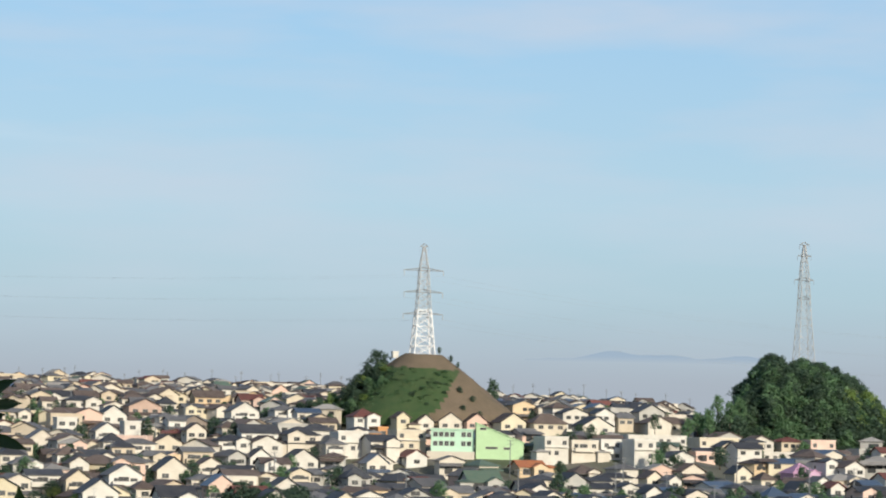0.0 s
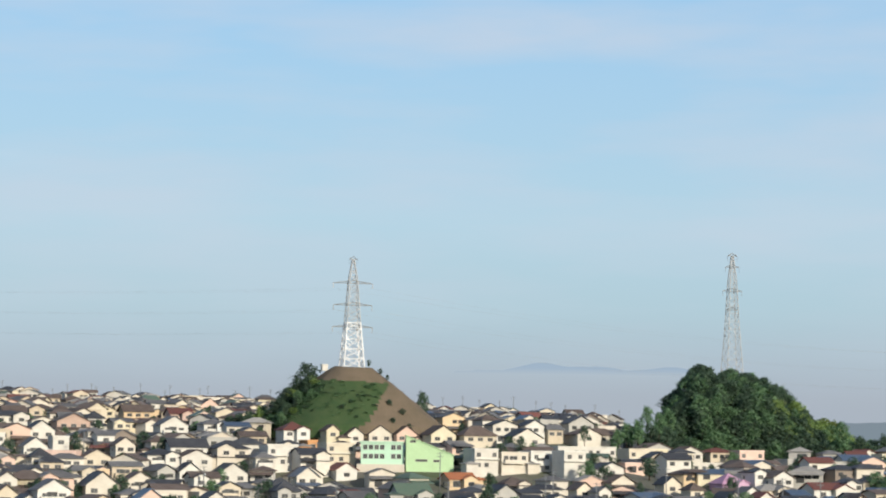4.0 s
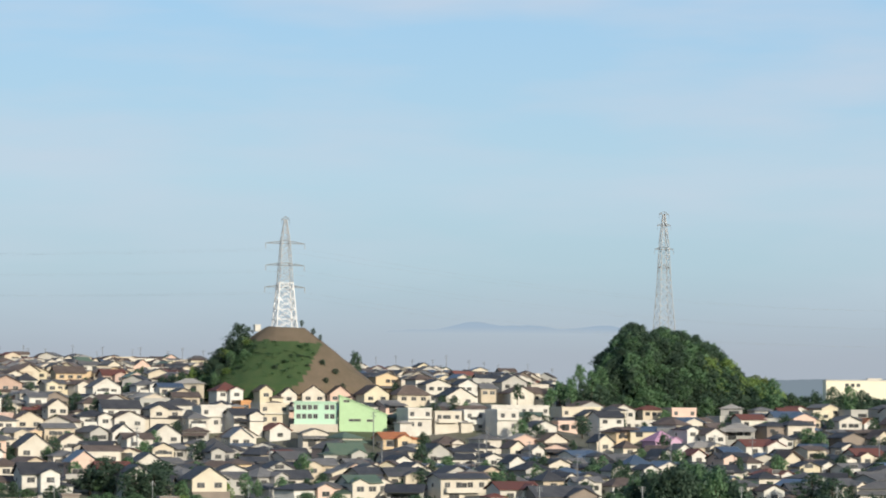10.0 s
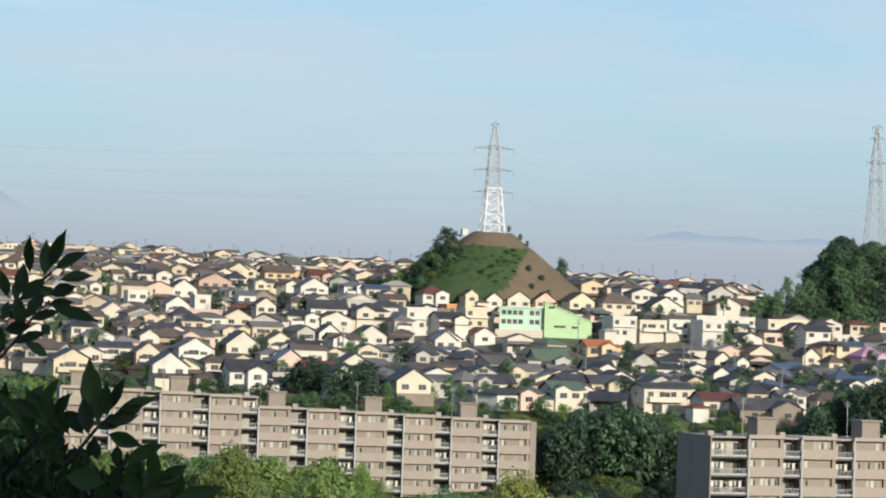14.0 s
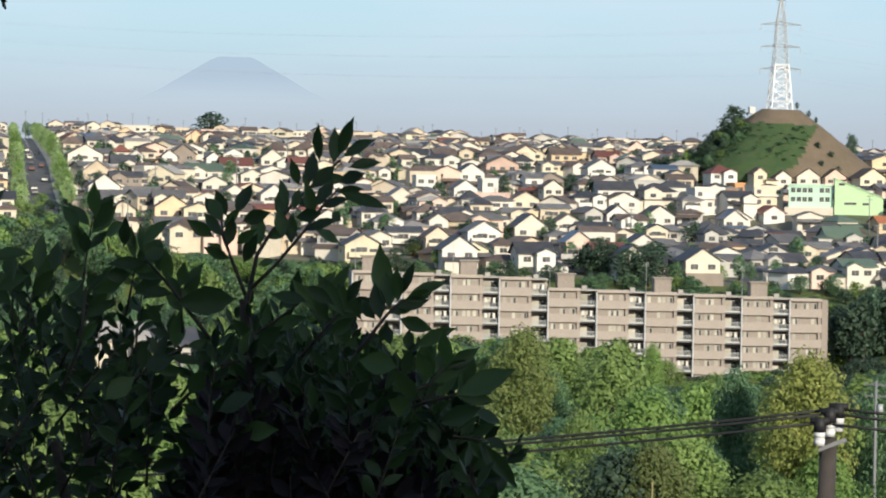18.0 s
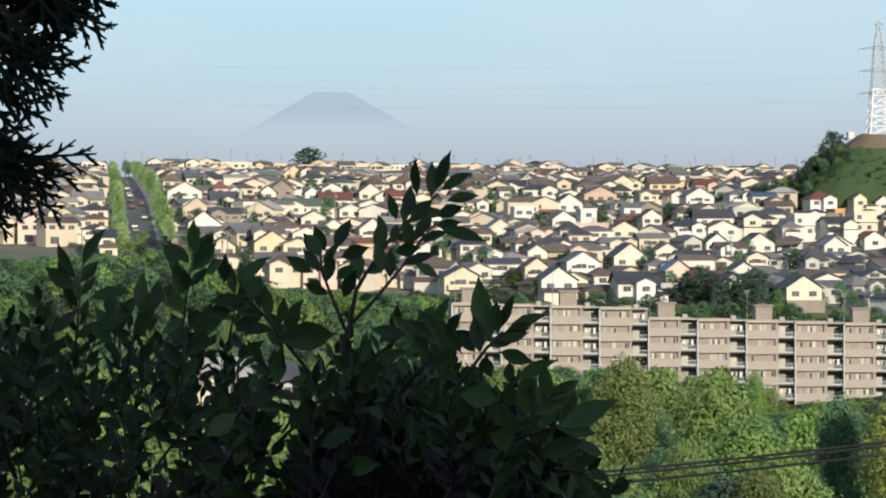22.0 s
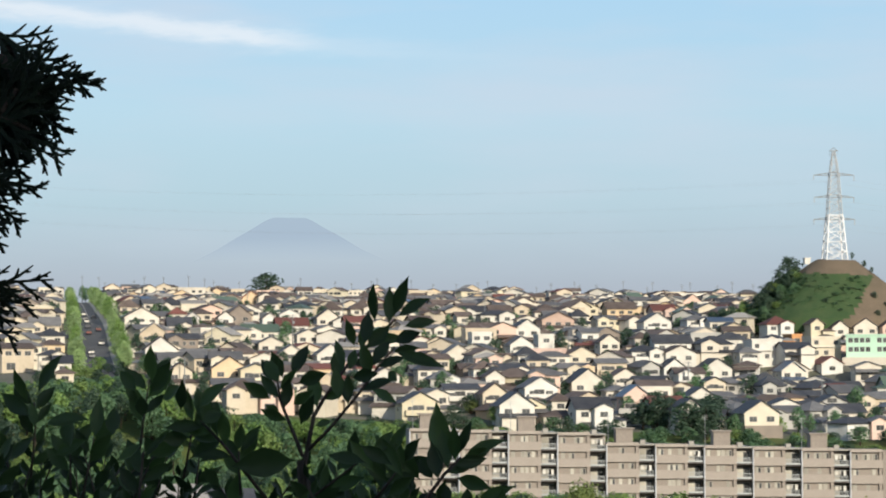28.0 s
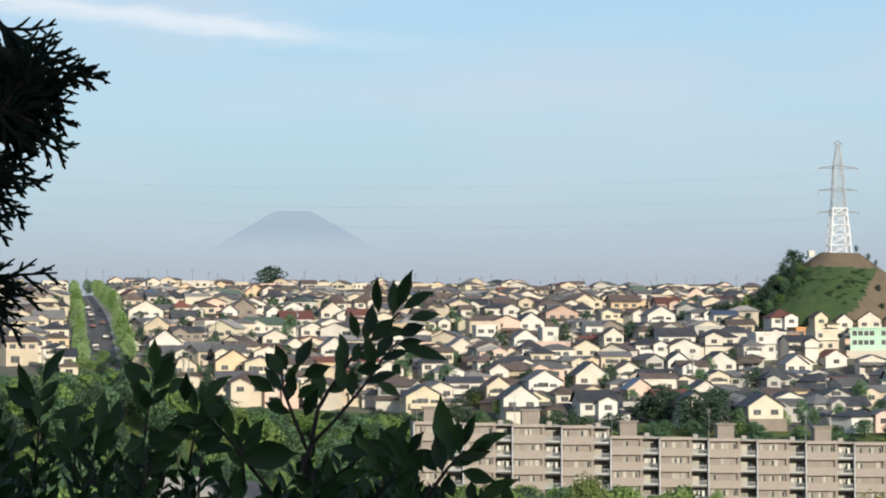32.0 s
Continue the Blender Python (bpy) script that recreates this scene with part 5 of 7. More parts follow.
def fill_town():
    rng = random.Random(11)
    walls = ["white"] * 4 + ["cream"] * 7 + ["ivory"] * 8 + ["beige"] * 6 + ["grey"] * 4 + ["brown"] * 2 + ["pink", "pink", "ochre", "ochre", "yellow", "yellow"]
    roofs = ["slate"] * 9 + ["grey"] * 16 + ["brown"] * 16 + ["red"] * 3 + ["blue"] + ["green"] * 2 + ["pale"] * 4
    town, y, count = Town(), 531.0, 0
    shown = list(SHOWN)
    while y < 1400:
        gap = 8.6 + (y - 530) * 0.0015
        x = -0.385 * y + rng.uniform(0, 8)
        while x < 0.275 * y:
            px, py = x + rng.uniform(-1.2, 1.2), y + rng.uniform(-3, 3)
            x += rng.uniform(0.8, 1.25) * gap
            hills = ((px - 2.2) / 33) ** 2 + ((py - 782) / 27) ** 2 < 1 or ((px - 127) / 40) ** 2 + ((py - 800) / 28) ** 2 < 1
            if hills or abs(px - ROAD(py)) < 13 or not free(px, py, 2.6) or (py < 600 and px < -0.255 * py) or rng.random() < (0.30 if py < 560 else 0.12):
                continue
            shelf = 645 < py < 684 and -0.012 < px / py < 0.125
            if 684 <= py < 693 and -0.012 < px / py < 0.125 or 742 <= py < 775 and -0.030 < px / py < 0.110 or py > 770 and px / py > 0.112:
                continue
            if py > 780 and (-0.022 < px / py < 0.030 or 0.128 < px / py < 0.195):
                continue
            low = px / py > -0.05 and py < 700
            kind = rng.choice(["hip", "side", "hip", "gable", "side"] if low else ["gable", "gable", "gable", "gable", "side", "hip", "hip", "side", "flat"])
            w, d = round(rng.uniform(5.5, 9.0) * 2) / 2, round(rng.uniform(5, 7) * 2) / 2
            h = rng.choice([3.6, 4.0, 4.4] if low else [5.4, 5.6, 6.0, 6.2])
            if shelf:
                kind, h = rng.choice(["hip", "gable", "side"]), rng.choice([3.2, 3.6, 4.0])
            if 693 <= py < 742 and -0.030 < px / py < 0.110:
                kind, h = rng.choice(["hip", "side"]), 2.4
            if py > 1080 and rng.random() < 0.3:
                h += rng.choice([1.2, 2.0, 2.8])
                if rng.random() < 0.15:
                    kind, w = "flat", 12.0
            turn = 20 + rng.uniform(-8, 8) + rng.choice([0, 0, 0, -32, 18])
            pitch = rng.choice([0.35, 0.4, 0.5])
            # stay below the houses that are seen over this one
            ahead = [q for q in shown if py < q[3] - 4 and abs(px / py - q[0]) < q[1] * 0.8 + w / 2 / py * 0.8]
            if ahead:
                room = EYE + min(q[2] for q in ahead) * py - ground(px, py) - pitch * (w if kind == "gable" else min(w, d)) / 2
                if room < 1.6:
                    continue
                h = min(h, math.floor(room * 5) / 5)
            wall, roof = rng.choice(walls), rng.choice(roofs)
            if px / py < -0.08 and wall in ("white", "grey") and rng.random() < 0.7:
                wall = rng.choice(["cream", "ivory", "cream", "pink", "yellow", "beige"])
            if px / py < -0.09 and roof == "slate" and rng.random() < 0.75:
                roof = rng.choice(["grey", "pale", "brown", "grey"])
            if px / py > -0.02 and wall in ("cream", "beige", "ochre", "brown") and rng.random() < 0.6:
                wall = rng.choice(["white", "ivory", "white", "grey"])
            if px / py > 0.06 and rng.random() < 0.5:
                roof = rng.choice(["slate", "slate", "slate", "brown", "red", "blue"])
            if low and rng.random() < 0.6:
                roof = rng.choice(["slate", "slate", "slate", "slate", "grey", "grey", "grey", "brown", "blue"])
            if py < 690 and abs(px / py + 0.05) < 0.34 and count < 195 and rng.random() < 0.62:
                count += 1
                house(px, py, w, d, h, kind, wall, roof, turn, pitch, windows=rng.choice([2, 2, 3]), skirt=rng.random() < 0.4, balcony=rng.random() < 0.2)
            else:
                town.house(px, py, w, d, h, kind, wall, roof, turn, pitch, rng)
        y += 12.2 + (y - 530) * 0.013
    ob = part("houses_far", town.s.mesh("houses_far", town.mats))
    tagged(ob, "many small pale houses with dark roofs climbing the ridge", "houses", kind="stuff")


fill_town()

# ---- the avenue that climbs the ridge ----


def avenue():
    road, marks, walks = Shape(), Shape(), Shape()
    ys = list(range(584, 1330, 15))
    for a, b in zip(ys, ys[1:]):
        for s, l, r, up in ((road, -3.7, 3.7, 0.35), (walks, -6.8, -3.7, 0.50), (walks, 3.7, 6.8, 0.50)):
            xa, xb = ROAD(a), ROAD(b)
            za = [ground(xa + q, a) + up for q in (l, r)]
            zb = [ground(xb + q, b) + up for q in (l, r)]
            s.solid([(xa + l, a, za[0] - 0.6), (xa + r, a, za[1] - 0.6), (xb + r, b, zb[1] - 0.6), (xb + l, b, zb[0] - 0.6)],
                    [(xa + l, a, za[0]), (xa + r, a, za[1]), (xb + r, b, zb[1]), (xb + l, b, zb[0])])
        xa = ROAD(a)
        z = ground(xa, a) + 0.36
        slant = ROAD(a + 6) - xa
        marks.solid([(xa - 0.12, a, z), (xa + 0.12, a, z), (xa + 0.12 + slant, a + 6, z + 0.25), (xa - 0.12 + slant, a + 6, z + 0.25)],
                    [(xa - 0.12, a, z + 0.02), (xa + 0.12, a, z + 0.02), (xa + 0.12 + slant, a + 6, z + 0.28), (xa - 0.12 + slant, a + 6, z + 0.28)])
    tagged(part("road", road.mesh("road", [ASPHALT])), "straight asphalt avenue climbing the ridge between tree rows", "road", kind="structure")
    tagged(part("road_marking", marks.mesh("road_marking", [WALLS["white"]])), "white dashes along the avenue", "road marking", kind="structure")
    tagged(part("pavement", walks.mesh("pavement", [PAVING])), "pale pavements with kerbs along the avenue", "pavement", kind="structure")
    rng = random.Random(3)
    for side in (-1, 1):
        y = 586.0
        while y < 1300:
            tree(ROAD(y) + side * (6.1 + rng.uniform(-0.5, 0.5)), y, rng.uniform(4.0, 9.5), rng.uniform(3.6, 6.2), rng.choice(["street", "street", "fresh", "street"]), "round", rng.randint(0, 2), 1,
                 label="fresh green street tree in a row along the avenue", group="avenue trees", name="street_tree")
            y += rng.uniform(8.0, 14.0) + (y - 600) * 0.013


avenue()
for dx, y, high in ((1.5, 1322, 9.5), (6.5, 1318, 9.0), (-6.0, 1316, 8.0), (10.5, 1312, 7.5), (3.5, 1330, 8.5)):
    tree(ROAD(y) + dx, y, high, 6.0, "bluish", "round", 1, 1, label="leafy tree where the avenue tops the ridge", group="avenue trees", name="street_tree")


def car(x, y, z, turn, paint, words):
    ob = thing("car", words, "car", pose(x, y, z, 0, 0, turn), "cars on the avenue")
    s = Shape()
    s.solid([(-0.82, -2.1, 0.28), (0.82, -2.1, 0.28), (0.82, 2.1, 0.28), (-0.82, 2.1, 0.28)], [(-0.78, -2.0, 0.85), (0.78, -2.0, 0.85), (0.78, 2.0, 0.85), (-0.78, 2.0, 0.85)])
    part("body", s.mesh("body", [paint]), ob)
    s = Shape()
    s.solid([(-0.74, -1.3, 0.85), (0.74, -1.3, 0.85), (0.74, 1.7, 0.85), (-0.74, 1.7, 0.85)], [(-0.6, -0.7, 1.45), (0.6, -0.7, 1.45), (0.6, 1.3, 1.45), (-0.6, 1.3, 1.45)])
    part("cabin", s.mesh("cabin", [GLASS]), ob)
    for sx in (-0.74, 0.74):
        for sy in (-1.3, 1.3):
            s = Shape()
            s.tube((sx - 0.1, sy, 0.3), (sx + 0.1, sy, 0.3), 0.3, None, 12)
            part("wheel", s.mesh("wheel", [DARK]), ob)


for y, q, paint, words in ((690, 1.6, WALLS["white"], "white car on the avenue"), (735, -1.6, ROOFS["red"], "dark red car on the avenue"), (748, 1.6, ROOFS["red"], "dark red van on the avenue"),
                           (800, -1.6, WALLS["white"], "white car on the avenue"), (860, 1.6, ROOFS["slate"], "dark grey car on the avenue"), (655, -1.6, ROOFS["grey"], "grey car on the avenue"), (672, -1.6, WALLS["white"], "white car on the avenue"),
                           (770, -1.6, ROOFS["slate"], "black car on the avenue"), (835, -1.6, ROOFS["pale"], "silver car on the avenue"), (905, -1.6, WALLS["white"], "white car on the avenue")):
    car(ROAD(y) + q, y, ground(ROAD(y), y) + 0.4, 17.6, paint, words)

# ---- woods ----


def woods():
    rng = random.Random(5)
    # valley trees before the apartment blocks; the farthest rows are joined
    far_rows = Grove("woods_in_valley", "leafy mixed woods on the valley floor")
    # trees that stand out: slant to the side, slant down to the top, width over distance, distance
    marked = ((-0.0127, 0.0628, 0.0290, 200, "bluish", "column"), (0.0154, 0.055, 0.0455, 190, "yellow", "round"), (-0.046, 0.0529, 0.0150, 330, "fresh", "column"), (-0.0866, 0.0641, 0.0230, 250, "bluish", "round"),
              (-0.0977, 0.0475, 0.0359, 240, "olive", "round"), (-0.0442, 0.0917, 0.0395, 150, "olive", "round"), (-0.0742, 0.0818, 0.0335, 165, "green", "round"), (0.045, 0.064, 0.03, 215, "bluish", "column"))
    for u, drop, wide, far, leaf, shape in marked:
        px, high = u * far, EYE - drop * far - ground(u * far, far)
        tree(px, far, high, wide * far, leaf, shape, 1, 2, group="valley woods")
    for y in (128, 146, 166, 188, 214, 242, 272, 304, 345, 385, 422):
        x = -0.38 * y
        while x < 0.19 * y:
            px, py = x + rng.uniform(-2, 2), y + rng.uniform(-6, 6)
            u = px / py
            leaf = rng.choice(["green", "green", "green", "bluish", "bluish", "dark", "fresh", "fresh", "olive", "green"])
            drop = blend(u, [(-0.125, 0.046), (-0.061, 0.047), (-0.04, 0.055), (-0.025, 0.062), (0.007, 0.067), (0.028, 0.067), (0.035, 0.058), (0.045, 0.060), (0.058, 0.064), (0.10, 0.062)]) + 0.013 * rng.random() + 0.034 * step(250, 120, py)
            if -0.288 < u < -0.232 and py < 262:
                drop = max(drop, 0.061 + 0.004 * rng.random())  # low before the valley houses
            for m in marked:
                if py < m[3] and abs(u - m[0]) < m[2] * 0.5:
                    drop = max(drop, m[1] + m[2] * 0.8)
            top = EYE - drop * py
            high = min(top - ground(px, py), 19) * rng.uniform(0.92, 1.0)
            x += rng.uniform(5.5, 9.0)
            if y > 400 and (u < -0.17 or py > 434) or py > 352 and u > 0.07:
                continue
            if py < 200 and abs(px - 0.0415 * py) < 3.0:
                high *= 0.75  # low trees before the pole
            if high > 2.0 and not (230 < py < 262 and -75 < px < -57) and abs(px - 1) + abs(py - 45) > 8:
                shape = "column" if rng.random() < 0.08 else "round"
                size = (high * rng.uniform(0.9, 1.04), min(rng.uniform(7.0, 12.5), high * 1.15) * (0.6 if shape == "column" else 1.0))
                if y > 280:
                    far_rows.tree(px, py, *size, leaf, shape, rng.randint(0, 2), 1, None, rng.uniform(0, 360))
                else:
                    tree(px, py, *size, leaf, shape, rng.randint(0, 2), 2 if py < 200 else 1, group="valley woods")
    for _ in range(230):
        py = rng.uniform(372, 444)
        px = py * rng.uniform(-0.035, 0.06)
        if px > -12 or py < 425:
            far_rows.tree(px, py, rng.uniform(1.8, 3.6) - 1.0 * step(0.0, -0.03, px / py), rng.uniform(3.5, 6.5), rng.choice(["green", "dark", "dark", "olive", "fresh"]), "round", rng.randint(0, 2), 0, None, rng.uniform(0, 360))
    for px, py, top in ((-69, 226, 15.2), (-63, 228, 14.6), (-57, 226, 14.8), (-66, 234, 14.6), (-60, 236, 14.0), (-73, 236, 15.5)):
        far_rows.tree(px, py, top - ground(px, py), 7.0, "green", "round", px % 3, 1)
    far_rows.make()
    # dark trees on the wooded hill, steep at one end and drawn out at the other
    grove = Grove("woods_on_hill", "dense dark evergreen woods covering a hill")
    crest = [(100.1, 44.2), (102.3, 54.7), (105.2, 56.9), (108.3, 61.5), (111.0, 65.0), (114.3, 66.1), (117.6, 64.6), (120.2, 63.9), (123.0, 64.9), (126.6, 64.2), (130.3, 63.3), (134.9, 61.9), (138.6, 60.4), (142.2, 57.9), (144.8, 55.0), (146.6, 50.9), (151.0, 48.2), (154.2, 49.6), (157.3, 47.8), (161.0, 44.2), (164.6, 40.1), (167.5, 35.2)]
    for i in range(390):
        px = rng.uniform(99.6, 167.5)
        deep = 0.0 if i < 75 else rng.random() ** 0.7
        py = 803 - 27 * deep
        wide = rng.uniform(5.0, 10.5) * (0.8 if deep == 0.0 else 1.0)
        high = wide * rng.uniform(0.85, 1.15)
        top = 34 + (blend(px, crest) - 34) * math.sqrt(1 - min(0.97, deep) ** 2) - rng.uniform(0.0, 1.6 if deep == 0.0 else 4.2)
        leaf = rng.choice(["green", "bluish", "olive", "green", "bluish"] if px > 150 else ["dark", "bluish", "dark", "green", "dark"] if px > 132 + 6 * deep else ["dark", "dark", "bluish"])
        grove.tree(px, py, high, wide, leaf, "round", rng.randint(0, 2), 1, max(top - high, 31.0), rng.uniform(0, 360))
    for px, py, high, wide, top in ((93.4, 776, 7, 5.5, 51.4), (97.4, 778, 9, 6, 49.6), (90.4, 774, 8, 6.5, 47.1), (100.5, 780, 9, 6.5, 51.0)):
        grove.tree(px, py, high, wide, "bluish", "round", int(px) % 3, 1, top - high)
    for px, py, high, wide in ((94, 772, 9, 7), (90, 770, 7, 6), (87, 774, 8, 7), (99, 770, 8, 8), (84, 772, 6, 6)):
        grove.tree(px, py, high, wide, "dark" if px > 92 else "bluish", "round", int(px) % 3, 1, 37.0 if px > 90 else 38.0)
    for px, top in ((154, 47), (160, 43), (168, 44), (173, 45), (178, 45), (163, 40), (182, 44)):
        grove.tree(px, 776 + rng.uniform(-3, 3), top - 31 + rng.uniform(-0.5, 0.5), rng.uniform(6.5, 8.5), rng.choice(["bluish", "dark", "dark"]), "round", px % 3, 1, 31)
    for _ in range(40):
        px = rng.uniform(92, 170)
        py = 772 - rng.uniform(0, 8)
        grove.tree(px, py, rng.uniform(3, 5.5), rng.uniform(4, 7), rng.choice(["dark", "bluish", "dark"]), "round", rng.randint(0, 2), 0, None, rng.uniform(0, 360))
    for _ in range(34):
        px = rng.uniform(97, 160)
        grove.tree(px, rng.uniform(773, 778), rng.uniform(5, 9), rng.uniform(6, 9), rng.choice(["dark", "dark", "bluish"]), "round", rng.randint(0, 2), 1, 32.5, rng.uniform(0, 360))
    grove.make()
    # scrub and trees on the flank of the grassy hill
    for _ in range(60):
        w, k = rng.uniform(2.5, 4.4), rng.uniform(0.40, 1.08)
        px, py = HILL_A[0] + HILL_A[2] * k * math.cos(w), HILL_A[1] + HILL_A[3] * k * math.sin(w)
        if px > -9.5 - 0.2 * (782 - py):
            continue
        tree(px, py, rng.uniform(2.4, 5.8), rng.uniform(3.0, 6), rng.choice(["dark", "bluish", "dark", "green"]), "round", rng.randint(0, 2), 1, hill_height(px, py, *HILL_A) - 0.8, group="trees of the grassy hill")
    for px, py, high, wide in ((-12.0, 782, 7.4, 10.5), (-15, 778, 5.5, 6.5), (-18, 775, 5.5, 6.5), (-21, 772, 5.5, 7), (7.2, 780, 2.8, 1.7), (10.8, 779, 2.4, 1.9), (13.0, 778, 2.2, 1.6), (24.5, 800, 13, 6.5), (13.5, 766, 2.4, 2.6), (17.5, 765, 2.2, 2.6), (14.5, 760, 2.2, 2.6), (19.5, 760, 2.2, 2.6), (-1, 762, 2, 3)):
        tree(px, py, high, wide, "dark", "round", int(px * 7) % 3, 1, hill_height(px, py, *HILL_A) - 0.4, group="trees of the grassy hill")
    for px, py, high in ((-29, 765, 9), (-26, 762, 7), (-32, 770, 8), (-35, 772, 7)):
        tree(px, py, high, 7, "dark", "round", 1, 1, group="trees of the grassy hill")
    scrub = Grove("scrub_on_hill", "low green scrub on the hill's flank")
    for _ in range(240):
        px, py = HILL_A[0] + rng.uniform(-22, 9), HILL_A[1] - rng.uniform(2, 24)
        z = hill_height(px, py, *HILL_A)
        if z > 46 and scrub_or_soil((px - HILL_A[0], py - HILL_A[1], z - 43)) == 0:
            scrub.tree(px, py, rng.uniform(0.7, 1.3), rng.uniform(2, 3.8), rng.choice(["dark", "bluish", "bluish"]), "round", rng.randint(0, 2), 0, z - 0.5, rng.uniform(0, 360))
    for _ in range(40):
        px, py = HILL_A[0] - rng.uniform(11, 31), HILL_A[1] - rng.uniform(-2, 18)
        scrub.tree(px, py, rng.uniform(1.8, 4.0), rng.uniform(3.0, 5.5), rng.choice(["dark", "dark", "bluish", "green"]), "round", rng.randint(0, 2), 0, max(hill_height(px, py, *HILL_A) - 0.6, 42), rng.uniform(0, 360))
    scrub.make()
    # the bank behind the apartment blocks, thick on the left, and dark woods between the blocks
    bank = Grove("woods_on_bank", "leafy trees and bushes on the bank below the town")
    for _ in range(430):
        py = rng.uniform(464, 522)
        bank.tree(py * rng.uniform(-0.19, 0.24), py, rng.uniform(1.8, 4.2), rng.uniform(3.5, 6.5), rng.choice(["green", "dark", "dark", "bluish"]), "round", rng.randint(0, 2), 0, None, rng.uniform(0, 360))
    for _ in range(820):
        py = rng.uniform(400, 612)
        u = rng.uniform(-0.40, -0.155)
        if py > 526 and u > -0.262 or abs(py * u - ROAD(py)) < 5 and py > 606:
            continue
        if py < 462 and u > -0.185:
            continue
        top = EYE + py * blend(u, [(-0.40, -0.006), (-0.345, -0.0065), (-0.311, -0.0045), (-0.287, -0.0036), (-0.263, -0.0105), (-0.239, -0.0174), (-0.216, -0.0208), (-0.16, -0.0215)]) - rng.uniform(0, 1.2)
        high = min(rng.uniform(6, 12), top - ground(py * u, py))
        if high < 1.5:
            continue
        bank.tree(py * u, py, high, rng.uniform(4.5, 9), rng.choice(["bluish", "dark", "bluish", "bluish", "fresh", "green"]), "round", rng.randint(0, 2), 1, None, rng.uniform(0, 360))
    for _ in range(30):
        py = rng.uniform(462, 492)
        u = rng.uniform(0.026, 0.080)
        top = EYE + py * blend(u, [(0.024, -0.0375), (0.040, -0.028), (0.063, -0.0245), (0.079, -0.0335)]) - rng.uniform(0, 2.5)
        bank.tree(py * u, py, top - ground(py * u, py), rng.uniform(8, 11), rng.choice(["dark", "bluish", "dark"]), "round", rng.randint(0, 2), 1, None, rng.uniform(0, 360))
    for _ in range(46):
        py = rng.uniform(480, 515)
        u = rng.uniform(0.130, 0.189)
        top = EYE + py * blend(u, [(0.126, -0.031), (0.139, -0.0165), (0.157, -0.011), (0.1713, -0.0097), (0.186, -0.0185), (0.192, -0.028)]) - rng.uniform(0, 3.5)
        bank.tree(py * u, py, top - ground(py * u, py), rng.uniform(6, 9), rng.choice(["dark", "dark", "bluish"]), "round", rng.randint(0, 2), 1, None, rng.uniform(0, 360))
    for _ in range(8):
        py = rng.uniform(485, 515)
        bank.tree(py * rng.uniform(0.208, 0.26), py, rng.uniform(8, 10.5), rng.uniform(8, 11), "dark", "round", rng.randint(0, 2), 1, None, rng.uniform(0, 360))
    for _ in range(26):
        py = rng.uniform(560, 600)
        bank.tree(ROAD(py) + rng.uniform(-16, 16), py, rng.uniform(2.5, 4.5), rng.uniform(4, 6.5), rng.choice(["green", "dark", "fresh"]), "round", rng.randint(0, 2), 1, None, rng.uniform(0, 360))
    bank.make()
    # low trees beside the first block's foot, and the clumps on the town's edge
    hem = Grove("low_trees", "low dark trees between the apartment blocks")
    for i in range(40):
        py = rng.uniform(432, 466)
        bank_px = rng.uniform(14 + (py - 440) * 0.25, 40)
        hem.tree(bank_px, py, rng.uniform(2.0, 5.5), rng.uniform(4.5, 8), rng.choice(["green", "dark", "dark", "olive"]), "round", rng.randint(0, 2), 1, None, rng.uniform(0, 360))
    hem.make()
    for _ in range(20):
        px, py = rng.uniform(-40, -23), rng.uniform(520, 545)
        tree(px, py, rng.uniform(5.0, 7.8), rng.uniform(7.0, 10.0), "dark", "round", rng.randint(0, 2), 1, group="trees on the town's edge")
    for _ in range(56):
        py = rng.uniform(516, 575)
        px = py * rng.uniform(-0.18, 0.24)
        if free(px, py, 0.2) or py < 527:
            tree(px, py, rng.uniform(2.5, 5.0), rng.uniform(3.0, 6.0), rng.choice(["green", "dark", "bluish", "dark", "olive"]), "round", rng.randint(0, 2), 1, group="trees on the town's edge")
    # garden trees between the houses
    garden = Grove("garden_trees", "small green garden trees between houses")
    for _ in range(620):
        py = 530 + 560 * rng.random() ** 1.4
        px = py * rng.uniform(-0.32, 0.26)
        if free(px, py, 0.5) and abs(px - ROAD(py)) > 10 and not (640 < py < 768 and -0.03 < px / py < 0.05):
            garden.tree(px, py, rng.uniform(3.0, 6.0), rng.uniform(3.0, 5.5), rng.choice(["dark", "dark", "bluish", "dark"]), "round", rng.randint(0, 2), 0, None, rng.uniform(0, 360))
    for _ in range(230):
        py = rng.uniform(560, 860)
        px = py * rng.uniform(-0.32, 0.25)
        if free(px, py, -0.5) and abs(px - ROAD(py)) > 10 and not (640 < py < 768 and -0.03 < px / py < 0.05):
            garden.tree(px, py, rng.uniform(4.5, 7.5), rng.uniform(4, 7), rng.choice(["dark", "dark", "bluish"]), "round", rng.randint(0, 2), 1, None, rng.uniform(0, 360))
    garden.make()
    tree(-267, 1180, 15.5, 22, "dark", "round", 1, 1, 59.5)
    # the trees below the warehouse
    belt = Grove("tree_belt", "belt of dark trees below the warehouse")
    for _ in range(40):
        py = rng.uniform(790, 1060)
        belt.tree(py * rng.uniform(0.19, 0.27), py, rng.uniform(4, 6.5), rng.uniform(8, 12), rng.choice(["dark", "bluish", "dark"]), "round", rng.randint(0, 2), 0, None, rng.uniform(0, 360))
    belt.make()


woods()

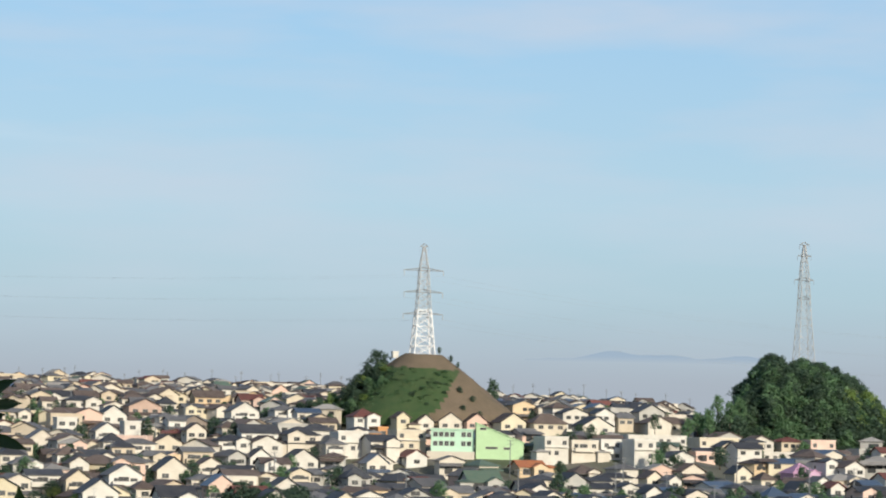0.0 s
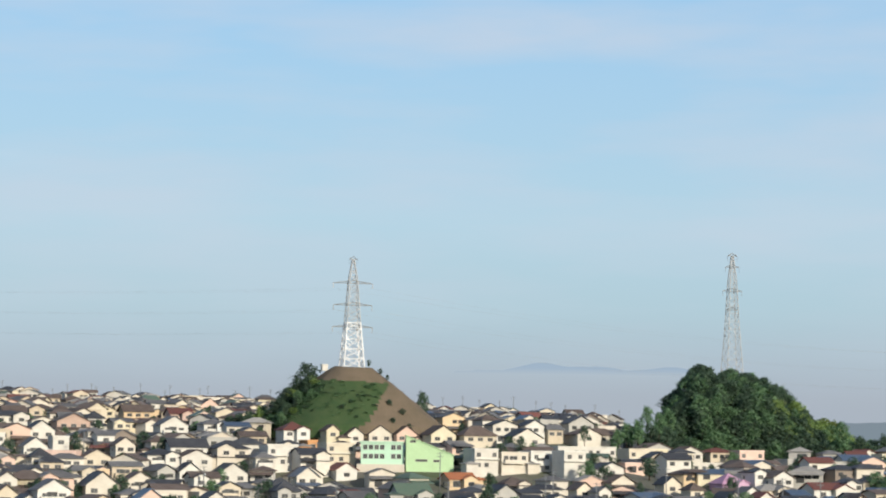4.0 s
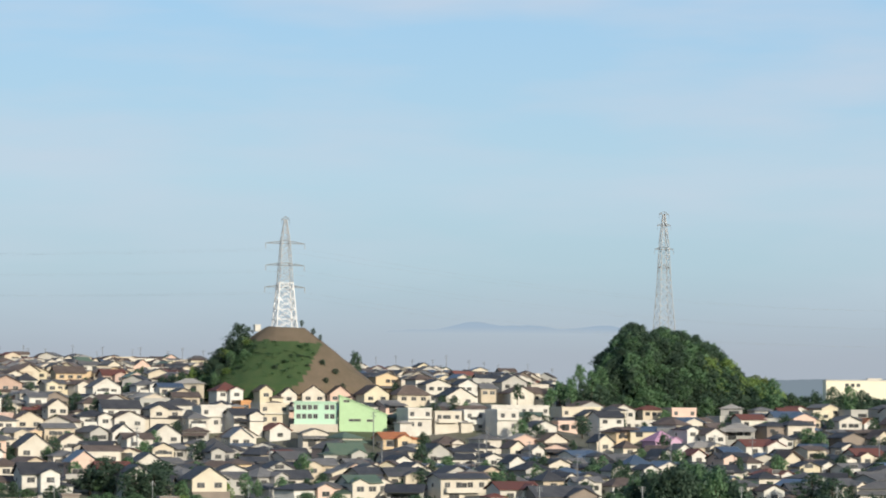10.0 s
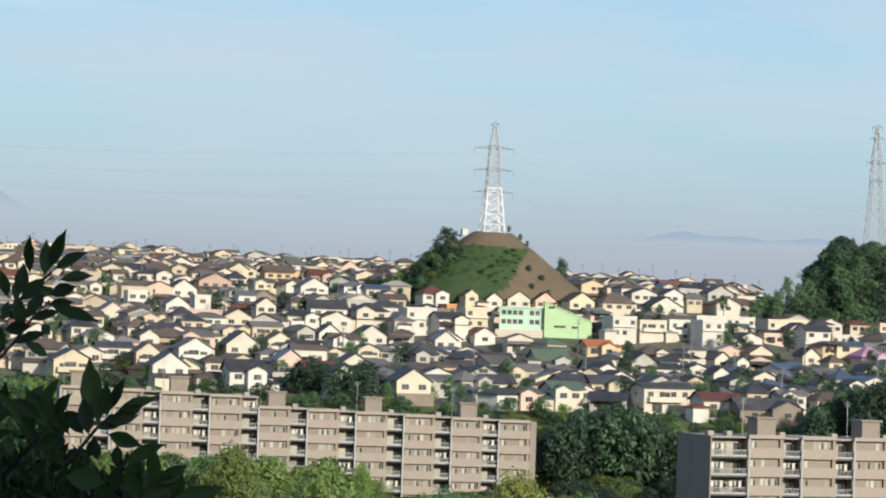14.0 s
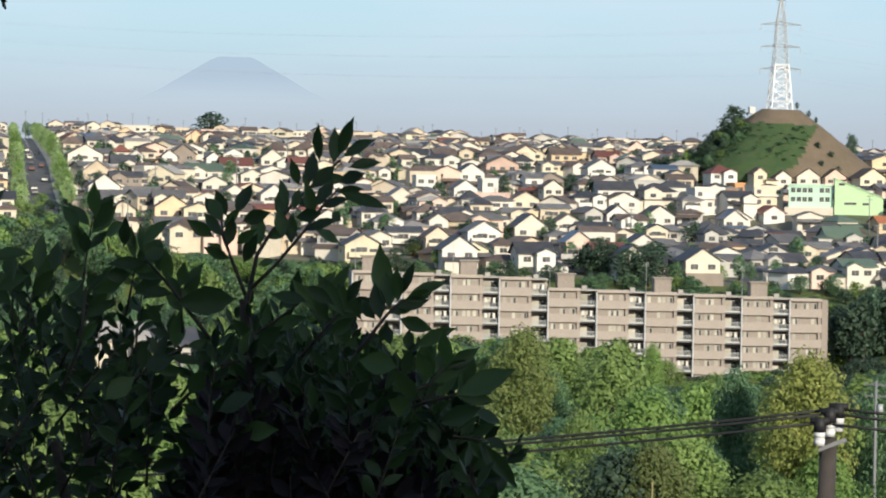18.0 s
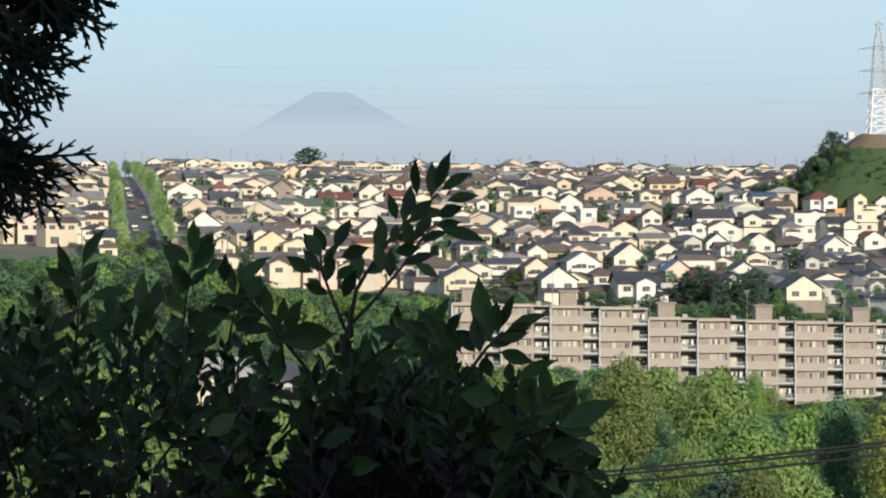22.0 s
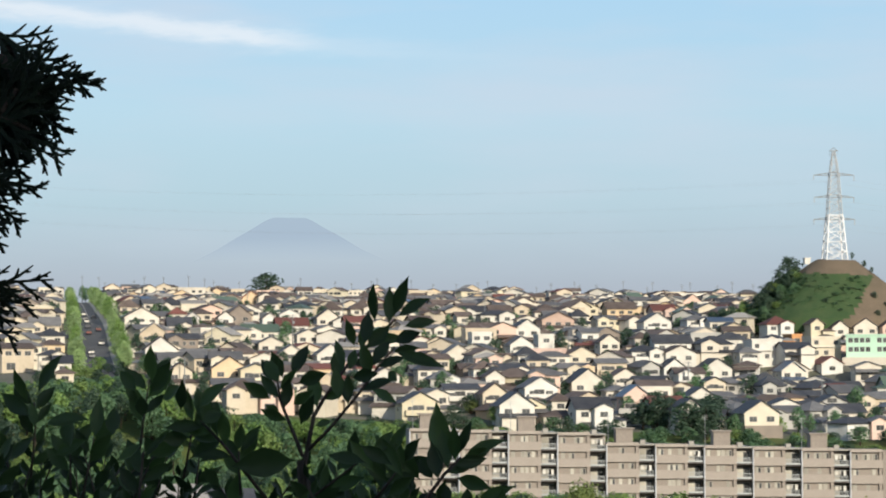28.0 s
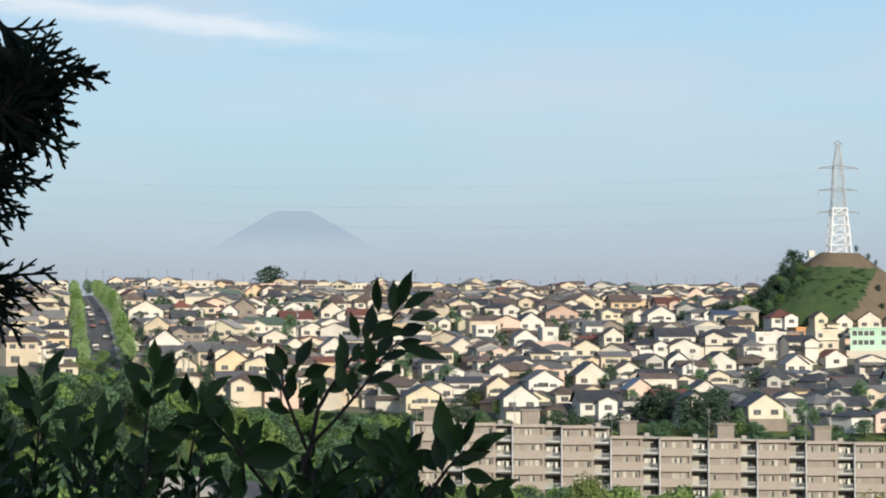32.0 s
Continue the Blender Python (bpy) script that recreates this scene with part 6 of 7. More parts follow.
# ---- the shrub before the camera ----
SHRUB_LEAF = leaf_material("shrub_leaves", (0.016, 0.040, 0.013), (0.125, 0.205, 0.058), 0.40, 0.36, 0.6, 6.0, 0.9)
# dry maroon leaves, near black to paint the shade in the shrub's core
CORE_LEAF = leaf_material("maroon_and_core_shade_leaves", (0.008, 0.006, 0.007), (0.028, 0.017, 0.019), 0.7, 0.05, 0.3, 6.0)
SHRUB_BARK = material("shrub_bark", (0.095, 0.072, 0.055), (0.055, 0.045, 0.036), 30.0, 0.9, 0.4)
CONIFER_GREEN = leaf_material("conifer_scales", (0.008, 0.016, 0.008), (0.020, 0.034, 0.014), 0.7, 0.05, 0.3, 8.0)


def leaf_shape(s, base, tip, w, nrm, curl=0.12):
    """A pointed oval leaf, folded along its rib and bent downwards at the tip."""
    base, tip = Vector(base), Vector(tip)
    d = tip - base
    side = d.cross(nrm).normalized() * (w / 2)
    up = side.cross(d).normalized() * d.length
    rib, left, right = [], [], []
    k0 = len(s.v)
    for k, q, lift in ((0.0, 0.0, 0.0), (0.10, 0.10, 0.02), (0.28, 0.72, 0.05), (0.50, 1.0, 0.06), (0.72, 0.72, 0.03), (0.88, 0.26, -0.02), (1.0, 0.0, -curl * 0.6)):
        c = base + d * k + up * lift * curl * 6
        rib.append(c - up * 0.10 * q)
        left.append(c - side * q)
        right.append(c + side * q)
    n = len(rib)
    s.v += [tuple(p) for p in rib + left + right]
    for i in range(n - 1):
        for a, b in ((k0 + i, k0 + n + i), (k0 + 2 * n + i, k0 + i)):
            s.f.append((a, b, b + 1, a + 1))
            s.m.append(0)


shrub = thing("shrub", "dark green leafy shrub standing in shade before the view", "shrub", pose(-0.9, 4.5, ground(-0.9, 4.5)))
SHRUB_AT = Vector((-0.9, 4.5, ground(-0.9, 4.5)))
SHRUB_UP = Vector((0.0095, 0, EYE - 0.006)) - SHRUB_AT  # from the eye's axes to the shrub's own


def stem(*pts, r=0.003, leaves=0):
    """A stem through a few points, with leaves set in turn to both sides."""
    s = Shape()
    rng = random.Random(int(pts[0][0] * 5000))
    for j in range(leaves):
        k = (0.35 + 0.65 * (j + 0.5) / leaves) * (len(pts) - 1)
        i = min(int(k), len(pts) - 2)
        a = Vector(pts[i]).lerp(Vector(pts[i + 1]), k - i)
        d = (Vector(pts[i + 1]) - Vector(pts[i])).normalized()
        side = Vector((d.z, 0, -d.x)) * (1 if j % 2 else -1)
        way = (d * rng.uniform(0.5, 1.1) + side * rng.uniform(0.5, 1.0) + Vector((0, rng.uniform(-0.4, 0.3), 0.15))).normalized()
        size = rng.uniform(0.045, 0.07)
        leaf(tuple(a), tuple(a + way * size), size * rng.uniform(0.34, 0.42))
    pts = [Vector(p) + SHRUB_UP for p in pts]
    s.path(pts, [r * 1.25 * (1 - 0.6 * i / len(pts)) for i in range(len(pts))], 7)
    part("branch", s.mesh("branch", [SHRUB_BARK], True), shrub)


def leaf(a, b, w):
    s = Shape()
    rng = random.Random(int(a[0] * 9000 + a[2] * 7000))
    nrm = Vector((rng.uniform(-0.5, 0.5), -1, rng.uniform(-0.1, 0.9)))
    up = SHRUB_UP
    a, b = Vector(a), Vector(b)
    leaf_shape(s, a + up, a + (b - a) * 1.15 + up, w * 1.10, nrm, rng.uniform(0.05, 0.2))
    part("leaf", s.mesh("leaf", [SHRUB_LEAF], True), shrub)


stem((-0.978, 4.589, -0.334), (-0.977, 4.609, -0.168), (-0.965, 4.629, -0.084), (-0.95, 4.649, -0.052), (-0.908, 4.669, 0.012), (-0.868, 4.689, 0.054), (-0.822, 4.709, 0.099), r=0.004, leaves=7)
stem((-0.967, 4.587, -0.146), (-0.928, 4.607, -0.104), (-0.878, 4.627, -0.041), (-0.844, 4.647, 0.011), (-0.817, 4.667, 0.045), r=0.003, leaves=6)
stem((-0.93, 4.364, -0.149), (-0.955, 4.384, -0.099), (-0.98, 4.404, -0.049), (-0.989, 4.424, -0.014), r=0.003, leaves=5)
stem((-0.729, 4.371, -0.248), (-0.681, 4.391, -0.181), (-0.654, 4.411, -0.152), r=0.003, leaves=6)
stem((-1.492, 4.559, -0.199), (-1.49, 4.579, -0.104), (-1.499, 4.599, -0.056), r=0.002, leaves=5)
stem((-1.277, 4.534, -0.166), (-1.272, 4.554, -0.082), (-1.267, 4.574, -0.014), r=0.002, leaves=6)
stem((-1.186, 4.517, -0.196), (-1.175, 4.537, -0.108), (-1.169, 4.557, -0.063), r=0.002, leaves=6)
stem((-1.006, 4.427, -0.232), (-1.094, 4.447, -0.131), (-1.141, 4.467, -0.089), r=0.003, leaves=8)
stem((-1.375, 4.501, -0.238), (-1.358, 4.521, -0.123), r=0.002, leaves=4)
stem((-1.397, 4.502, -0.217), (-1.404, 4.522, -0.145), r=0.002, leaves=4)
stem((-0.853, 4.495, -0.265), (-0.805, 4.515, -0.205), (-0.775, 4.535, -0.164), r=0.003, leaves=6)
stem((-0.915, 4.39, -0.22), (-0.837, 4.41, -0.16), (-0.779, 4.43, -0.151), r=0.002, leaves=5)
stem((-1.065, 4.458, -0.224), (-1.073, 4.478, -0.143), r=0.002, leaves=4)
stem((-0.679, 4.448, -0.337), (-0.61, 4.468, -0.306), (-0.588, 4.488, -0.276), r=0.003, leaves=6)
stem((-0.691, 4.531, -0.364), (-0.58, 4.551, -0.331), (-0.551, 4.571, -0.322), r=0.003, leaves=6)
stem((-0.606, 4.599, -0.409), (-0.534, 4.619, -0.419), r=0.003, leaves=4)
stem((-0.963, 4.587, -0.565), (-0.971, 4.607, -0.293), (-0.988, 4.627, -0.167), r=0.013, leaves=0)
stem((-1.092, 4.486, -0.371), (-1.013, 4.506, -0.288), (-0.954, 4.526, -0.267), r=0.003, leaves=6)
stem((-1.192, 4.461, -0.351), (-1.134, 4.481, -0.289), (-1.066, 4.501, -0.247), r=0.003, leaves=6)
stem((-1.285, 4.417, -0.351), (-1.25, 4.437, -0.248), (-1.246, 4.457, -0.146), r=0.003, leaves=6)
leaf((-0.757, 4.307, 0.094), (-0.73, 4.279, 0.156), 0.024)
leaf((-0.767, 4.393, 0.096), (-0.712, 4.382, 0.127), 0.026)
leaf((-0.754, 4.376, 0.078), (-0.702, 4.4, 0.09), 0.022)
leaf((-0.774, 4.405, 0.051), (-0.732, 4.409, 0.069), 0.026)
leaf((-0.764, 4.347, 0.035), (-0.68, 4.319, 0.012), 0.024)
leaf((-0.8, 4.365, 0.085), (-0.8, 4.343, 0.147), 0.024)
leaf((-0.825, 4.402, 0.046), (-0.825, 4.432, 0.102), 0.024)
leaf((-0.85, 4.435, 0.044), (-0.86, 4.416, 0.089), 0.018)
leaf((-0.879, 4.479, -0.001), (-0.895, 4.497, 0.054), 0.018)
leaf((-0.862, 4.447, 0.001), (-0.857, 4.471, 0.037), 0.018)
leaf((-0.834, 4.453, 0.039), (-0.796, 4.47, 0.08), 0.026)
leaf((-0.806, 4.371, 0.013), (-0.784, 4.4, 0.051), 0.024)
leaf((-0.868, 4.492, -0.011), (-0.82, 4.472, -0.004), 0.024)
leaf((-0.881, 4.451, -0.052), (-0.891, 4.464, 0.001), 0.024)
leaf((-0.854, 4.392, -0.049), (-0.852, 4.394, -0.011), 0.016)
leaf((-0.814, 4.398, -0.031), (-0.776, 4.423, -0.052), 0.022)
leaf((-0.917, 4.4, -0.097), (-0.893, 4.42, -0.088), 0.013)
leaf((-0.972, 4.371, -0.021), (-1.003, 4.394, 0.019), 0.024)
leaf((-0.99, 4.48, -0.014), (-1.01, 4.478, 0.032), 0.022)
leaf((-0.961, 4.414, -0.011), (-0.94, 4.439, 0.044), 0.026)
leaf((-0.958, 4.445, -0.021), (-0.91, 4.444, -0.004), 0.026)
leaf((-0.982, 4.344, -0.049), (-1.025, 4.334, -0.021), 0.024)
leaf((-0.965, 4.44, -0.06), (-0.929, 4.42, -0.037), 0.020)
leaf((-0.96, 4.482, -0.098), (-0.935, 4.468, -0.048), 0.026)
leaf((-0.997, 4.482, -0.083), (-1.018, 4.471, -0.062), 0.020)
leaf((-0.702, 4.491, -0.178), (-0.711, 4.504, -0.069), 0.040)
leaf((-0.658, 4.401, -0.149), (-0.637, 4.402, -0.093), 0.022)
leaf((-0.657, 4.43, -0.157), (-0.586, 4.436, -0.122), 0.026)
leaf((-0.657, 4.362, -0.184), (-0.599, 4.345, -0.201), 0.026)
leaf((-0.752, 4.402, -0.192), (-0.808, 4.428, -0.118), 0.028)
leaf((-0.758, 4.425, -0.162), (-0.731, 4.399, -0.123), 0.024)
leaf((-0.711, 4.464, -0.194), (-0.738, 4.478, -0.16), 0.024)
leaf((-0.704, 4.482, -0.235), (-0.692, 4.463, -0.2), 0.020)
leaf((-0.959, 4.449, -0.159), (-1.057, 4.422, -0.167), 0.050)
leaf((-0.882, 4.431, -0.173), (-0.836, 4.417, -0.148), 0.026)
leaf((-0.81, 4.345, -0.16), (-0.878, 4.368, -0.147), 0.024)
leaf((-1.404, 4.321, -0.04), (-1.366, 4.323, 0.026), 0.028)
leaf((-1.467, 4.471, -0.057), (-1.49, 4.455, -0.001), 0.020)
leaf((-1.421, 4.342, -0.08), (-1.48, 4.365, -0.042), 0.028)
leaf((-1.429, 4.385, -0.101), (-1.438, 4.398, -0.059), 0.018)
leaf((-1.387, 4.306, -0.093), (-1.314, 4.298, -0.08), 0.028)
leaf((-1.345, 4.334, -0.141), (-1.355, 4.345, -0.076), 0.032)
leaf((-1.298, 4.317, -0.12), (-1.296, 4.344, -0.054), 0.024)
leaf((-1.259, 4.305, -0.115), (-1.262, 4.319, -0.066), 0.028)
leaf((-1.187, 4.304, -0.02), (-1.188, 4.29, 0.04), 0.024)
leaf((-1.236, 4.463, -0.041), (-1.197, 4.442, 0.011), 0.030)
leaf((-1.224, 4.337, -0.035), (-1.257, 4.348, 0.0), 0.022)
leaf((-1.191, 4.377, -0.051), (-1.154, 4.35, -0.026), 0.024)
leaf((-1.187, 4.498, -0.073), (-1.179, 4.477, -0.02), 0.020)
leaf((-1.106, 4.307, -0.065), (-1.059, 4.298, -0.022), 0.028)
leaf((-1.13, 4.423, -0.092), (-1.098, 4.438, -0.073), 0.028)
leaf((-1.211, 4.323, -0.08), (-1.21, 4.313, -0.046), 0.022)
leaf((-1.034, 4.306, -0.139), (-1.027, 4.303, -0.096), 0.020)
leaf((-1.212, 4.453, -0.124), (-1.171, 4.468, -0.119), 0.028)
leaf((-1.246, 4.48, -0.155), (-1.189, 4.496, -0.132), 0.026)
leaf((-1.164, 4.472, -0.16), (-1.113, 4.485, -0.126), 0.032)
leaf((-0.783, 4.395, 0.001), (-0.765, 4.378, -0.014), 0.018)
leaf((-0.637, 4.432, -0.241), (-0.57, 4.421, -0.205), 0.026)
leaf((-0.82, 4.32, -0.127), (-0.769, 4.317, -0.157), 0.024)
leaf((-0.907, 4.475, -0.214), (-0.845, 4.453, -0.192), 0.026)
leaf((-0.921, 4.417, -0.241), (-0.878, 4.411, -0.21), 0.028)
leaf((-0.785, 4.403, -0.22), (-0.741, 4.382, -0.189), 0.024)
leaf((-1.427, 4.492, -0.154), (-1.368, 4.477, -0.127), 0.028)
leaf((-1.49, 4.421, -0.162), (-1.446, 4.416, -0.121), 0.028)
leaf((-1.253, 4.304, -0.157), (-1.213, 4.307, -0.129), 0.026)
leaf((-0.562, 4.328, -0.268), (-0.566, 4.302, -0.209), 0.028)
leaf((-0.588, 4.307, -0.287), (-0.608, 4.286, -0.244), 0.026)
leaf((-0.55, 4.319, -0.317), (-0.456, 4.327, -0.272), 0.046)
leaf((-0.53, 4.402, -0.347), (-0.481, 4.431, -0.368), 0.026)
leaf((-0.519, 4.487, -0.409), (-0.462, 4.516, -0.486), 0.026)
leaf((-0.498, 4.346, -0.389), (-0.462, 4.343, -0.403), 0.020)
leaf((-0.65, 4.35, -0.27), (-0.716, 4.356, -0.26), 0.040)
leaf((-0.677, 4.425, -0.238), (-0.686, 4.443, -0.205), 0.020)
leaf((-0.731, 4.442, -0.196), (-0.771, 4.427, -0.136), 0.026)
leaf((-0.803, 4.385, -0.18), (-0.845, 4.386, -0.126), 0.024)
leaf((-0.612, 4.301, -0.325), (-0.643, 4.273, -0.275), 0.030)
leaf((-0.587, 4.382, -0.37), (-0.515, 4.358, -0.341), 0.034)
leaf((-0.637, 4.445, -0.356), (-0.676, 4.429, -0.336), 0.034)
leaf((-0.929, 4.32, -0.389), (-0.865, 4.301, -0.381), 0.034)
leaf((-0.976, 4.346, -0.357), (-0.912, 4.329, -0.325), 0.040)
leaf((-1.041, 4.404, -0.333), (-1.01, 4.402, -0.292), 0.036)
leaf((-1.114, 4.362, -0.282), (-1.065, 4.37, -0.266), 0.034)
leaf((-1.18, 4.342, -0.342), (-1.136, 4.367, -0.303), 0.036)

# outline of the shrub's body: across, and height against the eye
BODY = [(-1.9, -0.03), (-1.74, -0.03), (-1.45, -0.08), (-1.39, -0.08), (-1.33, -0.06), (-1.27, -0.06), (-1.18, -0.10), (-1.10, -0.13), (-0.99, -0.15), (-0.92, -0.18), (-0.84, -0.20), (-0.76, -0.20), (-0.70, -0.21), (-0.66, -0.25), (-0.61, -0.31), (-0.55, -0.36), (-0.50, -0.45), (-0.44, -0.60)]


def shrub_body():
    rng = random.Random(21)
    up = SHRUB_UP
    mass, core_mass, twigs = Shape(), Shape(), Shape()
    singles = 0
    trunk = Shape()
    root = Vector((0.0, 0.15, -0.2))
    for i in range(5):
        foot = root + Vector((rng.uniform(-0.25, 0.25), rng.uniform(-0.1, 0.1), 0))
        head = Vector((rng.uniform(-1.4, -0.55), 4.7 + rng.uniform(-0.1, 0.2), -0.45)) + up
        mid = foot.lerp(head, 0.5) + Vector((rng.uniform(-0.1, 0.1), 0, 0))
        trunk.tube(foot, mid, 0.035, 0.025, 8)
        trunk.tube(mid, head, 0.025, 0.010, 8)
    part("trunk", trunk.mesh("trunk", [SHRUB_BARK], True), shrub)
    # leafy shoots: most end inside the body, some at its outline
    for i in range(590):
        zone = rng.choice("llllcccccccccccccr")
        x = rng.uniform(-1.86, -1.03) if zone == "l" else rng.uniform(-1.03, -0.60) if zone == "c" else rng.uniform(-0.62, -0.47)
        top = blend(x, BODY)
        deep = rng.choice([0.08, 0.12, 0.16, 0.20, 0.25, 0.29, 0.34, 0.40, 0.45, 0.52, 0.6] if zone == "l" else [0.05, 0.09, 0.12, 0.15, 0.18, 0.22, 0.26, 0.30, 0.34, 0.38, 0.44, 0.5, 0.56])
        y = rng.uniform(4.45, 5.25)
        head = Vector((x, y, top - 0.01 - deep * 0.9 + rng.uniform(-0.05, 0.02)))
        head *= y / 4.6
        # most inner shoots of the middle take the dark leaf, as painted shade
        shaded_core = zone == "c" and -1.02 < x < -0.58 and deep > 0.13 and rng.random() < 0.93
        lean = Vector((rng.gauss(0.05, 0.35), rng.gauss(-0.1, 0.3), 1.0)).normalized()
        long = rng.uniform(0.14, 0.28)
        foot = head - lean * long
        twigs.tube(foot + up, head + up, 0.0030, 0.0014, 5)
        count = int(long / 0.016)
        turn = rng.uniform(0, 6.28)
        for j in range(count + 1):
            k = j / count
            a = foot.lerp(head, 0.15 + 0.85 * k) + up
            w = turn + j * 2.4
            out = Vector((math.cos(w), 0.5 * math.sin(w) - 0.1, 0)).normalized()
            way = (lean * (0.5 + 0.9 * k) + out * (1.0 if j < count else 0.15) + Vector((0, 0, rng.uniform(-0.25, 0.1)))).normalized()
            size = rng.uniform(0.036, 0.070) * (1.0 if k < 0.8 else 0.85)
            nrm = Vector((rng.uniform(-1.3, 1.3), -1, rng.uniform(-0.7, 1.6)))
            single = singles < 190 and not shaded_core and deep < 0.25 and rng.random() < 0.5
            s = Shape() if single else core_mass if shaded_core else mass
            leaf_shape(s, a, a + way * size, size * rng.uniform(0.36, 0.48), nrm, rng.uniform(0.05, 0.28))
            if single:
                part("leaf", s.mesh("leaf", [SHRUB_LEAF], True), shrub)
                singles += 1
    tagged(part("foliage", mass.mesh("foliage", [SHRUB_LEAF], True), shrub), kind="stuff")
    tagged(part("withered_foliage", core_mass.mesh("withered_foliage", [CORE_LEAF], True), shrub, "dry maroon leaves in the middle, coloured dark for the shade there"), kind="stuff")
    tagged(part("twig_tangle", twigs.mesh("twig_tangle", [SHRUB_BARK], True), shrub), kind="stuff")


shrub_body()

# ---- the conifer at the edge of the view ----


def conifer():
    rng = random.Random(8)
    at = Vector((-2.35, 4.7, ground(-2.35, 4.7)))
    ob = thing("conifer_tree", "dark conifer with flat scaly sprays in shade", "tree", Matrix.Translation(at))
    s = Shape()
    s.tube((0, 0, -0.3), (0, 0, 6.5), 0.16, 0.05, 10)
    part("trunk", s.mesh("trunk", [BARK], True), ob)
    up = Vector((0.0095, 0, EYE - 0.006)) - at

    def spray(s, a, d, n, long, level):
        """A flat twig that forks again and again to both sides."""
        side = d.cross(n).normalized()
        count = max(3, int(long / (0.016 if level else 0.020)))
        tip = a + d * long
        r = (0.0052, 0.0042, 0.0036)[level]
        bend = Vector((0, 0, -0.05 * long))
        mid = a.lerp(tip, 0.5) + bend
        s.tube(a, mid, r, r * 0.9, 4)
        s.tube(mid, tip, r * 0.9, r * 0.45, 4)
        if level == 2:
            return
        for i in range(1, count):
            k = i / count
            q = (-1) ** i
            w = radians(rng.uniform(26, 40)) * q
            dd = (d * math.cos(w) + side * math.sin(w) + n * rng.uniform(-0.12, 0.12)).normalized()
            base = a.lerp(mid, k * 2) if k < 0.5 else mid.lerp(tip, k * 2 - 1)
            spray(s, base, dd, n, long * (0.42 if level == 0 else 0.36) * (1.08 - 0.75 * k) * rng.uniform(0.8, 1.15), level + 1)

    def branch(tip, reach, rise, spread=4):
        """A bough from the trunk's side with sprays fanned about its end."""
        tip = Vector(tip) + up
        d = Vector((math.cos(radians(rise)), -0.05, math.sin(radians(rise)))).normalized()
        foot = tip - d * reach
        bough = Shape()
        bough.tube(Vector((0, 0, foot.z - 0.25)), foot, 0.02, 0.008, 6)
        bough.tube(foot, tip - d * reach * 0.4, 0.008, 0.004, 6)
        b = part("bough", bough.mesh("bough", [BARK], True), ob)
        s = Shape()
        for j in range(spread):
            w = radians((j - (spread - 1) / 2) * 17 + rng.uniform(-6, 6))
            dj = Vector((math.cos(radians(rise) + w), rng.uniform(-0.3, 0.3), math.sin(radians(rise) + w))).normalized()
            n = Vector((rng.uniform(-0.4, 0.4), -1, rng.uniform(-0.5, 0.5))).normalized()
            n = (n - dj * n.dot(dj)).normalized()
            spray(s, foot + d * reach * rng.uniform(0.0, 0.25), dj, n, reach * rng.uniform(0.72, 1.0), 0)
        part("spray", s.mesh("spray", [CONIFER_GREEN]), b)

    for tip, reach, rise, spread in (
            ((-1.579, 4.49, 0.634), 0.18, 40, 3), ((-1.507, 4.35, 0.593), 0.21, 35, 3), ((-1.520, 4.47, 0.596), 0.24, 30, 3), ((-1.478, 4.47, 0.587), 0.21, 55, 3),
            ((-1.423, 4.38, 0.574), 0.18, 55, 3), ((-1.405, 4.44, 0.573), 0.24, 48, 3), ((-1.390, 4.45, 0.559), 0.21, 28, 3), ((-1.348, 4.44, 0.497), 0.24, -8, 3),
            ((-1.376, 4.48, 0.477), 0.24, -35, 3), ((-1.403, 4.49, 0.467), 0.24, -50, 3), ((-1.415, 4.49, 0.446), 0.24, -25, 3), ((-1.375, 4.38, 0.409), 0.18, -25, 3),
            ((-1.410, 4.48, 0.405), 0.21, -45, 3), ((-1.417, 4.41, 0.389), 0.21, -65, 3), ((-1.490, 4.49, 0.378), 0.21, -65, 3), ((-1.489, 4.48, 0.344), 0.24, -20, 3),
            ((-1.446, 4.37, 0.296), 0.18, -35, 3), ((-1.471, 4.38, 0.290), 0.18, -55, 3), ((-1.478, 4.37, 0.233), 0.18, -25, 3), ((-1.511, 4.36, 0.213), 0.24, -55, 3),
            ((-1.456, 4.40, 0.130), 0.24, -15, 3), ((-1.505, 4.45, 0.117), 0.18, -28, 3), ((-1.527, 4.50, 0.096), 0.21, -45, 3), ((-1.546, 4.47, 0.062), 0.24, -58, 3),
            ((-1.549, 4.42, 0.027), 0.21, -32, 3), ((-1.587, 4.47, 0.015), 0.21, -45, 3), ((-1.596, 4.40, 0.159), 0.21, 0, 3), ((-1.499, 4.43, 0.530), 0.20, 10, 4),
            ((-1.480, 4.54, 0.532), 0.20, 15, 4), ((-1.468, 4.51, 0.464), 0.20, -15, 4), ((-1.571, 4.58, 0.495), 0.20, -5, 4), ((-1.564, 4.57, 0.321), 0.20, -40, 4),
            ((-1.479, 4.58, 0.503), 0.20, -5, 4), ((-1.568, 4.49, 0.559), 0.20, 20, 4), ((-1.598, 4.58, 0.420), 0.20, -20, 4), ((-1.580, 4.50, 0.110), 0.20, -30, 4),
            ((-1.591, 4.46, 0.141), 0.20, -15, 4)):
        branch(tip, reach, rise, spread)


conifer()

CANE = material("dry_bamboo", (0.36, 0.31, 0.14), (0.28, 0.24, 0.11), 2.0, 0.6)

# ---- the near pole with its wires ----


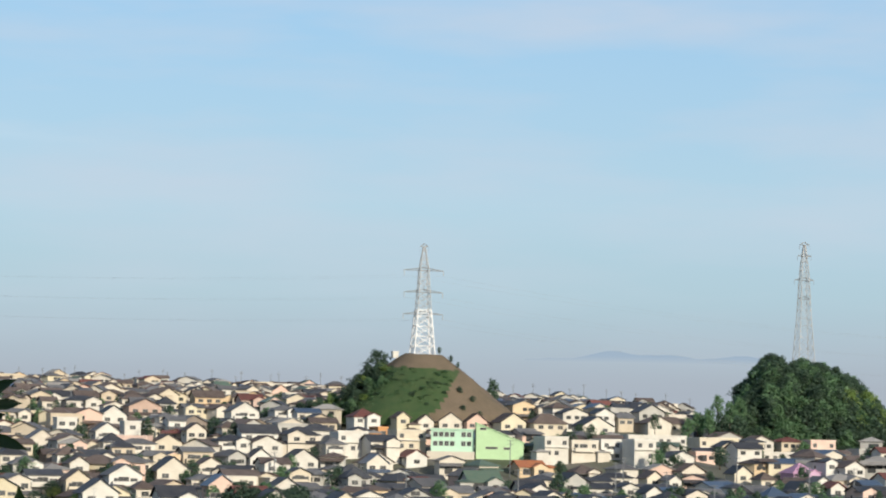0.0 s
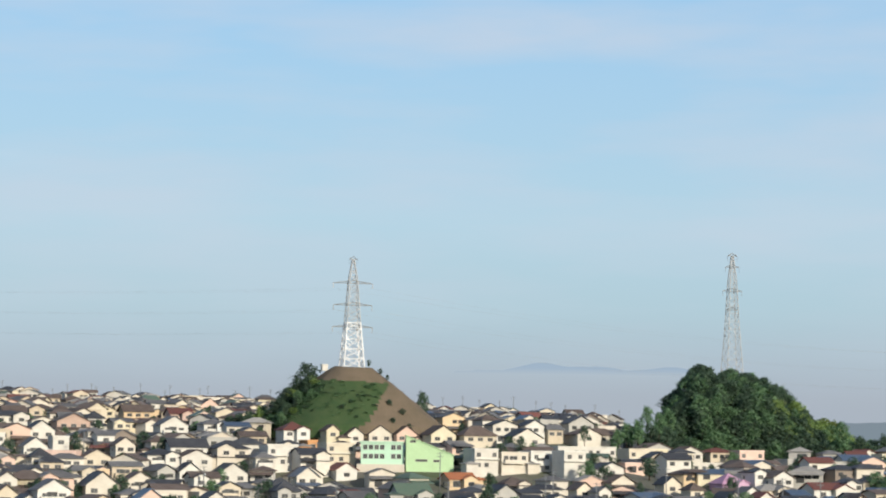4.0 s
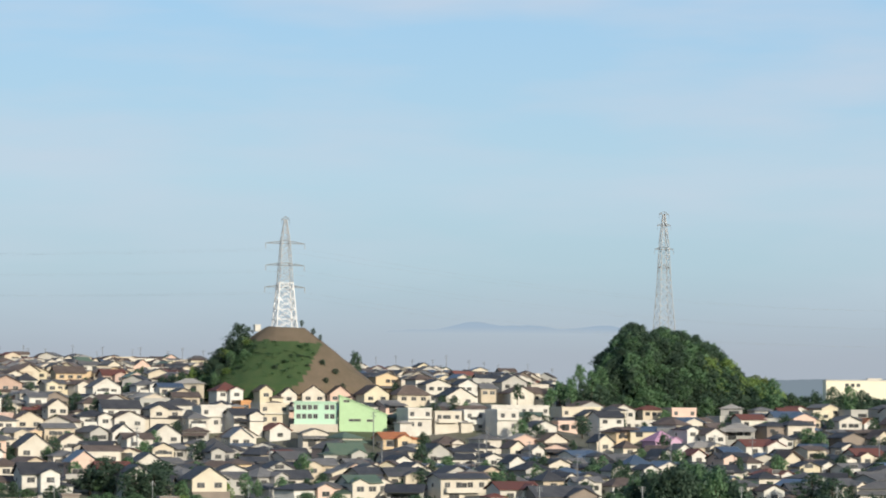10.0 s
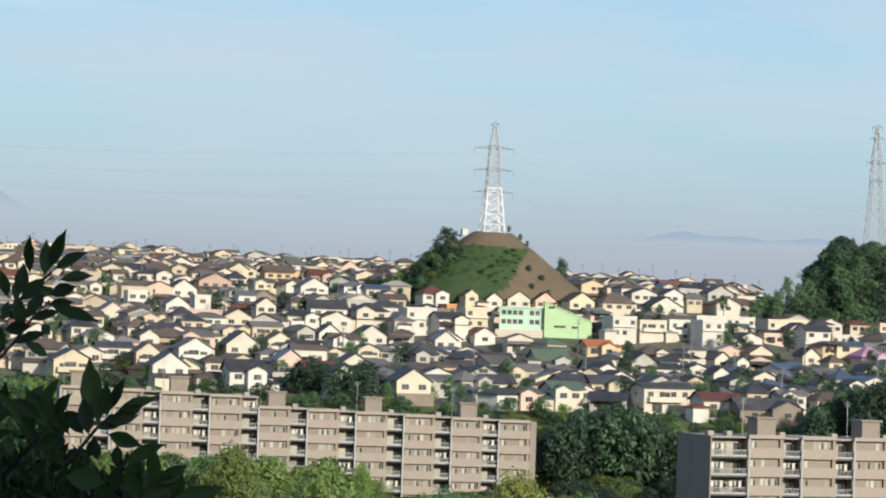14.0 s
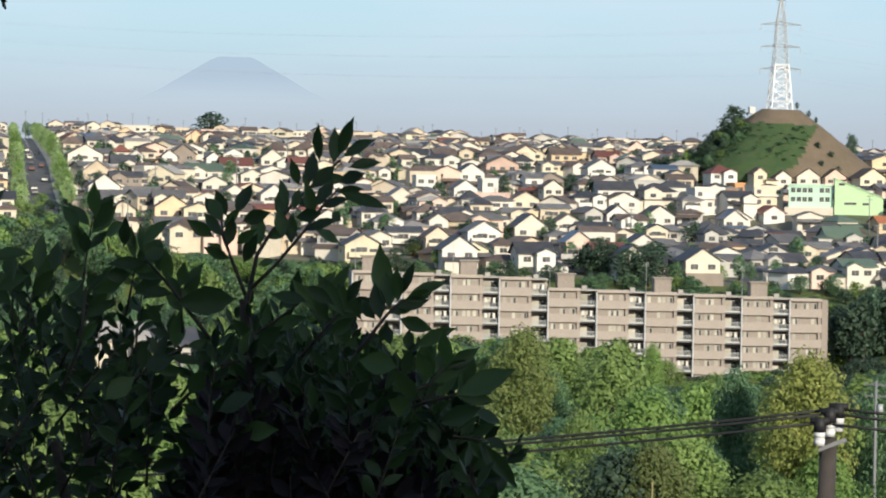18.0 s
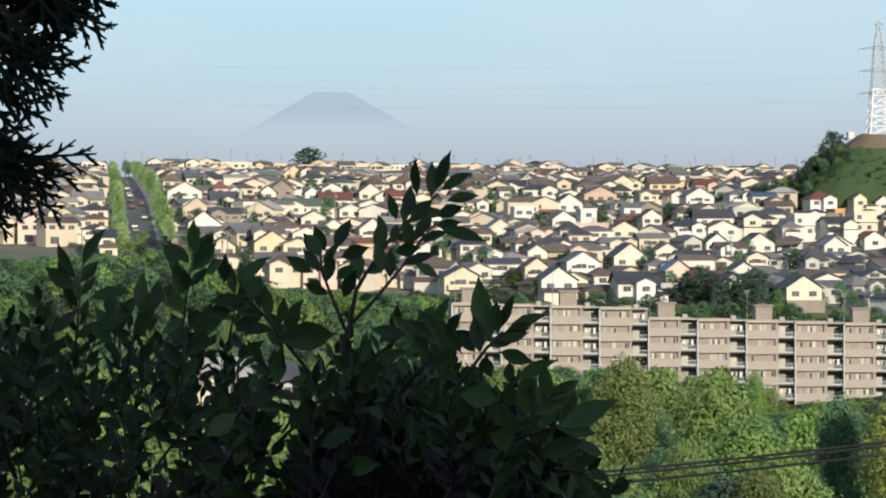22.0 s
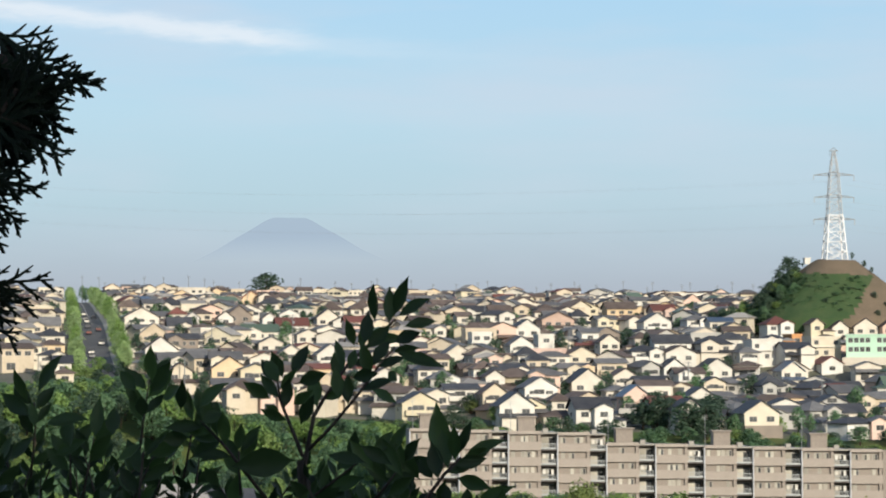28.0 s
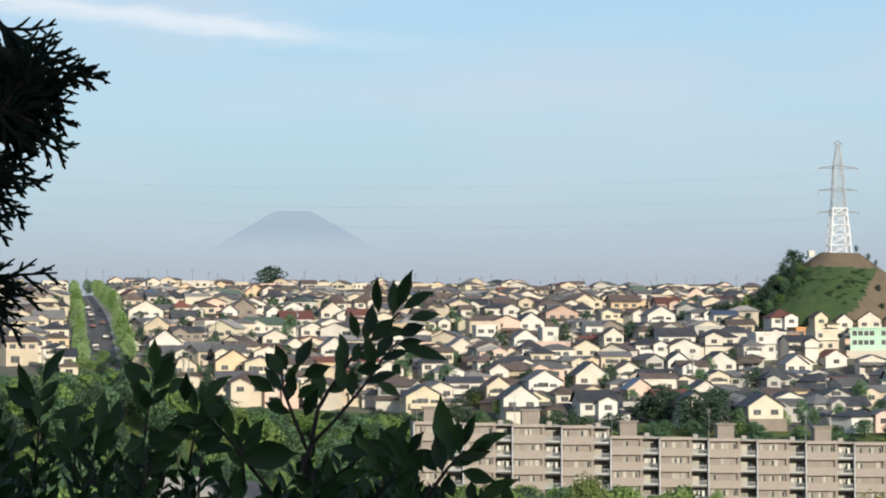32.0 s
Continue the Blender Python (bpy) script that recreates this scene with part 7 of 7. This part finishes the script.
def near_pole():
    z0 = ground(1.0, 45)
    ob = thing("utility_pole", "dark weathered utility pole with white insulators and black caps", "utility pole", pose(1.02, 45, z0))
    high = 26.07 - z0
    s = Shape()
    s.tube((-0.14, 0, -0.6), (0.05, 0, high), 0.17, 0.155, 16)
    part("pole", s.mesh("pole", [POLE], True), ob)
    s = Shape()
    s.box(-0.22, 0.30, -0.04, 0.02, -0.035, 0.035)
    part("bracket", s.mesh("bracket", [ARM_GREY]), ob, at=pose(0.08, -0.22, high - 0.12, 0, -22, 0))
    for dx, dy, dz in ((-0.11, -0.34, -0.10), (0.07, -0.22, 0.06), (0.22, -0.10, 0.14)):
        can, cap = Shape(), Shape()
        can.tube((0, 0, -0.02), (0, 0, 0.08), 0.085, 0.10, 12)
        can.tube((0, 0, 0.08), (0, 0, 0.12), 0.10, 0.085, 12)
        can.tube((0, 0, 0.12), (0, 0, 0.24), 0.10, 0.10, 12)
        c = part("insulator", can.mesh("insulator", [CERAMIC], True), ob, "white porcelain insulator", pose(dx, dy, high + dz))
        cap.tube((0, 0, 0.22), (0, 0, 0.48), 0.115, 0.10, 10)
        cap.tube((-0.17, 0, 0.42), (0.17, 0, 0.42), 0.06, 0.06, 8)
        part("cap", cap.mesh("cap", [DARK], True), c, "black cover")
        top = Vector((1.02 + dx, 45 + dy, z0 + high + dz + 0.38))
        cable("overhead_wire", "black insulated overhead wire on poles", top, top + Vector((-24.0, 3.0, -2.0)), 0.40, 0.026, DARK)
        cable("overhead_wire", "black insulated overhead wire on poles", top, top + Vector((20.0, 4.0, -0.9)), 0.3, 0.026, DARK)


near_pole()


def street_pole(x, y, high, label="grey concrete utility pole with crossarms", transformer=False, group="utility poles", thick=0.16):
    ob = thing("utility_pole", label, "utility pole", pose(x, y, ground(x, y), 0, 0, random.uniform(-30, 30)), group)
    if "pole" not in MESHES:
        s = Shape()
        s.tube((0, 0, -0.5), (0, 0, 10), 0.17, 0.11, 8)
        MESHES["pole"] = s.mesh("pole", [ARM_GREY], True)
        s = Shape()
        s.box(-0.9, 0.9, -0.05, 0.05, -0.05, 0.05)
        for k in (-0.8, -0.3, 0.3, 0.8):
            s.tube((k, 0, 0.05), (k, 0, 0.22), 0.05, 0.04, 6)
        MESHES["arm"] = s.mesh("crossarm", [ARM_GREY])
        s = Shape()
        s.tube((0.35, 0, 0), (0.35, 0, 0.8), 0.24, 0.24, 10)
        MESHES["can"] = s.mesh("transformer", [STEEL], True)
    part("pole", MESHES["pole"], ob, at=Matrix.Diagonal((1, 1, high / 10, 1)))
    part("crossarm", MESHES["arm"], ob, at=pose(0, 0, high - 0.3))
    part("crossarm", MESHES["arm"], ob, at=pose(0, 0, high - 1.2))
    if transformer:
        part("transformer", MESHES["can"], ob, at=pose(0, 0, high - 2.6))
    return ob


street_pole(8.3, 198, 17.2 - ground(8.3, 198), "grey utility pole with transformer rising out of trees", True)
street_pole(-22.5, 240, 15.6 - ground(-22.5, 240), "grey utility pole rising out of trees")


def street_lamp(x, y, top):
    z = ground(x, y)
    ob = thing("street_lamp", "slim grey street lamp with a curved arm among trees", "street lamp", pose(x, y, z))
    s = Shape()
    h = top - z
    pts = [Vector((0, 0, -0.4)), Vector((0, 0, h - 1.0)), Vector((-0.03, 0, h - 0.45)), Vector((-0.12, 0, h - 0.18)), Vector((-0.28, 0, h - 0.03)), Vector((-0.45, 0, h))]
    s.path(pts, [0.06, 0.045, 0.04, 0.038, 0.035, 0.03], 8)
    part("pole", s.mesh("pole", [STEEL], True), ob)
    s = Shape()
    s.solid([(-0.72, -0.07, h - 0.07), (-0.42, -0.07, h - 0.05), (-0.42, 0.07, h - 0.05), (-0.72, 0.07, h - 0.07)],
            [(-0.68, -0.04, h + 0.02), (-0.42, -0.04, h + 0.03), (-0.42, 0.04, h + 0.03), (-0.68, 0.04, h + 0.02)])
    part("lamp_head", s.mesh("lamp_head", [ARM_GREY]), ob)


street_lamp(5.7, 105, 20.9)


def town_poles():
    rng = random.Random(17)
    for i in range(56):
        y = rng.uniform(1200, 1370)
        x = y * (-0.31 + 0.42 * (i + rng.random()) / 56)
        street_pole(x, y, rng.uniform(11.0, 15.0), "thin grey utility pole on the skyline", group="skyline poles")
    for i in range(40):
        y = rng.uniform(530, 1000)
        x = y * (-0.31 + 0.56 * (i + rng.random()) / 40)
        if abs(x - ROAD(y)) > 12 and not (y > 740 and (abs(x / y) < 0.04 or x / y > 0.11)):
            street_pole(x, y, rng.uniform(8.5, 10.5), "grey utility pole between houses", rng.random() < 0.4, "town poles")


town_poles()


def valley_house():
    for x, y, w, d, h, wall, roof, z, words in ((-67.6, 255, 5.0, 6.5, 3.6, "cream", "pale", 12.6, "white gabled house among valley trees"),
                                                (-62.4, 258, 4.5, 6.5, 3.0, "grey", "slate", 12.6, "grey-roofed house among valley trees")):
        ob = house(x, y, w, d, h, "side", wall, roof, 30, 0.45, z, 2, label=words)
        base = Shape()
        base.box(-w / 2 - 0.6, w / 2 + 0.6, -d / 2 - 0.6, d / 2 + 0.6, ground(x, y) - 0.6 - z, -3.8)
        part("retaining_wall", base.mesh("retaining_wall", [CONCRETE]), ob)


valley_house()


def bamboo(x, y, dx, high, words):
    z = ground(x, y)
    ob = thing("bamboo", words, "bamboo", pose(x, y, z))
    for i in range(2):
        s = Shape()
        top = Vector((dx + 0.25 * i, 0.1 * i, high - 0.5 * i))
        s.path([Vector((0.12 * i, 0, -0.4)), top * 0.5 + Vector((0.05, 0, 0)), top], [0.055, 0.045, 0.015], 7)
        part("cane", s.mesh("cane", [CANE], True), ob)


bamboo(4.1, 100, 1.4, 17.0 - ground(4.1, 100) + 6.5, "leaning yellow dry bamboo canes among trees")
bamboo(-3.0, 60, 0.3, 23.6 - ground(-3.0, 60), "yellow dry bamboo cane rising out of bushes")
